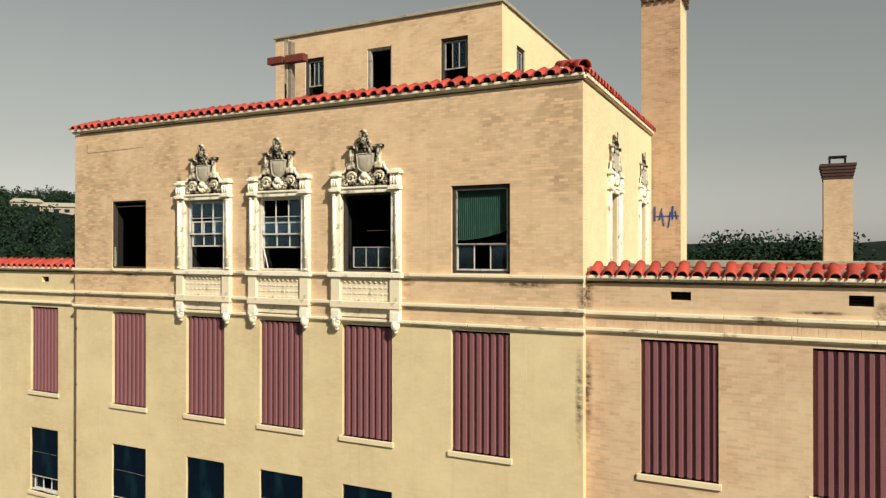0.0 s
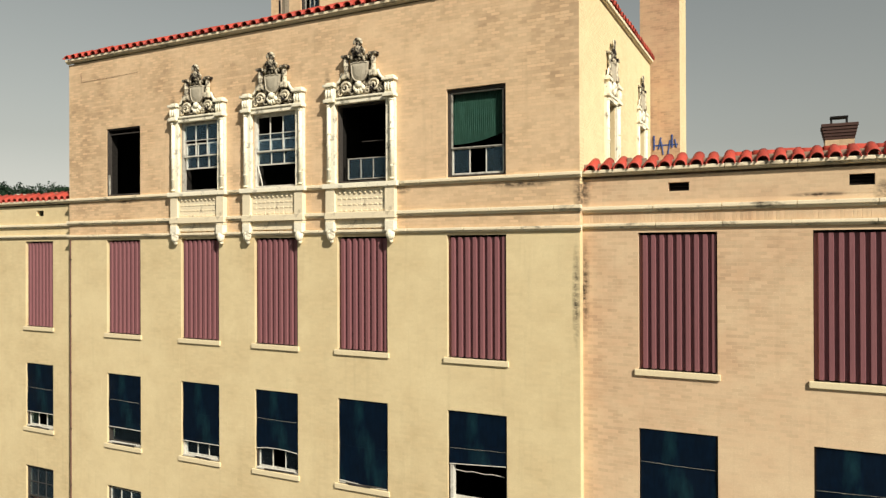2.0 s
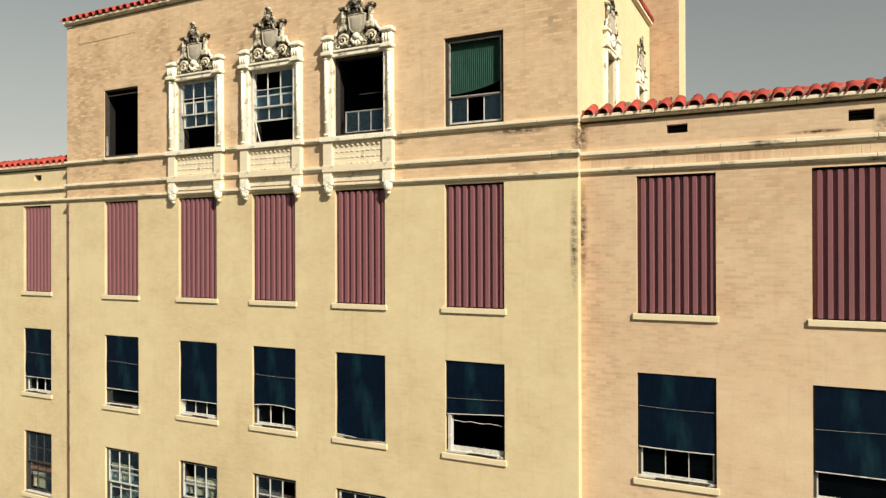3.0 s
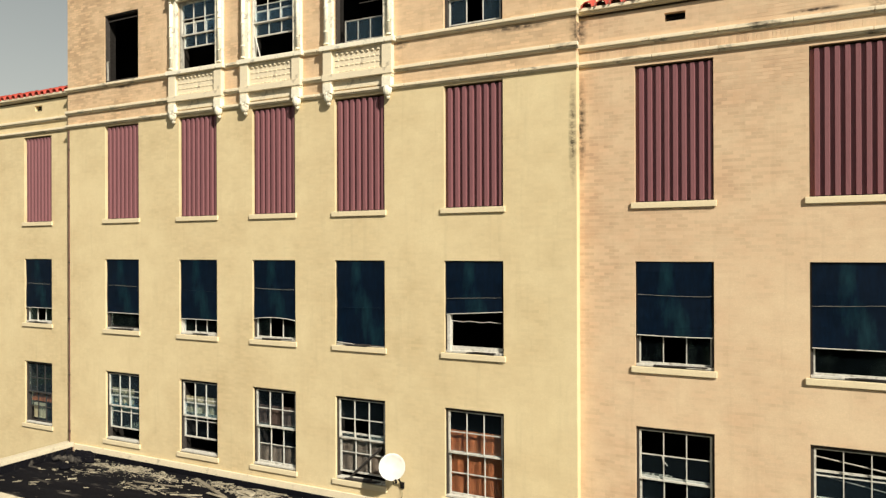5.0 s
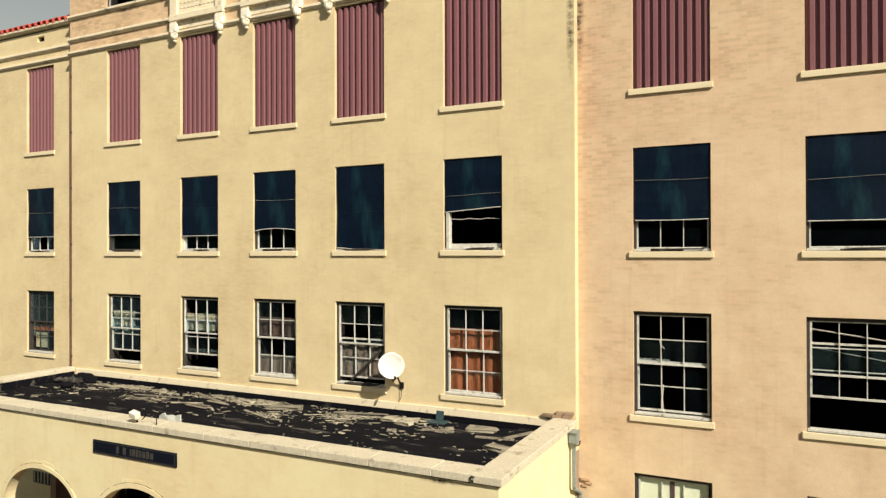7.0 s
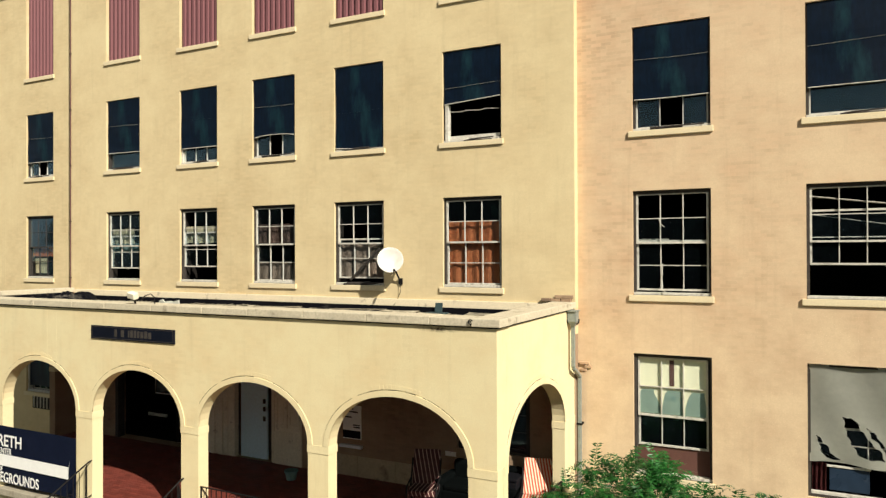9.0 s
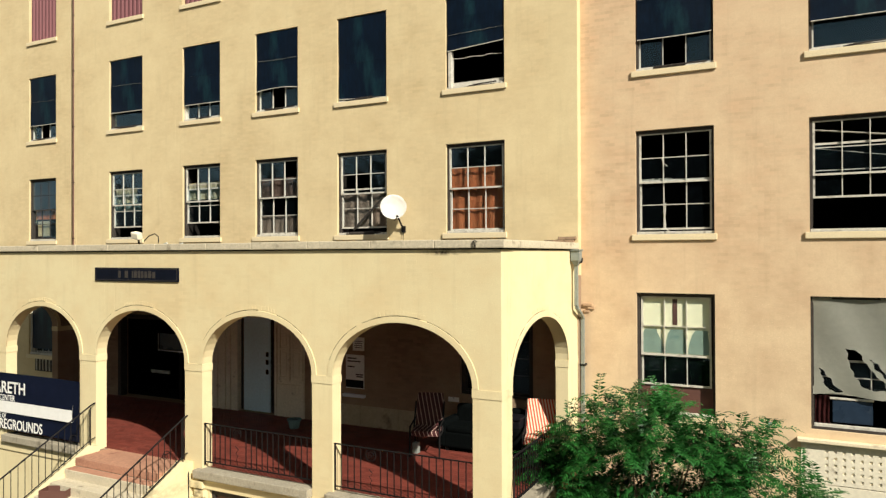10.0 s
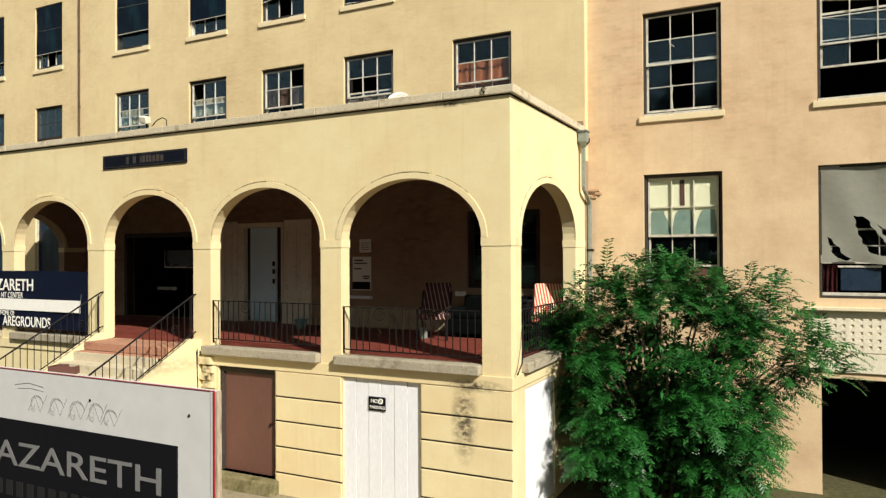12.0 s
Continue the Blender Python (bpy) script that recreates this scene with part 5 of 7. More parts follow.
    rings = [[bm.verts.new((c + x * f, y, 2.61 + z * f)) for x, z in edge] for f, y in ((1.0, -0.03), (1.0, -0.115), (0.90, -0.128), (0.84, -0.112), (0.5, -0.135))]
    tip = bm.verts.new((c, -0.142, 2.61))
    for a, b in zip(rings, rings[1:]):
        for k in range(len(edge)):
            bm.faces.new((a[k], a[(k + 1) % len(edge)], b[(k + 1) % len(edge)], b[k]))
    for k in range(len(edge)):
        bm.faces.new((rings[-1][k], rings[-1][(k + 1) % len(edge)], tip))
    part("cartouche", bm, STONE_SHIELD, t, "smooth grey shield")
    bm = bmesh.new()
    ball(bm, (c, -0.12, 2.29), 0.10, 0.08, 0.085, 12, 8)
    for k in range(5):
        a = math.pi * (k + 0.5) / 5
        ball(bm, (c + 0.12 * math.cos(a), -0.11, 2.25 - 0.12 * math.sin(a)), 0.045, 0.06, 0.07, 8, 6)
    part("boss", bm, stone, t, "carved shell boss", True)
    # crest: a hood over a small finial on a leaf base
    bm = bmesh.new()
    for k in range(7):
        ball(bm, (c - 0.21 + 0.07 * k, -0.09, 2.93 + 0.05 * math.sin(2.1 * k)), 0.05, 0.07, 0.06 + 0.015 * (k % 2), 8, 6)
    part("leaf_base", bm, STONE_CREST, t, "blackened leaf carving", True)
    bm = bmesh.new()
    rod(bm, (c - 0.02, -0.08, 2.95), (c - 0.02, -0.08, 3.20), 0.13, 0.085, 10)
    for s in (-1, 1):
        tube(bm, [(c - 0.02 + s * 0.12, -0.09, 2.98), (c - 0.02 + s * 0.16, -0.12, 3.08), (c - 0.02 + s * 0.10, -0.14, 3.16)], [0.04, 0.045, 0.03], 6)
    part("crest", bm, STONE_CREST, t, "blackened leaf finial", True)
    bm = bmesh.new()
    tube(bm, [(c - 0.02 + 0.105 * math.cos(a), -0.13, 3.24 + 0.11 * math.sin(a)) for a in [-0.3 + (math.pi + 0.6) * k / 10 for k in range(11)]], [0.025 + 0.02 * math.sin(math.pi * k / 10) for k in range(11)], 7)
    part("hood", bm, STONE_SOOT, t, "sooty arched hood", True)
    bm = bmesh.new()
    ball(bm, (c - 0.02, -0.09, 3.22), 0.08, 0.07, 0.10, 10, 8)
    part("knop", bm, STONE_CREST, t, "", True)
    return t


def apron(w):
    """The panel below a surround, with its brackets; the origin is the opening's lower left corner."""
    t = thing("carved_apron", "cream stone apron panel with carved rows and brackets", "ornament", (0, 0, 0), "carved aprons")
    part("cornice", slab(-0.34, w + 0.34, -0.17, 0.02, -0.13, -0.015, 0.012), STONE_ORN, t)
    for s, x in ((-1, -0.13), (1, w + 0.13)):
        part("side_pier", slab(x - 0.13, x + 0.13, -0.13, 0.02, -0.92, -0.13, 0.008), STONE, t)
        bm = slab(x - 0.12, x + 0.12, -0.15, 0.02, -1.16, -0.92, 0.01)
        ball(bm, (x, -0.09, -1.24), 0.11, 0.10, 0.14, 10, 8)
        ball(bm, (x, -0.06, -1.38), 0.05, 0.06, 0.06, 8, 6)
        part("bracket", bm, STONE_ORN, t, "carved bracket")
    panel = part("panel", slab(-0.04, w + 0.04, -0.07, 0.02, -0.90, -0.13, 0.006), STONE, t)
    n = 9
    for j, z in enumerate((-0.24, -0.38, -0.52, -0.66)):
        for k in range(n):
            bm = bmesh.new()
            x = 0.05 + (w - 0.10) * (k + 0.5) / n
            if j == 0:
                ball(bm, (x, -0.075, z), 0.045, 0.03, 0.035, 8, 6)
            else:
                box(bm, x - 0.045, x + 0.045, -0.083, -0.06, z - 0.016, z + 0.016, 0.005)
            part("boss" if j == 0 else "carved_block", bm, STONE, panel)
    part("foot_mould", slab(-0.28, w + 0.28, -0.15, 0.02, -0.86, -0.70, 0.012), STONE, t)
    part("lower_panel", slab(-0.02, w + 0.02, -0.05, 0.02, -1.08, -0.90, 0.006), STONE, t)
    return t


s0, a0 = surround(1.40), apron(1.40)
s0.matrix_basis, a0.matrix_basis = pose(-5.86, MY, 17.57), pose(-5.86, MY, 17.57)
for x in (-11.03, -8.465):
    copy_thing(s0, pose(x, MY, 17.57))
    copy_thing(a0, pose(x, MY, 17.57))
narrow, SHALLOW = surround(0.80), Matrix.Diagonal((1, 0.70, 1, 1))
narrow.matrix_basis = pose(MX1, 1.81 + 0.24, 17.57, 0, 0, 90) @ SHALLOW
copy_thing(narrow, pose(MX1, 5.61 + 0.24, 17.57, 0, 0, 90) @ SHALLOW)
for y in (1.81, 5.61):
    t = thing(f"window_{90 + int(y)}", "paned side window in a carved stone surround", "window", (MX1, y + 0.24, 17.57), "", "structure", 90)
    bm = bmesh.new()
    for p in ((0, 0.8, 1.83, 1.89), (0, 0.06, 0, 1.83), (0.74, 0.8, 0, 1.83)):
        box(bm, p[0] + 0.002, p[1] - 0.002, 0.13, 0.24, p[2], p[3])
    part("window_frame", bm, FRAME_GREY, t)
    sash(t, "sash", 0.07, 0.73, 0.05, 1.82, 0.16, 1, 2, FRAME_DARK, GLASS)
    part("curtain", cloth(0.08, 0.72, 0.1, 1.8, 0.28, 0.015, 5), SHADE_BLUE if y > 3 else SHEET_GREY, t)


# the arcaded porch
QX0, QX1, QFLOOR, QTOP, QBASE = -15.6, 0.06, 2.62, 6.785, 2.47
SPRING, RISE, QT = 4.61, 0.97, 0.25
ARCHES = [(-15.13, -12.58), (-12.14, -9.58), (-9.07, -6.51), (-6.06, -3.48), (-3.05, -0.42)]
SIDE_ARCH = (-4.22, -1.02)


def arch_curve(a, b, n=24):
    c, h = (a + b) / 2, (b - a) / 2
    return [(c - h * math.cos(math.pi * k / n), SPRING + RISE * math.sin(math.pi * k / n)) for k in range(n + 1)]


def arcade(name, place, u0, u1, arches, label):
    """An upright wall from the base course to the coping with round arches that go through it."""
    bm = bmesh.new()

    def quad(p, q, r, s):
        for d in (0, QT):
            bm.faces.new([bm.verts.new(place(u, d, z)) for u, z in (p, q, r, s)])

    def cheek(p, q):
        bm.faces.new([bm.verts.new(place(u, d, z)) for (u, z), d in ((p, 0), (q, 0), (q, QT), (p, QT))])

    at = u0
    for a, b in arches:
        quad((at, QBASE), (a, QBASE), (a, QTOP), (at, QTOP))
        pts = arch_curve(a, b)
        cheek((a, QBASE), (a, SPRING))
        cheek((b, QBASE), (b, SPRING))
        for p, q in zip(pts, pts[1:]):
            quad(p, q, (q[0], QTOP), (p[0], QTOP))
            cheek(p, q)
        at = b
    quad((at, QBASE), (u1, QBASE), (u1, QTOP), (at, QTOP))
    cheek((u0, QBASE), (u0, QTOP))
    cheek((u1, QBASE), (u1, QTOP))
    cheek((u0, QTOP), (u1, QTOP))
    cheek((u0, QBASE), (u1, QBASE))
    bmesh.ops.remove_doubles(bm, verts=bm.verts[:], dist=0.0005)
    w = solid(name, bm, PAINT_PORCH, label, "wall", "structure")
    WALLED.append((w, place, u0, u1, QBASE, QTOP, [], PAINT_PORCH, len(WALLED) + 40, [((a + b) / 2, (b - a) / 2 + 0.13, SPRING, RISE + 0.13, QBASE - 1) for a, b in arches]))
    for a, b in arches:
        c, h = (a + b) / 2, (b - a) / 2
        ring = thing("arch_ring", "smooth cream plaster ring round an arch", "arch", (0, 0, 0), "arch rings", "structure")
        n = 24
        bm = bmesh.new()
        rows = []
        for k in range(n + 1):
            t_ = math.pi * k / n
            row = []
            for off, d in ((0.0, 0.02), (0.0, -0.014), (0.098, -0.014), (0.104, 0.02)):
                row.append(bm.verts.new(place(c - (h + off) * math.cos(t_), d, SPRING + (RISE + off) * math.sin(t_))))
            rows.append(row)
        for p, q in zip(rows, rows[1:]):
            for i in range(4):
                bm.faces.new((p[i], p[(i + 1) % 4], q[(i + 1) % 4], q[i]))
        part("ring", bm, PAINT_PORCH, ring)
        bm = bmesh.new()
        for a0, a1 in ((0.35 + 0.1 * math.sin(c), 0.95), (1.05, 1.75 + 0.12 * math.sin(3 * c)), (1.95, 2.45)):
            pts = [(c - (h + 0.106) * math.cos(a_), SPRING + (RISE + 0.106) * math.sin(a_)) for a_ in [a0 + (a1 - a0) * k / 10 for k in range(11)]]
            tube(bm, [place(u, -0.001, z) for u, z in pts], [0.0015 + 0.0035 * abs(math.sin(5.3 * k + c)) for k in range(11)], 5)
        part("crack", bm, TAR, ring, "dark cracked joint above the ring")
        bm = bmesh.new()
        for k in range(-6, 7):
            t_ = math.pi / 2 + k * 0.052
            r0, r1 = 0.118, 0.19
            pts = [(c - (h + r) * math.cos(t_ + s), SPRING + (RISE + r) * math.sin(t_ + s)) for r, s in ((r0, -0.019), (r0, 0.019), (r1, 0.019), (r1, -0.019))]
            lo, hi = [bm.verts.new(place(u, 0.0, z)) for u, z in pts], [bm.verts.new(place(u, -0.005, z)) for u, z in pts]
            bm.faces.new(hi)
            for i in range(4):
                bm.faces.new((lo[i], lo[(i + 1) % 4], hi[(i + 1) % 4], hi[i]))
        part("header_bricks", bm, PAINT_PORCH, ring, "row of header bricks over the crown")
    edges = [u0] + [v for ab in arches for v in ab] + [u1]
    for a, b in zip(edges[::2], edges[1::2]):
        imp = thing("impost", "thin cream moulding round a porch pier", "moulding", (0, 0, 0), "imposts", "structure")
        bm = bmesh.new()
        us, zs, ds = (a - 0.010, b + 0.010), (SPRING - 0.14, SPRING - 0.005), (-0.010, QT + 0.010)
        v = [bm.verts.new(place(u, d, z)) for u in us for d in ds for z in zs]
        for f in ((0, 1, 3, 2), (4, 6, 7, 5), (0, 4, 5, 1), (2, 3, 7, 6), (0, 2, 6, 4), (1, 5, 7, 3)):
            bm.faces.new([v[i] for i in f])
        part("moulding", bm, PAINT_PORCH, imp)
    return w


arcade("wall_porch_front", front(PY), QX0, QX1, ARCHES, "cream painted porch wall with a row of round arches")
arcade("wall_porch_side", side(QX1), PY + QT + 0.002, MY - 0.003, [(-4.05, SIDE_ARCH[1])], "cream painted porch end wall with one arch")
# west end takes the darker brick, so its shade is in the colour
arcade("wall_porch_west", side(QX0 + QT), PY + QT + 0.002, MY - 0.003, [(-4.05, SIDE_ARCH[1])], "brick-coloured porch end wall with one arch, shade in its colour").data.materials[0] = BRICK_BARE
WALLED.pop()
base_holes = [(-5.87, -4.5, 0.3, 2.27), (-3.02, -1.52, 0.05, 2.26)]
wall("wall_porch_base", front(PY), QX0, QX1, 0.0, QBASE, base_holes, 0.4, PAINT_PORCH, "cream basement wall under the porch with grooved blocks")
wall("wall_porch_base_side", side(QX1), PY + 0.4, MY, 0.0, QBASE, [(-3.9, -2.4, 0.1, 2.2)], 0.4, PAINT_PORCH, "cream basement end wall under the porch")
wall("wall_porch_base_west", side(QX0 + 0.4), PY + 0.4, MY, 0.0, QBASE, [], 0.4, PAINT_PORCH, "plain basement end wall under the porch")
solid("floor_porch", slab(QX0 + 0.4, QX1 - 0.1, PY + 0.05, MY - 0.002, QBASE - 0.05, QFLOOR - 0.012), MORTAR, "porch floor slab under red tiles", "floor", "structure")
# ceiling shade comes from the near-black colour
solid("ceiling_porch", slab(QX0 + QT, QX1 - QT, PY + QT, MY - 0.002, 6.05, 6.15), SHADED_PLASTER, "near-black porch ceiling, its shade in the colour", "ceiling", "structure")
solid("roof_porch", slab(QX0 + QT, QX1 - QT, PY + QT, MY - 0.002, 6.38, 6.58), TAR, "flat black tar porch roof, patched and littered", "roof", "structure")
solid("roof_flashing", slab(QX0 + QT, QX1 - QT, MY - 0.05, MY - 0.004, 6.58, 6.87, 0.01), STONE, "pale flashing strip where roof meets wall", "flashing", "structure")
solid("roof_flashing_dark", slab(QX0 + QT + 0.1, QX1 - QT, MY - 0.10, MY - 0.051, 6.58, 6.71, 0.01), TAR, "black tar upstand along the wall", "flashing", "structure")

solid("roof_upstand", slab(QX0 + QT, QX0 + QT + 0.03, PY + QT + 0.03, MY - 0.11, 6.58, QTOP - 0.004, 0.004), TAR, "black tarred inner face of the parapet", "flashing", "structure")
solid("roof_upstand", slab(QX0 + QT, QX1 - QT, PY + QT, PY + QT + 0.03, 6.58, QTOP - 0.004, 0.004), TAR, "black tarred inner face of the parapet", "flashing", "structure")
solid("roof_upstand", slab(QX1 - QT - 0.03, QX1 - QT, PY + QT + 0.03, MY - 0.11, 6.58, QTOP - 0.004, 0.004), TAR, "black tarred inner face of the parapet", "flashing", "structure")

# coping stones and base mouldings
t = thing("porch_coping", "pale cream concrete coping with stained chipped edge", "coping", (0, 0, 0), "", "structure")
rnd = random.Random(9)
x = QX0 - 0.08
while x < QX1 + 0.05:
    e = min(x + rnd.uniform(1.0, 1.5), QX1 + 0.08)
    if QX1 + 0.08 - e < 0.4:
        e = QX1 + 0.08
    part("block", slab(x + 0.003, e - 0.003, PY - 0.06, PY + 0.45, QTOP, QTOP + 0.13 + rnd.uniform(-0.006, 0.006), 0.015), COPING, t)
    x = e
for xs in ((QX1 - QT - 0.18, QX1 + 0.06), (QX0 - 0.08, QX0 + QT + 0.02)):
    for k in range(3):
        y0 = PY + 0.46 + k * 1.227
        part("block", slab(*xs, y0 + 0.003, min(y0 + 1.224, MY - 0.06), QTOP, QTOP + 0.13, 0.015), COPING, t)
t = thing("base_course", "cream projecting course with grooved blocks below", "moulding", (0, 0, 0), "", "structure")
part("course", slab(-6.25, QX1 + 0.03, PY - 0.03, PY + 0.02, 2.27, 2.47, 0.006), PAINT_PORCH, t)
part("course", slab(QX1 - 0.02, QX1 + 0.03, PY + 0.02, MY - 0.05, 2.27, 2.47, 0.006), PAINT_PORCH, t)
part("course", slab(QX0, -9.3, PY - 0.03, PY + 0.02, 2.27, 2.47, 0.006), PAINT_PORCH, t)
for x0, x1 in ((-4.47, -3.05), (-1.49, QX1 + 0.022)):
    for z0, z1 in ((1.82, 2.255), (1.385, 1.79), (0.925, 1.355), (0.46, 0.895), (0.02, 0.43)):
        part("block", slab(x0, x1, PY - 0.024, PY + 0.02, z0, z1, 0.012), PAINT_PORCH, t)
for z0, z1 in ((1.82, 2.255), (1.385, 1.79), (0.925, 1.355), (0.46, 0.895)):
    part("block", slab(-6.22, -5.93, PY - 0.024, PY + 0.02, z0, z1, 0.012), PAINT_PORCH, t)
# thin black strips laid in the grooves between blocks
for x0, x1 in ((-4.48, -3.04), (-1.50, QX1 + 0.02)):
    for z in (1.805, 1.37, 0.91, 0.445):
        part("joint", slab(x0, x1, PY - 0.010, PY + 0.002, z - 0.009, z + 0.009), STONE_JOINT, t, "black joint strip")
for a, b in ARCHES[3:]:
    solid("arch_sill", slab(a - 0.08 if a > -3.5 else a - 0.12, b - 0.01, PY - 0.14, PY + 0.18, 2.475, 2.63, 0.018), STONE_GREY, "grey concrete sill slab under the arch railing", "sill", "structure", "arch sills")
solid("arch_sill", slab(QX1 - 0.20, QX1 + 0.12, -4.05, SIDE_ARCH[1], 2.475, 2.63, 0.018), STONE_GREY, "grey concrete sill slab under the arch railing", "sill", "structure", "arch sills")
for a, b in ARCHES[:2]:
    solid("arch_sill", slab(a, b, PY - 0.12, PY + 0.18, 2.475, 2.63, 0.018), STONE_GREY, "grey concrete sill slab under the arch railing", "sill", "structure", "arch sills")

# thin black strips close under the coping
t = thing("tar_joint", "thin black line under the porch coping", "flashing", (0, 0, 0), "", "structure")
part("strip", slab(QX0 - 0.01, QX1 + 0.012, PY - 0.014, PY + 0.01, QTOP - 0.022, QTOP - 0.001), TAR, t)
part("strip", slab(QX1 - 0.01, QX1 + 0.014, PY + 0.012, MY - 0.02, QTOP - 0.026, QTOP - 0.001), TAR, t)

# red tiles of the porch floor
tiles = brick_boxes(QX0 + 0.45, QX1 - 0.12, PY + 0.20, MY - 0.01, [], (), 0.205, 0.105, 0.008, 61)
floor_at = lambda u, d, z: (u, z, QFLOOR - 0.012 - d)
red_floor = thing("porch_paving", "red quarry tiles laid in rows on the porch", "paving", (0, 0, 0), "", "structure")
bricks_joined("tile_field", [b for b in tiles if not (b[0] > -2.6 and b[2] < -1.9)], floor_at, FLOOR_RED, red_floor, 0.010)
tile_one = {}
for a, b, c, e, j in [q for q in tiles if q[0] > -2.6 and q[2] < -1.9][:300]:
    key = (round(b - a, 2), round(e - c, 2))
    if key not in tile_one:
        tile_one[key] = mesh_of(slab(0, b - a, 0, e - c, 0, 0.012, 0.002), FLOOR_RED)
    part("tile", tile_one[key], FLOOR_RED, red_floor).location = (a, c, QFLOOR - 0.013 + j * 0.5)
bricks_joined("tile_field", [q for q in tiles if q[0] > -2.6 and q[2] < -1.9][300:], floor_at, FLOOR_RED, red_floor, 0.010)


# iron railings
def rail_panel(name, length, height, label, posts=True, scrollwork=None, step=0.125):
    """A straight iron railing along +x from the origin."""
    t = thing(name, label, "railing", (0, 0, 0), "porch railings")
    bm = bmesh.new()
    box(bm, 0, length, -0.018, 0.018, height - 0.016, height, 0.003)
    part("top_rail", bm, IRON, t)
    part("bottom_rail", slab(0, length, -0.014, 0.014, 0.06, 0.076), IRON, t)
    if posts:
        for x in (0.0, length):
            bm = slab(x - 0.012, x + 0.012, -0.012, 0.012, 0.0, height)
            box(bm, x - 0.05, x + 0.012, -0.012, 0.012, height - 0.02, height)
            part("post", bm, IRON, t)
    n = int(length / step)
    one = mesh_of(slab(-0.007, 0.007, -0.007, 0.007, 0.076, height - 0.016), IRON)
    for k in range(1, n):
        x = length * k / n
        if scrollwork and abs(x - scrollwork) < 0.10:
            continue
        part("baluster", one, IRON, t).location = (x, 0, 0)
    if scrollwork:
        bm = bmesh.new()
        r = 0.10
        tube(bm, [(scrollwork + r * math.cos(a), 0, height - 0.12 + r * math.sin(a)) for a in [2 * math.pi * k / 18 for k in range(19)]], 0.007, 5)
        scroll(bm, scrollwork, height - 0.12, 0.065, 0.0, 1.4, 1, 0.006)
        tube(bm, [(scrollwork + 0.05 * math.sin(3 * k), 0, 0.08 + 0.06 * k) for k in range(7)], 0.007, 5)
        part("scrollwork", bm, IRON, t, "iron ring with a scroll")
    return t


r = rail_panel("porch_railing", 2.60, 0.80, "black wrought-iron railing with a scroll across the arch", True, 0.72)
r.matrix_basis = pose(-3.03, PY + 0.05, 2.66, 0, 0, 0)
r = rail_panel("porch_railing", 2.54, 0.80, "black wrought-iron railing with a scroll across the arch", True, 0.8)
r.matrix_basis = pose(-6.04, PY + 0.05, 2.69, 0, 0, 0)
r = rail_panel("porch_railing", 3.03, 0.80, "black wrought-iron railing across the end arch", True, None)
r.matrix_basis = pose(QX1 - 0.06, -4.06, 2.66, 0, 0, 90)
r = rail_panel("porch_railing", 2.52, 0.80, "black wrought-iron railing behind the banner", True, None)
r.matrix_basis = pose(-12.12, PY + 0.08, 2.69, 0, 0, 0)
bm = bmesh.new()
tube(bm, [(QX1 + 0.02, -4.02, 3.3), (QX1 + 0.06, -4.15, 2.9), (QX1 + 0.10, -4.3, 2.66), (QX1 + 0.07, -4.42, 2.5)], 0.012, 6)
solid("bent_bar", bm, IRON, "bent iron bar hanging at the porch corner", "bar")


# stairs up to the middle arch
SX0, SX1, SY0, RUN, RISER = -8.95, -6.60, -4.95, 0.315, 0.169
t = thing("porch_stairs", "worn concrete stairs with cream side walls up to the porch", "stairs", (0, 0, 0))
part("landing", slab(SX0, SX1, SY0 - 0.1, PY + 0.45, QFLOOR - 0.16, QFLOOR - 0.004, 0.01), LANDING, t, "red tiled landing edge")
part("landing_step", slab(SX0, SX1, SY0 - 0.32, SY0 - 0.1, QFLOOR - 0.33, QFLOOR - 0.165, 0.01), LANDING, t, "red tiled top step")
for k in range(13):
    z = QFLOOR - RISER * (k + 1)
    part("step", slab(SX0, SX1, SY0 - RUN * (k + 1) - 0.02, SY0 - RUN * k + 0.03, max(0.0, z - 0.6), z - 0.002 * (k % 2), 0.012), COPING, t)
for x0, x1 in ((SX1, SX1 + 0.30), (SX0 - 0.30, SX0)):
    bm = bmesh.new()
    prof = [(PY, 2.74), (-4.62, 2.74), (-4.7, 2.68), (-9.3, 0.30), (-9.3, 0.0), (PY, 0.0)]
    lo, hi = [bm.verts.new((x0, y, z)) for y, z in prof], [bm.verts.new((x1, y, z)) for y, z in prof]
    bm.faces.new(lo)
    bm.faces.new(hi[::-1])
    for k in range(len(prof)):
        bm.faces.new((lo[k], hi[k], hi[(k + 1) % len(prof)], lo[(k + 1) % len(prof)]))
    part("cheek_wall", bm, PAINT_PORCH, t, "cream painted side wall")
SLOPE = -0.53


def stair_rail(x):
    t = thing("stair_railing", "black wrought-iron stair railing sloping down from the porch", "railing", (x, 0, 0), "stair railings")
    y0, y1 = -4.50, -9.1
    for nm, dz, r in (("top_rail", 3.58, 0.016), ("bottom_rail", 2.86, 0.012)):
        bm = bmesh.new()
        tube(bm, [(0, y0 + 0.03, dz + 0.02), (0, y0 - 0.06, dz), (0, y1, dz + (y0 - y1) * SLOPE)], r, 6)
        part(nm, bm, IRON, t)
    n = 34
    one = bmesh.new()
    rod(one, (0, 0, 0), (0, 0, 0.73), 0.008, n=5)
    one = mesh_of(one, IRON)
    for k in range(1, n):
        y = y0 - (y0 - y1) * k / n
        part("baluster", one, IRON, t).location = (0, y, 2.85 + (y0 - y) * SLOPE)
    bm = bmesh.new()
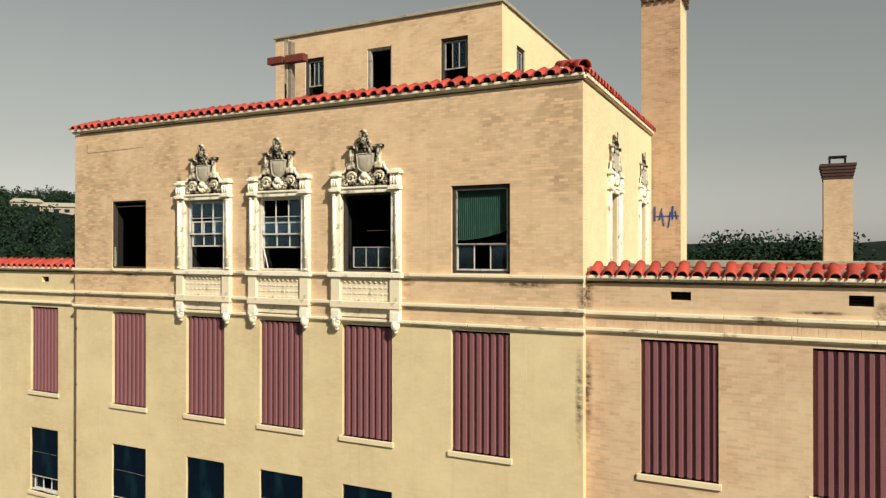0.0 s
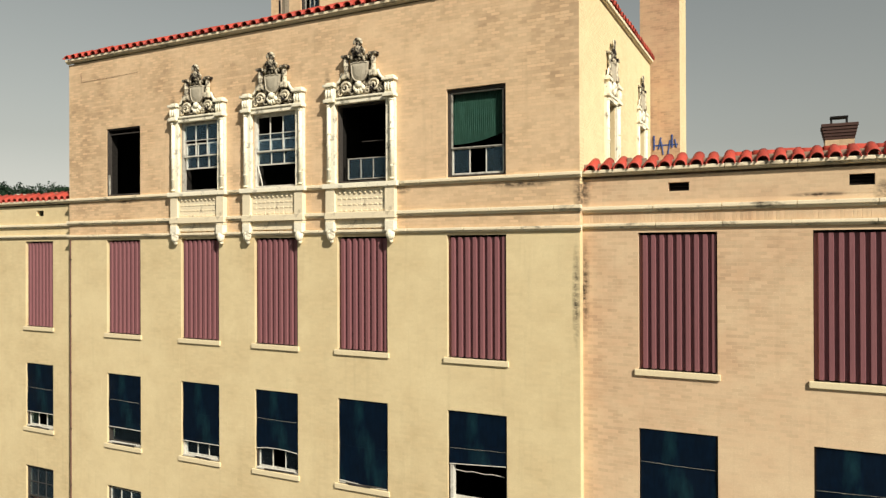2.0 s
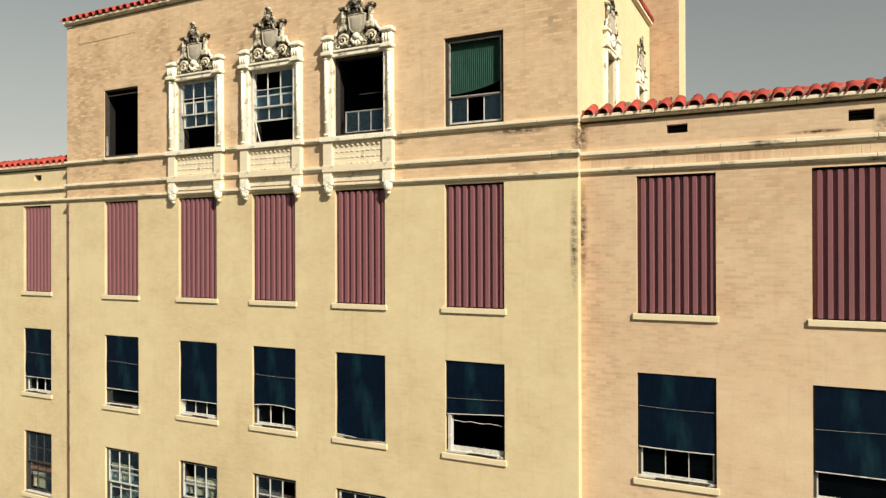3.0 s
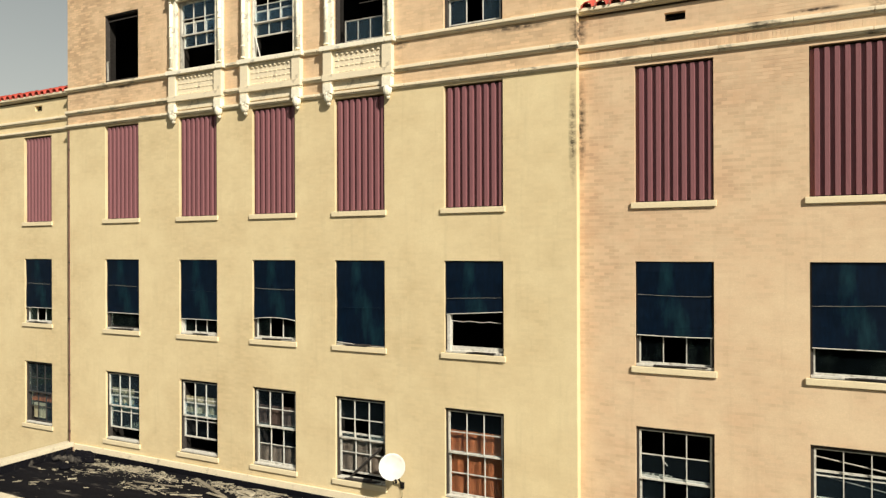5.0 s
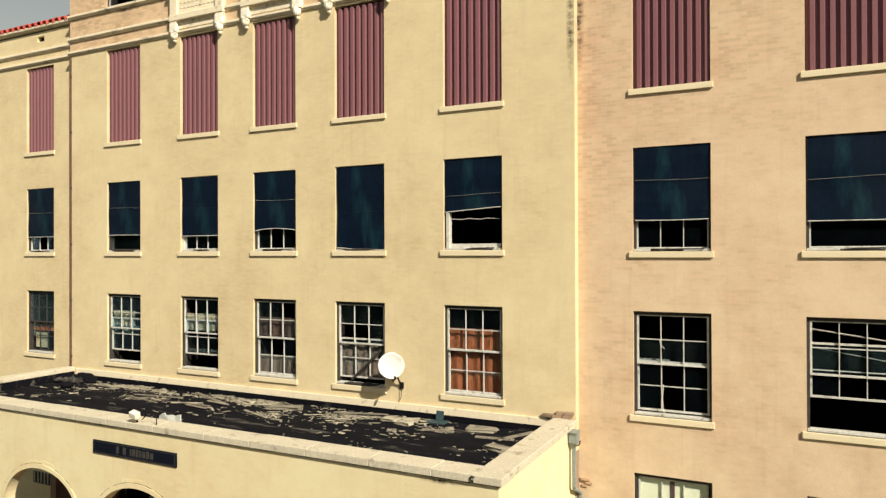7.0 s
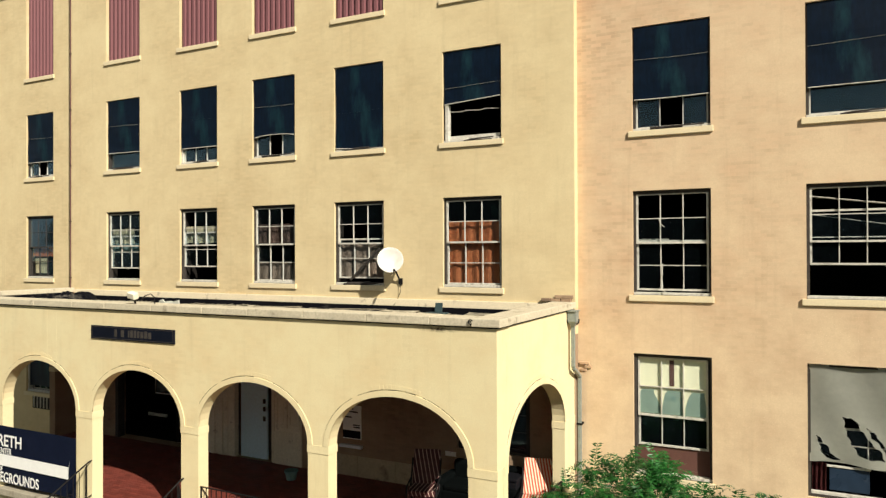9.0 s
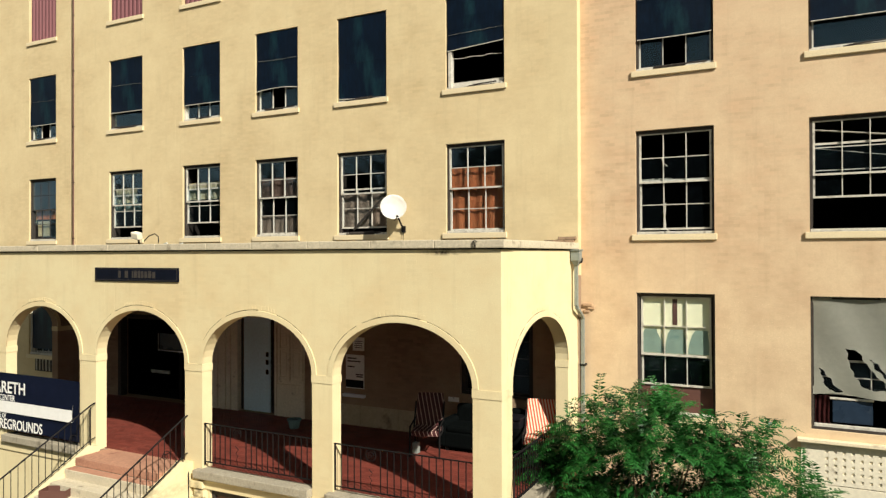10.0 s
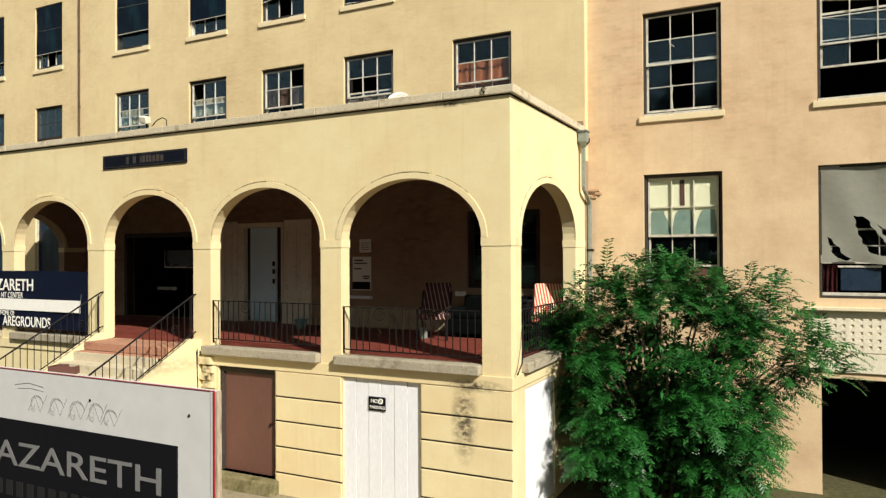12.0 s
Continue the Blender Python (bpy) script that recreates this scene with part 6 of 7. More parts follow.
    for y in (-4.6, -6.9, -9.05):
        rod(bm, (0, y, 2.60 + (y0 - y) * SLOPE), (0, y, 3.58 + (y0 - y) * SLOPE), 0.013, n=6)
    part("post", bm, IRON, t)
    bm = bmesh.new()
    scroll(bm, 0, 0, 0.10, 0, 1.5, 1, 0.008)
    for v in bm.verts:
        v.co = (v.co.y, v.co.x - 5.0, v.co.z + 2.95)
    part("scrollwork", bm, IRON, t)
    return t


stair_rail(-6.45)
stair_rail(-9.1)

t = thing("crate", "small rust-brown wooden crate on the porch stairs", "crate", (-8.55, -5.72, QFLOOR - 3 * RISER), "", "", 25)
for k in range(2):
    part("side_board", slab(-0.26, 0.26, -0.16 + 0.30 * k, -0.145 + 0.30 * k, 0.0, 0.15, 0.003), WOOD_BROWN, t)
    part("end_board", slab(-0.26 + 0.505 * k, -0.245 + 0.505 * k, -0.144, 0.139, 0.0, 0.15, 0.003), WOOD_BROWN, t)
part("bottom", slab(-0.244, 0.244, -0.144, 0.139, 0.0, 0.015), WOOD_BROWN, t)

# basement door, boards and signs
t = thing("door_basement", "brown plywood basement door in a dark frame", "door", (-5.87, PY, 0.3), "", "structure")
bm = slab(0.003, 0.07, 0.05, 0.2, 0.0, 1.967)
box(bm, 1.30, 1.367, 0.05, 0.2, 0.0, 1.967)
box(bm, 0.07, 1.30, 0.05, 0.2, 1.86, 1.967)
part("door_frame", bm, FRAME_DARK, t)
leaf = part("door_leaf", slab(0.075, 1.295, 0.10, 0.14, 0.01, 1.85, 0.004), WOOD_BROWN, t, "brown plywood leaf")
bm = bmesh.new()
ball(bm, (1.20, 0.075, 0.95), 0.03, 0.03, 0.03, 8, 6)
part("knob", bm, IRON, leaf)
solid("door_step", slab(-6.0, -4.4, PY - 0.25, PY + 0.3, 0.0, 0.30, 0.03), MOSSY, "mossy concrete step under the basement door", "step")
t = thing("board_screen", "white painted vertical boards closing the basement opening", "boarding", (-3.02, PY, 0.05))
for k in range(6):
    part("board", slab(0.25 * k + 0.002, 0.25 * k + 0.246, 0.03 + 0.006 * (k % 2), 0.06, 0.0, 2.20 + 0.004 * (k % 3), 0.004), BOARD_WHITE, t)
t = thing("board_screen", "white boards closing the basement end opening", "boarding", (QX1, -3.9, 0.1), "", "", 90)
for k in range(6):
    part("board", slab(0.25 * k + 0.002, 0.25 * k + 0.246, 0.03, 0.06, 0.0, 2.095, 0.004), BOARD_WHITE, t)
t = thing("no_parking_sign", "small black sign with white letters on the boards", "sign", (-2.51, PY + 0.018, 1.735))
part("plate", slab(0, 0.33, -0.006, 0.005, 0, 0.235, 0.004), INK_BLACK, t)
letters("NO", 0.085, INK_WHITE, t, (0.045, -0.008, 0.135))
letters("PARKING", 0.072, INK_WHITE, t, (0.022, -0.008, 0.035))
bm = bmesh.new()
tube(bm, [(0.235 + 0.04 * math.cos(a), -0.008, 0.165 + 0.04 * math.sin(a)) for a in [2 * math.pi * k / 14 for k in range(15)]], 0.008, 5)
rod(bm, (0.21, -0.008, 0.19), (0.26, -0.008, 0.14), 0.007, n=5)
part("symbol", bm, INK_WHITE, t, "white ring symbol")
t = thing("name_plaque", "long navy plaque with faint raised lettering", "plaque", (-9.07, PY, 6.165))
part("plate", slab(0, 2.41, -0.03, 0.0, 0, 0.275, 0.006), PLAQUE, t)
bm = slab(0.03, 2.38, -0.034, -0.029, 0.02, 0.03)
box(bm, 0.03, 2.38, -0.034, -0.029, 0.245, 0.255)
box(bm, 0.03, 0.04, -0.034, -0.029, 0.03, 0.245)
box(bm, 2.37, 2.38, -0.034, -0.029, 0.03, 0.245)
part("border", bm, FRAME_DARK, t)
rnd = random.Random(5)
x = 0.72
while x < 1.75:
    wd = rnd.uniform(0.04, 0.09)
    part("letter_bar", slab(x, x + wd, -0.036, -0.029, 0.07, 0.07 + rnd.uniform(0.12, 0.15)), FRAME_DARK, t)
    x += wd + rnd.choice((0.03, 0.03, 0.12))

# banner hung on the piers
t = thing("banner", "navy vinyl banner with white lettering and a peeling white strip", "banner", (-9.53, PY - 0.05, 2.73))
bm, n = bmesh.new(), 24
cols = []
for i in range(n + 1):
    f = i / n
    cols.append([bm.verts.new((-3.6 * f, 0.012 * math.sin(9 * f) - 0.008 * math.sin(6 * j), 1.28 * j / 6 + 0.015 * math.sin(3 * f))) for j in range(7)])
for a, b in zip(cols, cols[1:]):
    for j in range(6):
        bm.faces.new((a[j], a[j + 1], b[j + 1], b[j]))
bmesh.ops.solidify(bm, geom=bm.faces[:], thickness=0.004)
part("sheet", bm, NAVY, t)
strip = slab(-3.6, -0.20, -0.030, -0.024, 0.40, 0.66)
part("paper_strip", strip, INK_WHITE, t, "white paper strip")
bm = bmesh.new()
v = [bm.verts.new(p) for p in ((-0.20, -0.03, 0.42), (-0.20, -0.03, 0.64), (-0.10, -0.07, 0.82), (-0.14, -0.06, 0.60))]
bm.faces.new(v)
bmesh.ops.solidify(bm, geom=bm.faces[:], thickness=0.003)
part("peeling_corner", bm, INK_WHITE, t, "curled white corner")
letters("NAZARETH", 0.37, INK_WHITE, t, (-1.77, -0.032, 0.85), 0, 0.99, align="RIGHT", bold=0.006)
letters("NT CENTER", 0.19, INK_WHITE, t, (-2.16, -0.032, 0.675), 0, 0.80, align="RIGHT")
letters("HOME OF", 0.16, INK_WHITE, t, (-2.47, -0.032, 0.275), 0, 0.75, align="RIGHT")
letters("AREGROUNDS", 0.32, INK_WHITE, t, (-1.18, -0.032, 0.04), 0, 0.81, align="RIGHT", bold=0.004)

# porch back wall: entrance, notices, furniture
t = thing("door_entrance", "pale blue entrance door standing in a cream frame", "door", (-9.25, MY, QFLOOR), "", "structure")
bm = slab(0.0, 0.22, -0.03, 0.2, 0.0, 2.57, 0.006)
box(bm, 1.45, 1.527, -0.03, 0.2, 0.0, 2.57, 0.006)
box(bm, 0.22, 1.45, -0.03, 0.2, 2.45, 2.57, 0.006)
part("door_frame", bm, CREAM, t)
leaf = part("door_leaf", slab(0.36, 1.24, 0.06, 0.11, 0.02, 2.44, 0.006), DOOR_BLUE, t, "pale blue leaf")
for z in (1.0, 1.25, 1.45):
    part("latch", slab(1.12, 1.19, 0.03, 0.06, z, z + 0.12, 0.008), IRON, leaf)
part("side_light", slab(0.22, 0.35, 0.12, 0.15, 0.02, 2.44), FRAME_DARK, t)
part("side_light", slab(1.25, 1.45, 0.12, 0.15, 0.02, 2.44), FRAME_DARK, t)
t = thing("door_surround", "cream panelled joinery beside the entrance door", "panelling", (-7.70, MY, QFLOOR), "", "structure")
part("board", slab(0, 0.85, -0.03, -0.003, 0, 2.62, 0.005), CREAM, t)
for x in (0.06, 0.46):
    bm = slab(x, x + 0.36, -0.045, -0.03, 0.92, 2.42, 0.003)
    for p in ((x, x + 0.06, 0.92, 2.42), (x + 0.30, x + 0.36, 0.92, 2.42), (x + 0.06, x + 0.30, 2.34, 2.42), (x + 0.06, x + 0.30, 1.66, 1.73), (x + 0.06, x + 0.30, 0.92, 1.01)):
        box(bm, p[0], p[1], -0.066, -0.0455, p[2], p[3], 0.004)
    box(bm, x + 0.11, x + 0.25, -0.056, -0.0455, 1.05, 1.62, 0.006)
    box(bm, x + 0.11, x + 0.25, -0.056, -0.0455, 1.77, 2.30, 0.006)
    part("shutter", bm, CREAM, t)
part("dado", slab(0, 0.85, -0.05, -0.03, 0.0, 0.82, 0.008), CREAM, t)
t = thing("door_surround", "cream panelled joinery beside the entrance door", "panelling", (-10.2, MY, QFLOOR), "", "structure")
part("board", slab(0, 0.93, -0.03, -0.003, 0, 2.62, 0.005), CREAM, t)
for k in range(3):
    part("pilaster", slab(0.08 + 0.28 * k, 0.22 + 0.28 * k, -0.06, -0.03, 0.0, 2.60, 0.01), CREAM, t)
t = thing("notice_board", "white paper notices pasted on the brick wall", "notice", (-5.62, MY, 3.40))
part("sheet", slab(0, 0.52, -0.016, -0.004, 0.10, 0.90), INK_WHITE, t, "large white sheet")
part("sheet", slab(0.20, 0.52, -0.016, -0.004, 1.0, 1.32), INK_WHITE, t, "small white sheet")
part("shelf", slab(-0.05, 0.56, -0.10, -0.004, -0.10, -0.03, 0.006), BOARD_WHITE, t, "white ledge")
part("plate", slab(0, 0.5, -0.02, -0.016, 0.12, 0.30), INK_BLACK, t)
for z, a, b in ((0.80, 0.05, 0.30), (0.73, 0.05, 0.42), (0.60, 0.05, 0.25), (0.42, 0.28, 0.48), (0.37, 0.30, 0.48)):
    part("text_bar", slab(a, b, -0.019, -0.016, z, z + 0.028), INK_BLACK, t)
for z in (1.22, 1.17, 1.12, 1.07):
    part("text_bar", slab(0.25, 0.47, -0.019, -0.016, z, z + 0.012), INK_BLACK, t)


def lounge_chair(label):
    t = thing("lounge_chair", label, "chair", (0, 0, 0), "porch chairs")
    frame_mat = IRON
    for s in (-0.30, 0.30):
        bm = bmesh.new()
        tube(bm, [(s, -0.42, 0.0), (s, -0.40, 0.42), (s, 0.10, 0.40), (s, 0.46, 0.95)], 0.018, 6)
        part("side_frame", bm, frame_mat, t)
        bm = bmesh.new()
        rod(bm, (s, 0.22, 0.42), (s, 0.36, 0.0), 0.016, n=6)
        part("leg", bm, frame_mat, t)
        bm = bmesh.new()
        tube(bm, [(s, -0.38, 0.42), (s, -0.36, 0.60), (s, 0.24, 0.62)], 0.018, 6)
        part("armrest", bm, frame_mat, t)
    part("seat_cushion", slab(-0.28, 0.28, -0.38, 0.16, 0.41, 0.52, 0.03), STRIPE, t, "red and white striped cushion")
    bm = slab(-0.28, 0.28, -0.05, 0.05, 0.0, 0.72, 0.03)
    bmesh.ops.transform(bm, matrix=pose(0, 0.22, 0.48, -30, 0, 0), verts=bm.verts[:])
    part("back_cushion", bm, STRIPE, t, "red and white striped back cushion")
    return t


c1 = lounge_chair("red and white striped lounge chair on the porch")
c1.matrix_basis = pose(-2.75, -1.6, QFLOOR, 0, 0, 20)
copy_thing(c1, pose(-0.46, -1.22, QFLOOR, 0, 0, 15))
# this chair's cushions carry the pier's shade in their colour
for ob in c1.children:
    if ob.name.startswith(("seat_cushion", "back_cushion")):
        ob.data = ob.data.copy()
        ob.data.materials[0] = STRIPE_SHADED
        ob["label"] = "cushion with thin pale stripes, shade in its colour"
c1["label"] = "lounge chair with thin pale stripes and painted shade on the porch"
t = thing("sofa", "black upholstered sofa against the porch wall", "sofa", (-1.75, -0.95, QFLOOR))
part("base", slab(-0.75, 0.75, -0.40, 0.40, 0.08, 0.40, 0.04), SOFA_GREEN, t)
part("backrest", slab(-0.75, 0.75, 0.22, 0.45, 0.38, 0.85, 0.06), SOFA_GREEN, t)
for s in (-1, 1):
    part("armrest", slab(s * 0.80 - 0.10, s * 0.80 + 0.10, -0.40, 0.42, 0.08, 0.60, 0.05), SOFA_GREEN, t)
    part("cushion", slab(s * 0.36 - 0.34, s * 0.36 + 0.34, -0.40, 0.22, 0.40, 0.52, 0.04), SOFA_GREEN, t)
    part("foot", slab(s * 0.7 - 0.04, s * 0.7 + 0.04, -0.35, -0.27, 0.0, 0.09), IRON, t)
t = thing("lantern", "small pale metal lantern on the porch floor", "lantern", (-2.93, -1.75, QFLOOR))
part("body", slab(-0.06, 0.06, -0.06, 0.06, 0.0, 0.22, 0.01), ZINC, t)
bm = bmesh.new()
tube(bm, [(-0.05, 0, 0.22), (-0.03, 0, 0.32), (0.03, 0, 0.32), (0.05, 0, 0.22)], 0.008, 5)
part("handle", bm, IRON, t)
t = thing("plant_pot", "small teal green pot on the porch floor", "pot", (-6.5, -1.2, QFLOOR))
bm = bmesh.new()
rod(bm, (0, 0, 0), (0, 0, 0.20), 0.11, 0.15, 14)
part("body", bm, CURTAIN_TEAL, t)
bm = bmesh.new()
rod(bm, (0, 0, 0.18), (0, 0, 0.22), 0.165, 0.165, 14)
part("rim", bm, CURTAIN_TEAL, t)
t = thing("door_hall", "dark open entrance hall doorway", "door", (-13.6, MY, QFLOOR), "", "structure")
bm = slab(0.003, 0.12, -0.02, 0.2, 0, 2.375)
box(bm, 2.88, 2.997, -0.02, 0.2, 0, 2.375)
box(bm, 0.12, 2.88, -0.02, 0.2, 2.25, 2.375)
part("door_frame", bm, FRAME_DARK, t)
part("transom_glass", slab(1.64, 2.86, 0.04, 0.05, 1.44, 1.88), PANE_BLUE, t, "dusty dark transom pane")
part("transom_bar", slab(1.62, 2.88, 0.0, 0.03, 1.39, 1.42, 0.004), BOARD_WHITE, t, "thin pale rail")
part("transom_bar", slab(1.61, 1.625, 0.0, 0.03, 1.42, 1.88), FRAME_GREY, t)
part("push_bar", slab(1.40, 2.14, -0.06, -0.02, 0.77, 0.86, 0.008), ZINC, t, "grey metal push bar")
t = thing("porch_window", "dark porch window in a worn frame", "window", (-2.6, MY, 3.6), "", "structure")
bm = bmesh.new()
for p in ((0, 1.7, 1.62, 1.70), (0, 0.08, 0, 1.62), (1.62, 1.7, 0, 1.62), (0.08, 1.62, 0, 0.07)):
    box(bm, p[0] + 0.002, p[1] - 0.002, 0.08, 0.2, p[2] + 0.002, p[3] - 0.002)
part("window_frame", bm, FRAME_DARK, t)
sash(t, "sash", 0.09, 1.61, 0.08, 1.61, 0.12, 3, 4, FRAME_DARK, GLASS)

# panels paler than the brick along the foot of the back wall
t = thing("porch_dado", "worn buff panels along the foot of the porch wall", "dado", (-6.25, MY, QFLOOR), "", "structure")
x = 0.0
for k in range(5):
    part("panel", slab(x, x + 1.04, -0.022, -0.004, 0.0, 0.49, 0.004), BUFF_PANEL, t)
    x += 1.05
t = thing("wall_notice", "small white card on the porch wall", "notice", (-2.88, MY, 3.42))
part("card", slab(0, 0.26, -0.02, -0.005, 0, 0.10), INK_WHITE, t)
part("pin", slab(0.12, 0.14, -0.024, -0.02, 0.08, 0.095), IRON, t)
t = thing("storage_box", "black box on the porch beside the chair", "box", (-1.05, -1.05, QFLOOR))
part("body", slab(-0.18, 0.18, -0.2, 0.2, 0.0, 0.74, 0.02), INK_BLACK, t)
part("lid", slab(-0.20, 0.20, -0.22, 0.22, 0.745, 0.80, 0.02), INK_BLACK, t)


# rainwater head and pipe at the porch corner
t = thing("downpipe", "grey-green metal rainwater head and downpipe", "downpipe", (0.0, 0.0, 0.0))
bm = bmesh.new()
rings = []
for z, e in ((6.78, 0.125), (6.755, 0.125), (6.75, 0.10), (6.56, 0.10), (6.46, 0.045)):
    rings.append([bm.verts.new((0.165 + e * u, -0.77 + 1.15 * e * v, z)) for u, v in ((-0.8, -1), (0.8, -1), (0.8, 1), (-0.8, 1))])
for p, q in zip(rings, rings[1:]):
    for k in range(4):
        bm.faces.new((p[k], q[k], q[(k + 1) % 4], p[(k + 1) % 4]))
bm.faces.new(rings[0])
bm.faces.new(rings[-1][::-1])
part("hopper", bm, ZINC, t, "tapered rainwater head with a lip")
bm = bmesh.new()
tube(bm, [(0.24, -0.80, 6.50), (0.29, -0.82, 6.54), (0.30, -0.82, 6.61)], 0.014, 6)
part("hook", bm, IRON, t, "bent iron hook")
part("pipe", slab(0.125, 0.195, -0.80, -0.73, 5.66, 6.47, 0.006), ZINC, t)
bm = bmesh.new()
tube(bm, [(0.16, -0.765, 5.70), (0.16, -0.74, 5.62), (0.15, -0.40, 5.47), (0.14, -0.24, 5.38)], 0.042, 8)
part("offset", bm, ZINC, t)
part("pipe", slab(0.105, 0.175, -0.275, -0.205, 0.2, 5.40, 0.006), ZINC, t)
for z in (1.2, 2.9, 4.4):
    part("strap", slab(0.085, 0.195, -0.285, -0.12, z, z + 0.04), IRON, t)
t = thing("broken_bricks", "broken brick ends jutting from the wing wall by the pipe", "bricks", (0.22, WY, 5.52))
for k, (x, z, w_) in enumerate(((-0.10, 0.10, 0.20), (0.0, 0.03, 0.14), (-0.08, -0.04, 0.12))):
    part("brick", slab(x, x + w_, -0.05 + 0.012 * k, 0.0, z, z + 0.055, 0.008), BRICK_CHIM, t)
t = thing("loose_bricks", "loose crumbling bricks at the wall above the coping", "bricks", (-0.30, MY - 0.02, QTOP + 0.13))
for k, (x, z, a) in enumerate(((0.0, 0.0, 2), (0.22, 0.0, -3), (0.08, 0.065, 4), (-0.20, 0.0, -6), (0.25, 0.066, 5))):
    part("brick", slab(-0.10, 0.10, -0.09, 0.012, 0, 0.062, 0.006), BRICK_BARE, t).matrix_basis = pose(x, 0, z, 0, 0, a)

# satellite dish
t = thing("satellite_dish", "white satellite dish on a wall bracket", "satellite dish", (-4.13, -0.62, 7.74))
bm, rows = bmesh.new(), []
for j in range(7):
    f = j / 6
    rows.append([bm.verts.new((0.30 * f * math.cos(a), -0.10 * f * f, 0.30 * f * math.sin(a))) for a in [2 * math.pi * k / 28 for k in range(28)]] if j else [bm.verts.new((0, 0, 0))])
for k in range(28):
    bm.faces.new((rows[0][0], rows[1][k], rows[1][(k + 1) % 28]))
for a, b in zip(rows[1:], rows[2:]):
    for k in range(28):
        bm.faces.new((a[k], b[k], b[(k + 1) % 28], a[(k + 1) % 28]))
bmesh.ops.solidify(bm, geom=bm.faces[:], thickness=0.008)
bmesh.ops.transform(bm, matrix=pose(0, 0, 0, -18, 0, 32), verts=bm.verts[:])
part("reflector", bm, DISH_WHITE, t, "white reflector", True)
bm = bmesh.new()
tube(bm, [(0.0, 0.03, -0.02), (0.05, 0.09, -0.15), (0.10, 0.18, -0.36), (0.12, 0.25, -0.46)], 0.020, 6)
box(bm, 0.07, 0.17, 0.24, 0.275, -0.54, -0.40, 0.005)
part("bracket", bm, IRON, t)
bm = bmesh.new()
tube(bm, [(0.06, -0.06, -0.28), (0.16, -0.20, -0.30), (0.27, -0.30, -0.22)], 0.010, 6)
rod(bm, (0.24, -0.25, -0.19), (0.31, -0.33, -0.21), 0.026, 0.022, 10)
part("feed_arm", bm, IRON, t)
bm = bmesh.new()
tube(bm, [(0.12, 0.24, -0.50), (0.14, 0.22, -0.70), (0.04, 0.25, -0.88), (-0.06, 0.22, -1.05)], 0.006, 5)
part("cable", bm, IRON, t)

# litter on the porch roof
rnd = random.Random(77)
RZ = 6.58
verts, faces = [], []
for k in range(11500):
    if k < 9000:
        x, y = rnd.uniform(-15.0, -2.4), MY - 0.12 - abs(rnd.gauss(0.35, 0.5))
    else:
        x, y = rnd.uniform(-15.0, -0.5), rnd.uniform(PY + 0.4, MY - 0.2)
    field = noise.noise(Vector((x * 0.7, y * 2.0, 4.0))) + 0.5 * noise.noise(Vector((x * 2.6, y * 5.0, 9.0)))
    if not PY + 0.6 < y < MY - 0.12 or rnd.random() > max(0.03, (-0.05 if k >= 9000 else 0.12) + 1.1 * field):
        continue
    big = rnd.choice((0.35, 0.4, 0.5, 0.5, 0.7, 0.9, 1.7))
    lx, ly, h = 0.05 * big * rnd.uniform(0.6, 2.0), 0.013 * big * rnd.uniform(0.5, 1.6), rnd.uniform(0.003, 0.014)
    m = pose(x, y, RZ + 0.004, rnd.uniform(-7, 7), rnd.uniform(-7, 7), rnd.gauss(0, 30))
    n = len(verts)
    for z in (0.0, h):
        for u, v in ((-1, -1), (1, -1), (1, 1), (-1, 1)):
            verts.append(tuple(m @ Vector((u * lx * rnd.uniform(0.6, 1.1), v * ly * rnd.uniform(0.5, 1.2), z))))
    faces += [(n + 4, n + 5, n + 6, n + 7), (n, n + 1, n + 5, n + 4), (n + 1, n + 2, n + 6, n + 5), (n + 2, n + 3, n + 7, n + 6), (n + 3, n, n + 4, n + 7)]
solid("roof_litter", from_lists(verts, faces, DEBRIS), DEBRIS, "scattered pale plaster chips and shingles on the tar roof", "debris", "stuff")
for k in range(11):
    x, y, l = rnd.uniform(-12.5, -4.5), MY - rnd.uniform(0.4, 1.7), rnd.uniform(0.5, 1.5)
    t = solid("plank", slab(-l / 2, l / 2, -0.025 - 0.01 * (k % 3), 0.02, 0.0, 0.022, 0.004), TIMBER if k % 2 else DEBRIS, "weathered grey plank lying on the tar roof", "plank", "", "roof planks")
    t.matrix_basis = pose(x, y, RZ + 0.006 + 0.022 * (k % 3), 0, 0, rnd.choice((-1, 1)) * rnd.uniform(0, 22))
for x, y, l, a in ((-0.98, -1.0, 1.0, 63), (-1.3, -1.35, 0.8, 8), (-2.6, -1.3, 0.7, 5), (-9.33, -0.94, 1.9, -23), (-4.73, -3.29, 0.35, 50)):
    t = solid("plank", slab(-l / 2, l / 2, -0.05, 0.05, 0, 0.03, 0.005), TIMBER, "weathered grey plank lying on the tar roof", "plank", "", "roof planks")
    t.matrix_basis = pose(x, y, RZ + 0.006, 0, 0, a)
for x, y, sx, sy, a in ((-1.78, -0.85, 0.6, 0.3, 10), (-3.75, -0.85, 0.8, 0.22, 8), (-3.55, -1.05, 0.4, 0.2, -12), (-6.9, -0.95, 0.8, 0.25, 6), (-8.2, -0.85, 0.5, 0.2, -6), (-0.95, -2.0, 0.5, 0.3, -20)):
    bm = slab(-sx / 2, sx / 2, -sy / 2, sy / 2, 0, 0.045, 0.012)
    for v in bm.verts:
        v.co += Vector((rnd.uniform(-0.05, 0.05), rnd.uniform(-0.04, 0.04), rnd.uniform(-0.02, 0.03) * (v.co.z > 0.02)))
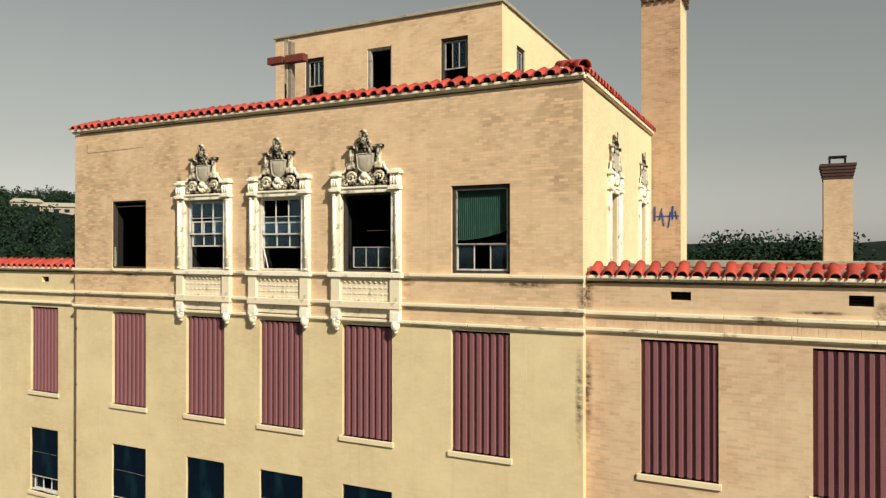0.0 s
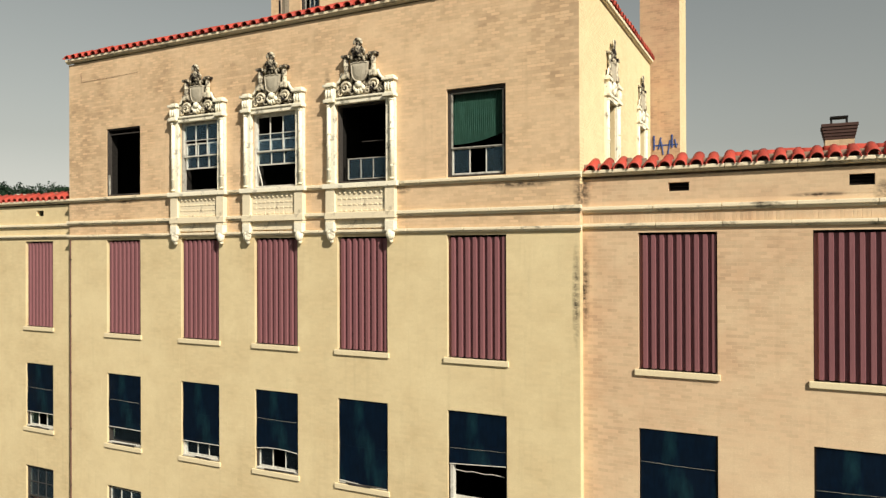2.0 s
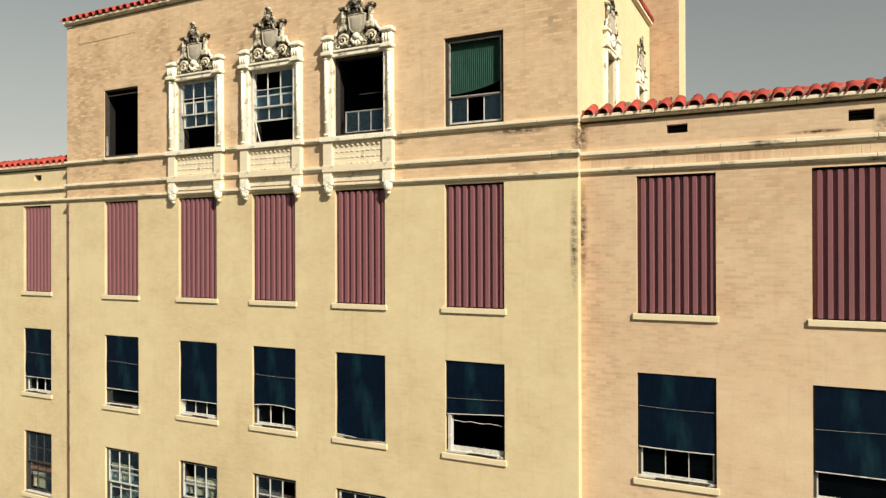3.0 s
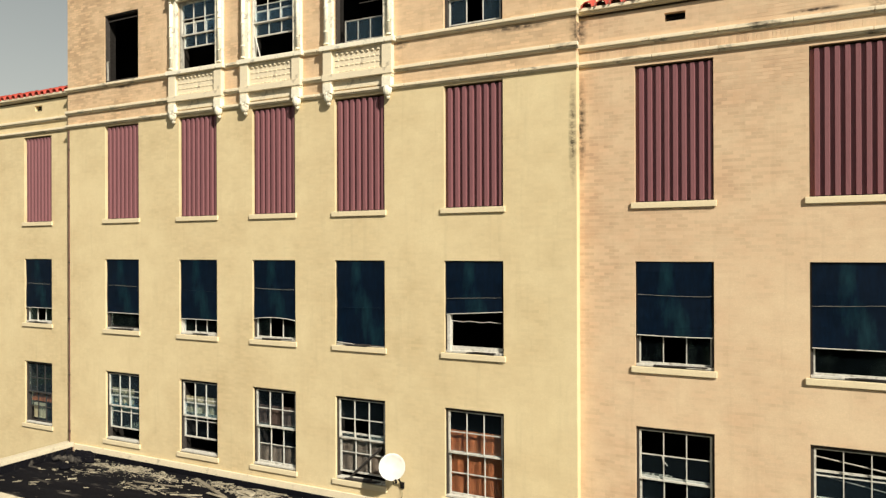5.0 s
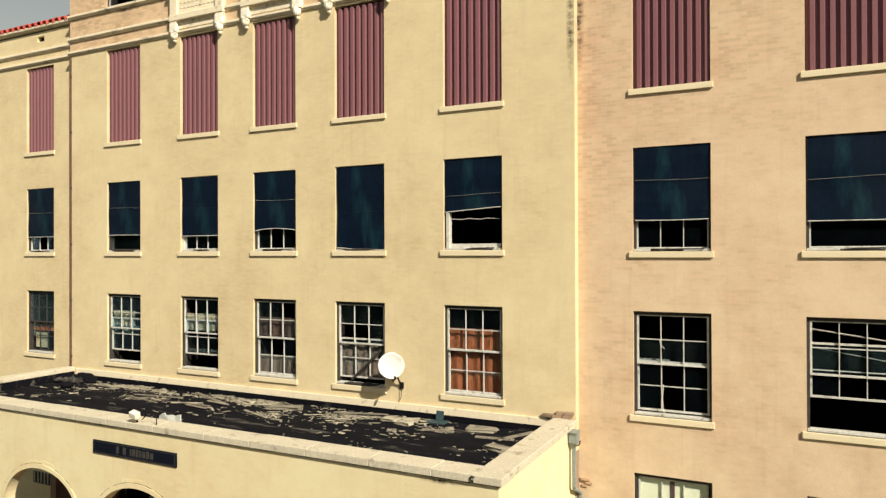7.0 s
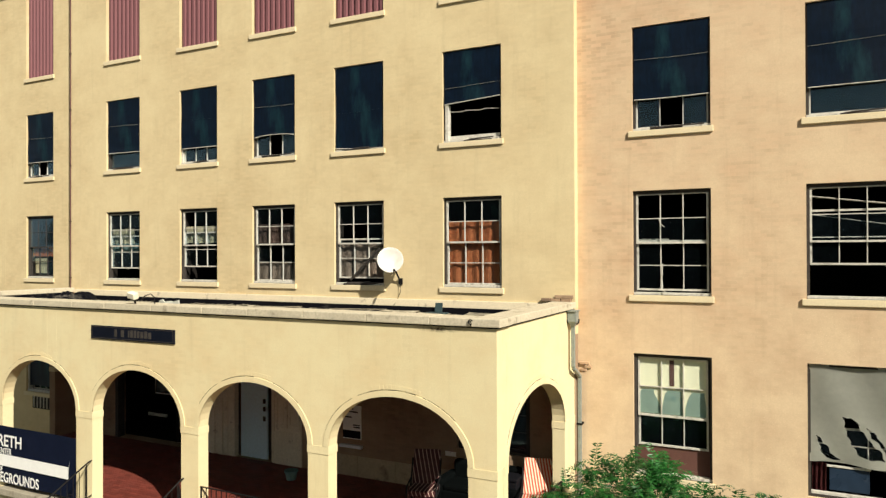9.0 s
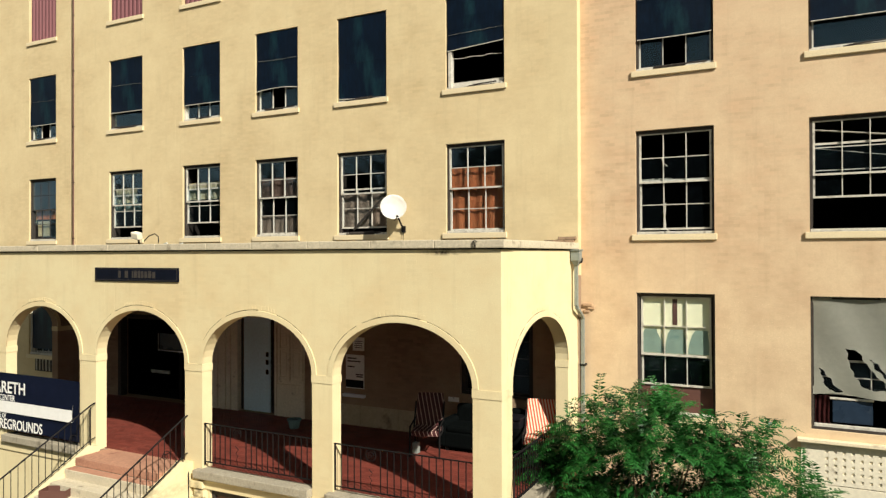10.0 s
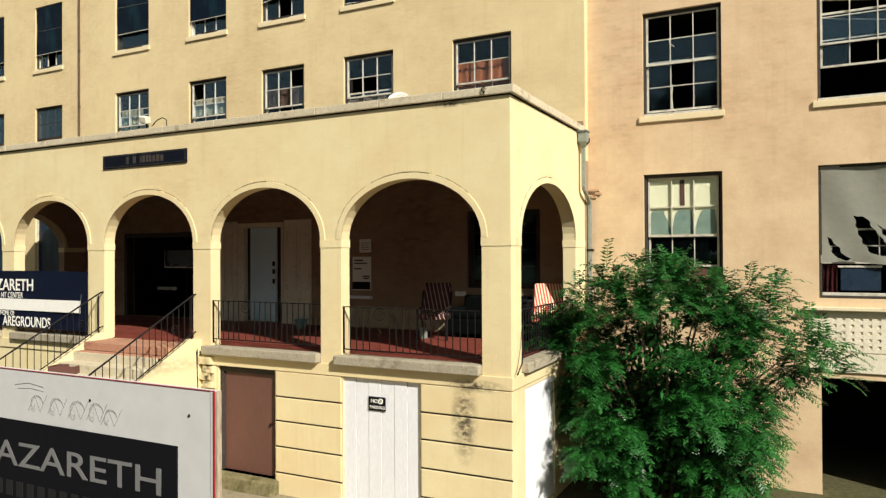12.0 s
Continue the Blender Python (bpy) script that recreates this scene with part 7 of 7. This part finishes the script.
    t = solid("rubble_lump", bm, DEBRIS, "pale lump of fallen insulation on the roof", "rubble", "", "rubble lumps")
    t.matrix_basis = pose(x, y, RZ + 0.004, 0, 0, a)
t = thing("roof_vent", "small dark slate-coloured metal roof vent", "vent", (-2.95, -0.62, RZ))
part("base", slab(-0.22, 0.22, -0.16, 0.16, 0.0, 0.03, 0.004), VENT_SLATE, t)
bm = slab(-0.09, 0.09, -0.015, 0.015, 0.03, 0.24, 0.008)
bmesh.ops.transform(bm, matrix=pose(0, 0.08, 0, -12, 0, 0), verts=bm.verts[:])
part("hood", bm, VENT_SLATE, t)
bm = bmesh.new()
prof = [(-0.31, 0.0), (-0.30, 0.30), (-0.22, 0.36), (-0.15, 0.38), (-0.10, 0.33), (0.02, 0.35), (0.10, 0.33), (0.20, 0.36), (0.26, 0.37), (0.30, 0.20), (0.32, 0.0)]
for d in (0.0, 0.03):
    bm.faces.new([bm.verts.new((x, d + 0.12 * z + 0.03 * math.sin(9 * x), z)) for x, z in prof])
lo, hi = list(bm.verts)[:len(prof)], list(bm.verts)[len(prof):]
for k in range(len(prof)):
    bm.faces.new((lo[k], lo[(k + 1) % len(prof)], hi[(k + 1) % len(prof)], hi[k]))
t = solid("torn_board", bm, SHEET_GREY, "torn grey-white board leaning behind the porch coping", "board")
t.matrix_basis = pose(-7.66, -3.80, RZ + 0.002)
t = thing("floodlight", "cream floodlight with loose wire on the porch coping", "floodlight", (-7.80, PY + 0.02, QTOP + 0.135))
bm = bmesh.new()
rod(bm, (0, 0, 0), (0, -0.03, 0.14), 0.02, n=8)
part("stem", bm, IRON, t)
bm = slab(-0.11, 0.09, -0.10, 0.03, 0.12, 0.25, 0.02)
bmesh.ops.transform(bm, matrix=pose(0, 0, 0, 15, 12, 0), verts=bm.verts[:])
part("housing", bm, CREAM, t)
bm = bmesh.new()
tube(bm, [(0.1, 0.03, 0.05), (0.22, 0.05, 0.16), (0.38, 0.05, 0.20), (0.52, 0.02, 0.14), (0.55, 0.0, 0.01)], 0.010, 6)
part("wire", bm, IRON, t, "black looped wire")
bm = bmesh.new()
tube(bm, [(-0.34 + 0.035 * math.cos(q), -0.06, 0.045 + 0.035 * math.sin(q)) for q in [0.4 + 5.0 * k / 12 for k in range(13)]], 0.009, 6)
tube(bm, [(-0.34, -0.06, 0.01), (-0.34, -0.035, -0.02)], 0.009, 6)
t = solid("bent_bolt", bm, IRON, "bent iron bolt at the porch corner coping", "bolt")
t.matrix_basis = pose(0.0, PY - 0.02, QTOP + 0.03)

bm = bmesh.new()
for k in range(40):
    x, y = rnd.gauss(-14.6, 0.35), MY - 0.2 - abs(rnd.gauss(0, 0.3))
    ball(bm, (max(x, -15.1), y, RZ + 0.05), rnd.uniform(0.08, 0.25), rnd.uniform(0.08, 0.2), rnd.uniform(0.04, 0.22), 8, 6)
for v in bm.verts:
    v.co += 0.05 * noise.noise_vector(v.co * 6)
solid("tar_heap", bm, TAR, "black heap of torn roofing felt in the corner", "debris", "stuff")

# broken masonry and pipe beside the basement door
t = thing("broken_masonry", "broken pale stones where the stair wall meets the porch", "rubble", (-6.12, PY - 0.06, 0))
for k, (x, z, w_, h_) in enumerate(((-0.02, 2.28, 0.34, 0.12), (0.05, 2.12, 0.24, 0.10), (-0.05, 1.98, 0.28, 0.11), (0.06, 1.84, 0.22, 0.09), (0.0, 1.70, 0.26, 0.10))):
    part("stone", slab(x - w_ / 2, x + w_ / 2, -0.035 + 0.01 * (k % 3), 0.06, z, z + h_ + 0.02, 0.006), PAINT_PORCH, t)
bm = bmesh.new()
tube(bm, [(-6.33, PY - 0.10, 2.62), (-6.30, PY - 0.12, 2.50), (-6.31, PY - 0.10, 1.9), (-6.30, PY - 0.10, 0.2)], 0.018, 6)
solid("waste_pipe", bm, IRON, "thin black pipe down the porch base", "pipe")

# roadside sign board
t = thing("sign_board", "large grey-white sign panel with red edge and black name field", "sign", (1.36, -11.83, 0.0))
part("panel", slab(-3.6, -0.02, 0.0, 0.05, 1.5, 3.655, 0.006), SIGN_BOARD, t)
part("edge_trim", slab(-0.021, -0.013, -0.008, 0.0, 1.5, 3.656), RED_TRIM, t, "thin red edge")
part("side_cover", slab(-0.0195, 0.0, 0.001, 0.03, 1.5, 3.655), POST_PEEL, t, "white side cover")
part("edge_trim", slab(-3.6, -0.022, -0.004, 0.006, 3.6555, 3.6585), RED_TRIM, t, "thin red edge")
part("face_trim", slab(-0.040, -0.022, -0.004, 0.0, 1.5, 3.655), SIGN_BOARD, t)
part("name_field", slab(-3.4, -0.27, -0.008, 0.0, 1.75, 3.355, 0.003), INK_BLACK, t, "black name field")
letters("NAZARETH", 0.205, SIGN_GREY, t, (-0.36, -0.0095, 3.085), 0, 1.60, align="RIGHT", bold=0.001, deep=0.001)
for k in range(10):
    part("text_bar", slab(-1.8 + 0.10 * k, -1.74 + 0.10 * k, -0.012, -0.008, 2.90, 2.99), SIGN_FAINT, t)
bm = bmesh.new()
for x, z, r in ((-1.42, 3.475, 0.055), (-1.24, 3.47, 0.06), (-1.06, 3.465, 0.065), (-0.90, 3.47, 0.06), (-0.78, 3.455, 0.05)):
    scroll(bm, x, z, r, -0.001, 1.1, 1, 0.0014)
    tube(bm, [(x - 0.08, -0.001, z - 0.05), (x - 0.02, -0.001, z + 0.04), (x + 0.03, -0.001, z - 0.05), (x + 0.09, -0.001, z + 0.05)], 0.0013, 5)
tube(bm, [(-1.63, -0.001, 3.565), (-1.5, -0.001, 3.585), (-1.36, -0.001, 3.57)], 0.0016, 5)
tube(bm, [(-1.60, -0.001, 3.545), (-1.48, -0.001, 3.555), (-1.36, -0.001, 3.545)], 0.0013, 5)
part("script_relief", bm, SIGN_GREY, t, "ghost of removed script lettering")
bm = bmesh.new()
for x, z in ((-0.19, 3.52), (-0.95, 3.53), (-0.19, 2.4)):
    ball(bm, (x, -0.002, z), 0.008, 0.006, 0.008, 8, 6)
part("screw", bm, IRON, t)
for x in (-0.5, -3.0):
    part("post", slab(x - 0.06, x + 0.06, 0.05, 0.17, 0.0, 3.4), IRON, t)


# bush against the wing
def frond(verts, faces, base, way, length, droop, rnd, pairs=10):
    """A feather-like leaf: pairs of narrow leaflets along a drooping stalk."""
    way = way.normalized()
    sidew = way.cross(Vector((0, 0, 1)))
    sidew = sidew.normalized() if sidew.length > 0.1 else Vector((1, 0, 0))
    p = base.copy()
    for k in range(pairs):
        f = k / pairs
        step = (way + Vector((0, 0, -droop * f))).normalized() * (length / pairs)
        if k:
            n = len(verts)
            edge = sidew * 0.004
            verts += [p - edge, p + edge, p + step + edge, p + step - edge]
            faces.append((n, n + 1, n + 2, n + 3))
        p = p + step
        ll = (0.07 + 0.10 * length) * (1 - 0.6 * abs(f - 0.4)) * rnd.uniform(0.8, 1.2)
        for s in (-1, 1):
            tip = p + (sidew * s + step.normalized() * 0.5 + Vector((0, 0, rnd.uniform(-0.6, 0.1)))).normalized() * ll
            w = step.normalized() * ll * 0.16
            mid = p * 0.55 + tip * 0.45
            n = len(verts)
            verts += [p, mid + w, tip, mid - w]
            faces.append((n, n + 1, n + 2, n + 3))


def bush(name, label, at, rx, ry, top, seed, sprays=370):
    """Stems, branches to the tips, and at each tip a spray of drooping fronds."""
    t = thing(name, label, "bush", at)
    rnd = random.Random(seed)
    tips, clumps = [], []
    while len(clumps) < 74:
        a, g = rnd.uniform(0, 2 * math.pi), rnd.uniform(0.08, 1.0)
        wide = math.sqrt(max(0.0, 1 - (max(0, g - 0.45) / 0.58) ** 2)) * (0.84 if g < 0.2 else 1.0)
        lump = 0.86 + 0.42 * noise.noise(Vector((1.7 * math.cos(a), 1.7 * math.sin(a), 3.2 * g)))
        f = math.sqrt(rnd.uniform(0.35, 1.0)) * wide * lump
        c = Vector((rx * f * math.cos(a), ry * f * math.sin(a), top * g * (0.93 + 0.12 * lump)))
        if all((c - q).length > 0.34 for q in clumps):
            clumps.append(c)
    while len(tips) < sprays:
        c = clumps[len(tips) % len(clumps)]
        tips.append(c + Vector((rnd.gauss(0, 0.13), rnd.gauss(0, 0.13), rnd.gauss(0, 0.11))))
    # long shoots that stand out of the crown
    for x, y, z in ((-0.95, -0.2, 4.0), (-0.45, 0.1, 4.15), (-1.4, -0.3, 3.7), (0.3, 0.1, 4.0), (1.0, 0.0, 3.85), (1.45, -0.2, 3.85), (1.75, 0.0, 3.75), (1.9, -0.1, 3.45), (2.15, 0.1, 3.1), (2.45, 0.2, 2.85), (2.75, 0.2, 2.6), (2.3, -0.4, 3.0), (-1.85, -0.5, 3.1), (2.2, 0.0, 2.4), (2.0, -0.3, 2.7), (1.6, -0.5, 3.2)):
        for k in range(2):
            tips.append(Vector((x + rnd.gauss(0, 0.08), y + rnd.gauss(0, 0.08), z - 0.22 * k)))
    for k in range(9):
        a = 2 * math.pi * k / 9
        bm = bmesh.new()
        tube(bm, [(0.10 * math.cos(a), 0.10 * math.sin(a), 0), (0.4 * math.cos(a), 0.35 * math.sin(a), 0.3 * top), (rx * 0.55 * math.cos(a), ry * 0.55 * math.sin(a), 0.62 * top)], [0.06, 0.045, 0.015], 6)
        part("stem", bm, BARK, t)
    for c in tips[::4]:
        bm = bmesh.new()
        tube(bm, [(c.x * 0.3, c.y * 0.3, c.z * 0.4), (c.x * 0.68, c.y * 0.68, c.z * 0.78), tuple(c)], [0.026, 0.016, 0.006], 5)
        part("branch", bm, BARK, t)
    verts, faces = [], []
    for c in tips:
        out = Vector((c.x / rx, c.y / ry, 0.7 * c.z / top - 0.1)).normalized()
        for k in range(rnd.randint(7, 11)):
            d = (out * 0.9 + Vector((rnd.gauss(0, 0.7), rnd.gauss(0, 0.7), rnd.gauss(0.35, 0.5)))).normalized()
            base = c + d * 0.05 - out * rnd.uniform(0, 0.2)
            frond(verts, faces, base, d, rnd.uniform(0.30, 0.62), rnd.uniform(0.6, 1.7), rnd, rnd.randint(9, 12))
    for k in range(9000):
        c = rnd.choice(tips[:sprays]) * rnd.uniform(0.4, 0.8)
        p = c + Vector((rnd.gauss(0, 0.15), rnd.gauss(0, 0.15), rnd.gauss(0, 0.15)))
        a = Vector((rnd.gauss(0, 1), rnd.gauss(0, 1), rnd.gauss(0, 1))).normalized() * rnd.uniform(0.06, 0.11)
        b = a.cross(Vector((0.4, 0.3, 0.8))).normalized() * 0.04
        if p.z > 0.12:
            n = len(verts)
            verts += [p - a, p + b, p + a, p - b]
            faces.append((n, n + 1, n + 2, n + 3))
    lift = [v if v.z > 0.02 else Vector((v.x, v.y, 0.02)) for v in verts]
    tagged(part("crown", from_lists([tuple(v) for v in lift], faces, LEAF), LEAF, t, "feathery green foliage"), kind="stuff")
    return t


bush("bush", "dense green bush with feathery leaves against the wing wall", (1.85, -2.0, 0.0), 2.15, 1.30, 3.85, 3)

# ground and far country
bm = bmesh.new()
bmesh.ops.create_grid(bm, x_segments=60, y_segments=60, size=3000)
for v in bm.verts:
    v.co.z = 0.0
solid("ground", bm, GROUND_M, "patchy dry grass and earth reaching the horizon", "ground", "structure")
solid("pavement", slab(-9.3, 0.6, -10.8, PY - 0.02, -0.05, 0.06, 0.01), CONCRETE, "pale concrete pavement in front of the porch", "pavement", "structure")
solid("road", slab(-60, 60, -40, -13.2, -0.05, 0.012), ASPHALT, "grey asphalt road in front of the building", "road", "structure")


def hill(name, cx, cy, rx, ry, h, seed, label):
    bm = bmesh.new()
    bmesh.ops.create_grid(bm, x_segments=48, y_segments=24, size=1)
    for v in bm.verts:
        r2 = v.co.x ** 2 + v.co.y ** 2
        x, y = cx + v.co.x * rx, cy + v.co.y * ry
        v.co = (x, y, h * max(0, 1 - r2) ** 0.8 + 0.12 * h * noise.noise(Vector((x / 40, y / 40, seed))) * max(0, 1 - r2) - 0.5)
    return solid(name, bm, HILL, label, "hill", "structure", smooth=True)


hill("hill_far", -300, 190, 130, 150, 38, 2.0, "dark wooded hillside with scattered houses")
hill("hill_far", 60, 900, 900, 200, 29, 5.0, "low dark wooded ridge on the horizon")


def far_tree(verts, faces, x, y, z, h, rnd, n_lobes=9, n_leaves=30, leaf=0.045):
    lobes = [(Vector((rnd.gauss(0, h * 0.16), rnd.gauss(0, h * 0.16), h * rnd.uniform(0.4, 0.85))), h * rnd.uniform(0.14, 0.24)) for _ in range(n_lobes)]
    for c, r in lobes:
        for _ in range(n_leaves):
            d = Vector((rnd.gauss(0, 1), rnd.gauss(0, 1), rnd.gauss(0, 1))).normalized()
            p = Vector((x, y, z)) + c + d * r * rnd.uniform(0.6, 1.1)
            q = Vector((rnd.gauss(0, 1), rnd.gauss(0, 1), rnd.gauss(0, 1))).normalized()
            u = q.cross(Vector((0.3, 0.5, 0.8))).normalized()
            s, n = h * leaf * rnd.uniform(0.6, 1.3), len(verts)
            verts += [tuple(p + u * s), tuple(p + q.cross(u) * s), tuple(p - u * s), tuple(p - q.cross(u) * s)]
            faces.append((n, n + 1, n + 2, n + 3))
    n = len(verts)
    for k in range(5):
        a = 2 * math.pi * k / 5
        verts += [(x + 0.03 * h * math.cos(a), y + 0.03 * h * math.sin(a), z - 0.5), (x + 0.015 * h * math.cos(a), y + 0.015 * h * math.sin(a), z + 0.55 * h)]
    for k in range(5):
        j = (k + 1) % 5
        faces.append((n + 2 * k, n + 2 * j, n + 2 * j + 1, n + 2 * k + 1))


rnd = random.Random(15)
verts, faces = [], []
for k in range(90):
    y = rnd.uniform(110, 200)
    x = rnd.uniform(-0.22, 0.35) * y
    far_tree(verts, faces, x, y, 0, rnd.uniform(10, 14.5), rnd, 10, 90, 0.022)
for x, y, h in ((-7.5, 112, 20.6), (-5.2, 113, 19.0), (-2.6, 112, 20.4), (-6.4, 115, 18.4), (2.4, 112, 20.4), (4.6, 113, 20.0), (6.6, 112, 21.0), (5.6, 115, 19.4), (0.0, 114, 16.2), (-11, 116, 16.0), (10.5, 116, 16.6), (14, 118, 16.0)):
    far_tree(verts, faces, x, y, 0, h, rnd, 18, 420, 0.012)
tagged(part("trees", from_lists(verts, faces, LEAF_FAR), LEAF_FAR), "dark green trees beyond the roofs", "trees", "", "stuff")
# unseen tree row, added to keep low skylight out of the porch
verts, faces = [], []
for k in range(64):
    far_tree(verts, faces, -78 + 2.5 * k + rnd.uniform(-1.5, 1.5), rnd.uniform(-56, -46), 0, rnd.uniform(13, 18), rnd, 14, 70, 0.04)
tagged(part("trees", from_lists(verts, faces, LEAF_FAR), LEAF_FAR), "dark green tree row, added unseen to block low sky", "trees", "", "stuff")
verts, faces = [], []
HOUSES = ((-256, 160, 32.8, 15), (-281, 164, 35.6, 12))
for k in range(1700):
    a = rnd.uniform(-1, 1)
    x, y = -300 + rnd.uniform(-125, 125), 190 + rnd.uniform(-145, 145)
    r2 = ((x + 300) / 130) ** 2 + ((y - 190) / 150) ** 2
    near = any(abs((x - hx) * 0.56 + (y - hy) * 0.83 - hw / 2) < hw * 0.8 and -6 < (x - hx) * 0.83 - (y - hy) * 0.56 < 26 for hx, hy, hz, hw in HOUSES)
    if r2 < 0.97 and not near:
        far_tree(verts, faces, x, y, 38 * (1 - r2) ** 0.8 - 1.5, rnd.uniform(6, 11), rnd, 7, 30, 0.04)
tagged(part("trees", from_lists(verts, faces, LEAF_FAR), LEAF_FAR), "dark trees covering the hillside", "trees", "", "stuff")


def house(at, w, d, h, rz):
    t = thing("hill_house", "pale house with a low roof on the wooded hill", "house", at, "hill houses", "", rz)
    part("wall", slab(0, w, 0, d, -3, h), STONE_GREY, t)
    bm = bmesh.new()
    pts = [(-0.5, -0.6, h), (w + 0.5, -0.6, h), (w + 0.5, d + 0.6, h), (-0.5, d + 0.6, h), (1.5, d / 2, h + 1.8), (w - 1.5, d / 2, h + 1.8)]
    v = [bm.verts.new(p) for p in pts]
    for f in ((0, 1, 5, 4), (1, 2, 5), (2, 3, 4, 5), (3, 0, 4), (3, 2, 1, 0)):
        bm.faces.new([v[i] for i in f])
    part("roof", bm, STONE_GREY, t)
    for k in range(4):
        part("window", slab(w * (0.08 + 0.24 * k), w * (0.20 + 0.24 * k), -0.06, 0.02, h - 2.2, h - 0.9), IRON, t)


for hx, hy, hz, hw in HOUSES:
    house((hx, hy, hz), hw, 8, 2.9, 56)

# thin conduit down the block's edge
bm = bmesh.new()
tube(bm, [(-15.58, MY - 0.02, 16.3), (-15.58, MY - 0.02, 11.0), (-15.58, MY - 0.02, 6.6)], 0.02, 8)
t = thing("conduit", "thin rusty conduit down the wall edge", "conduit")
part("pipe", bm, WOOD_BROWN, t)
for k in range(6):
    part("clip", slab(-15.61, -15.55, MY - 0.038, MY - 0.001, 7.2 + 1.7 * k, 7.23 + 1.7 * k), IRON, t)

# bricks of the walls, last; the spot is where the walk passes nearest
SPOTS = {"wall_right_wing": (0.6, 15.0), "wall_main": (-0.8, 14.5), "wall_main_upper": (-0.6, 18.6), "wall_main_side": (0.6, 19.0), "wall_porch_front": (-1.0, 6.1),
         "wall_porch_side": (-3.8, 6.1), "wall_left_wing": (-16.2, 14.5), "wall_penthouse": (-5.9, 24.3), "wall_penthouse_side": (4.3, 24.0), "wall_porch_back": (-4.6, 3.8)}
for w, place, u0, u1, z0, z1, holes, material, seed, arches in WALLED:
    boxes = brick_boxes(u0, u1, z0, z1, holes, arches, seed=seed)
    if material is PAINT_PORCH:
        boxes = [(a, b, c, e, -0.0008 + 0.2 * j) for a, b, c, e, j in boxes]
    elif material is PAINT:
        boxes = [(a, b, c, e, -0.0006 + 0.5 * j) for a, b, c, e, j in boxes]
    elif material is PAINT_WING:
        # joints show in worn patches, and most by the block's corner and under the roof
        boxes = [(a, b, c, e, -0.0009 + 0.3 * j + 0.0017 * min(1.0, max(0.0, 0.12 + 1.5 * noise.noise(Vector((a * 0.42, c * 0.5, 2.0))) + 0.5 * math.exp(-a / 0.7) + (0.5 if c > 15.5 else 0.0) - (0.5 if c < 8.5 else 0.0)))) for a, b, c, e, j in boxes]
    if w.name in SPOTS:
        su, sz = SPOTS[w.name]
        boxes.sort(key=lambda b: (b[0] - su) ** 2 + (b[2] - sz) ** 2)
        shapes = {}
        turned = place(0, 0, 0)[0] != place(1, 0, 0)[0]
        for a, b, c, e, j in boxes[:300]:
            key = (round(b - a, 2), round(j, 4))
            if key not in shapes:
                bm = slab(0, b - a, -(0.0012 + j), 0.004, 0, e - c)
                if not turned:
                    bmesh.ops.transform(bm, matrix=pose(0, 0, 0, 0, 0, 90), verts=bm.verts[:])
                shapes[key] = mesh_of(bm, material)
            part("brick", shapes[key], material, w).location = place(a, 0, c)
        boxes = boxes[300:]
    bricks_joined("brickwork", boxes, place, material, w)
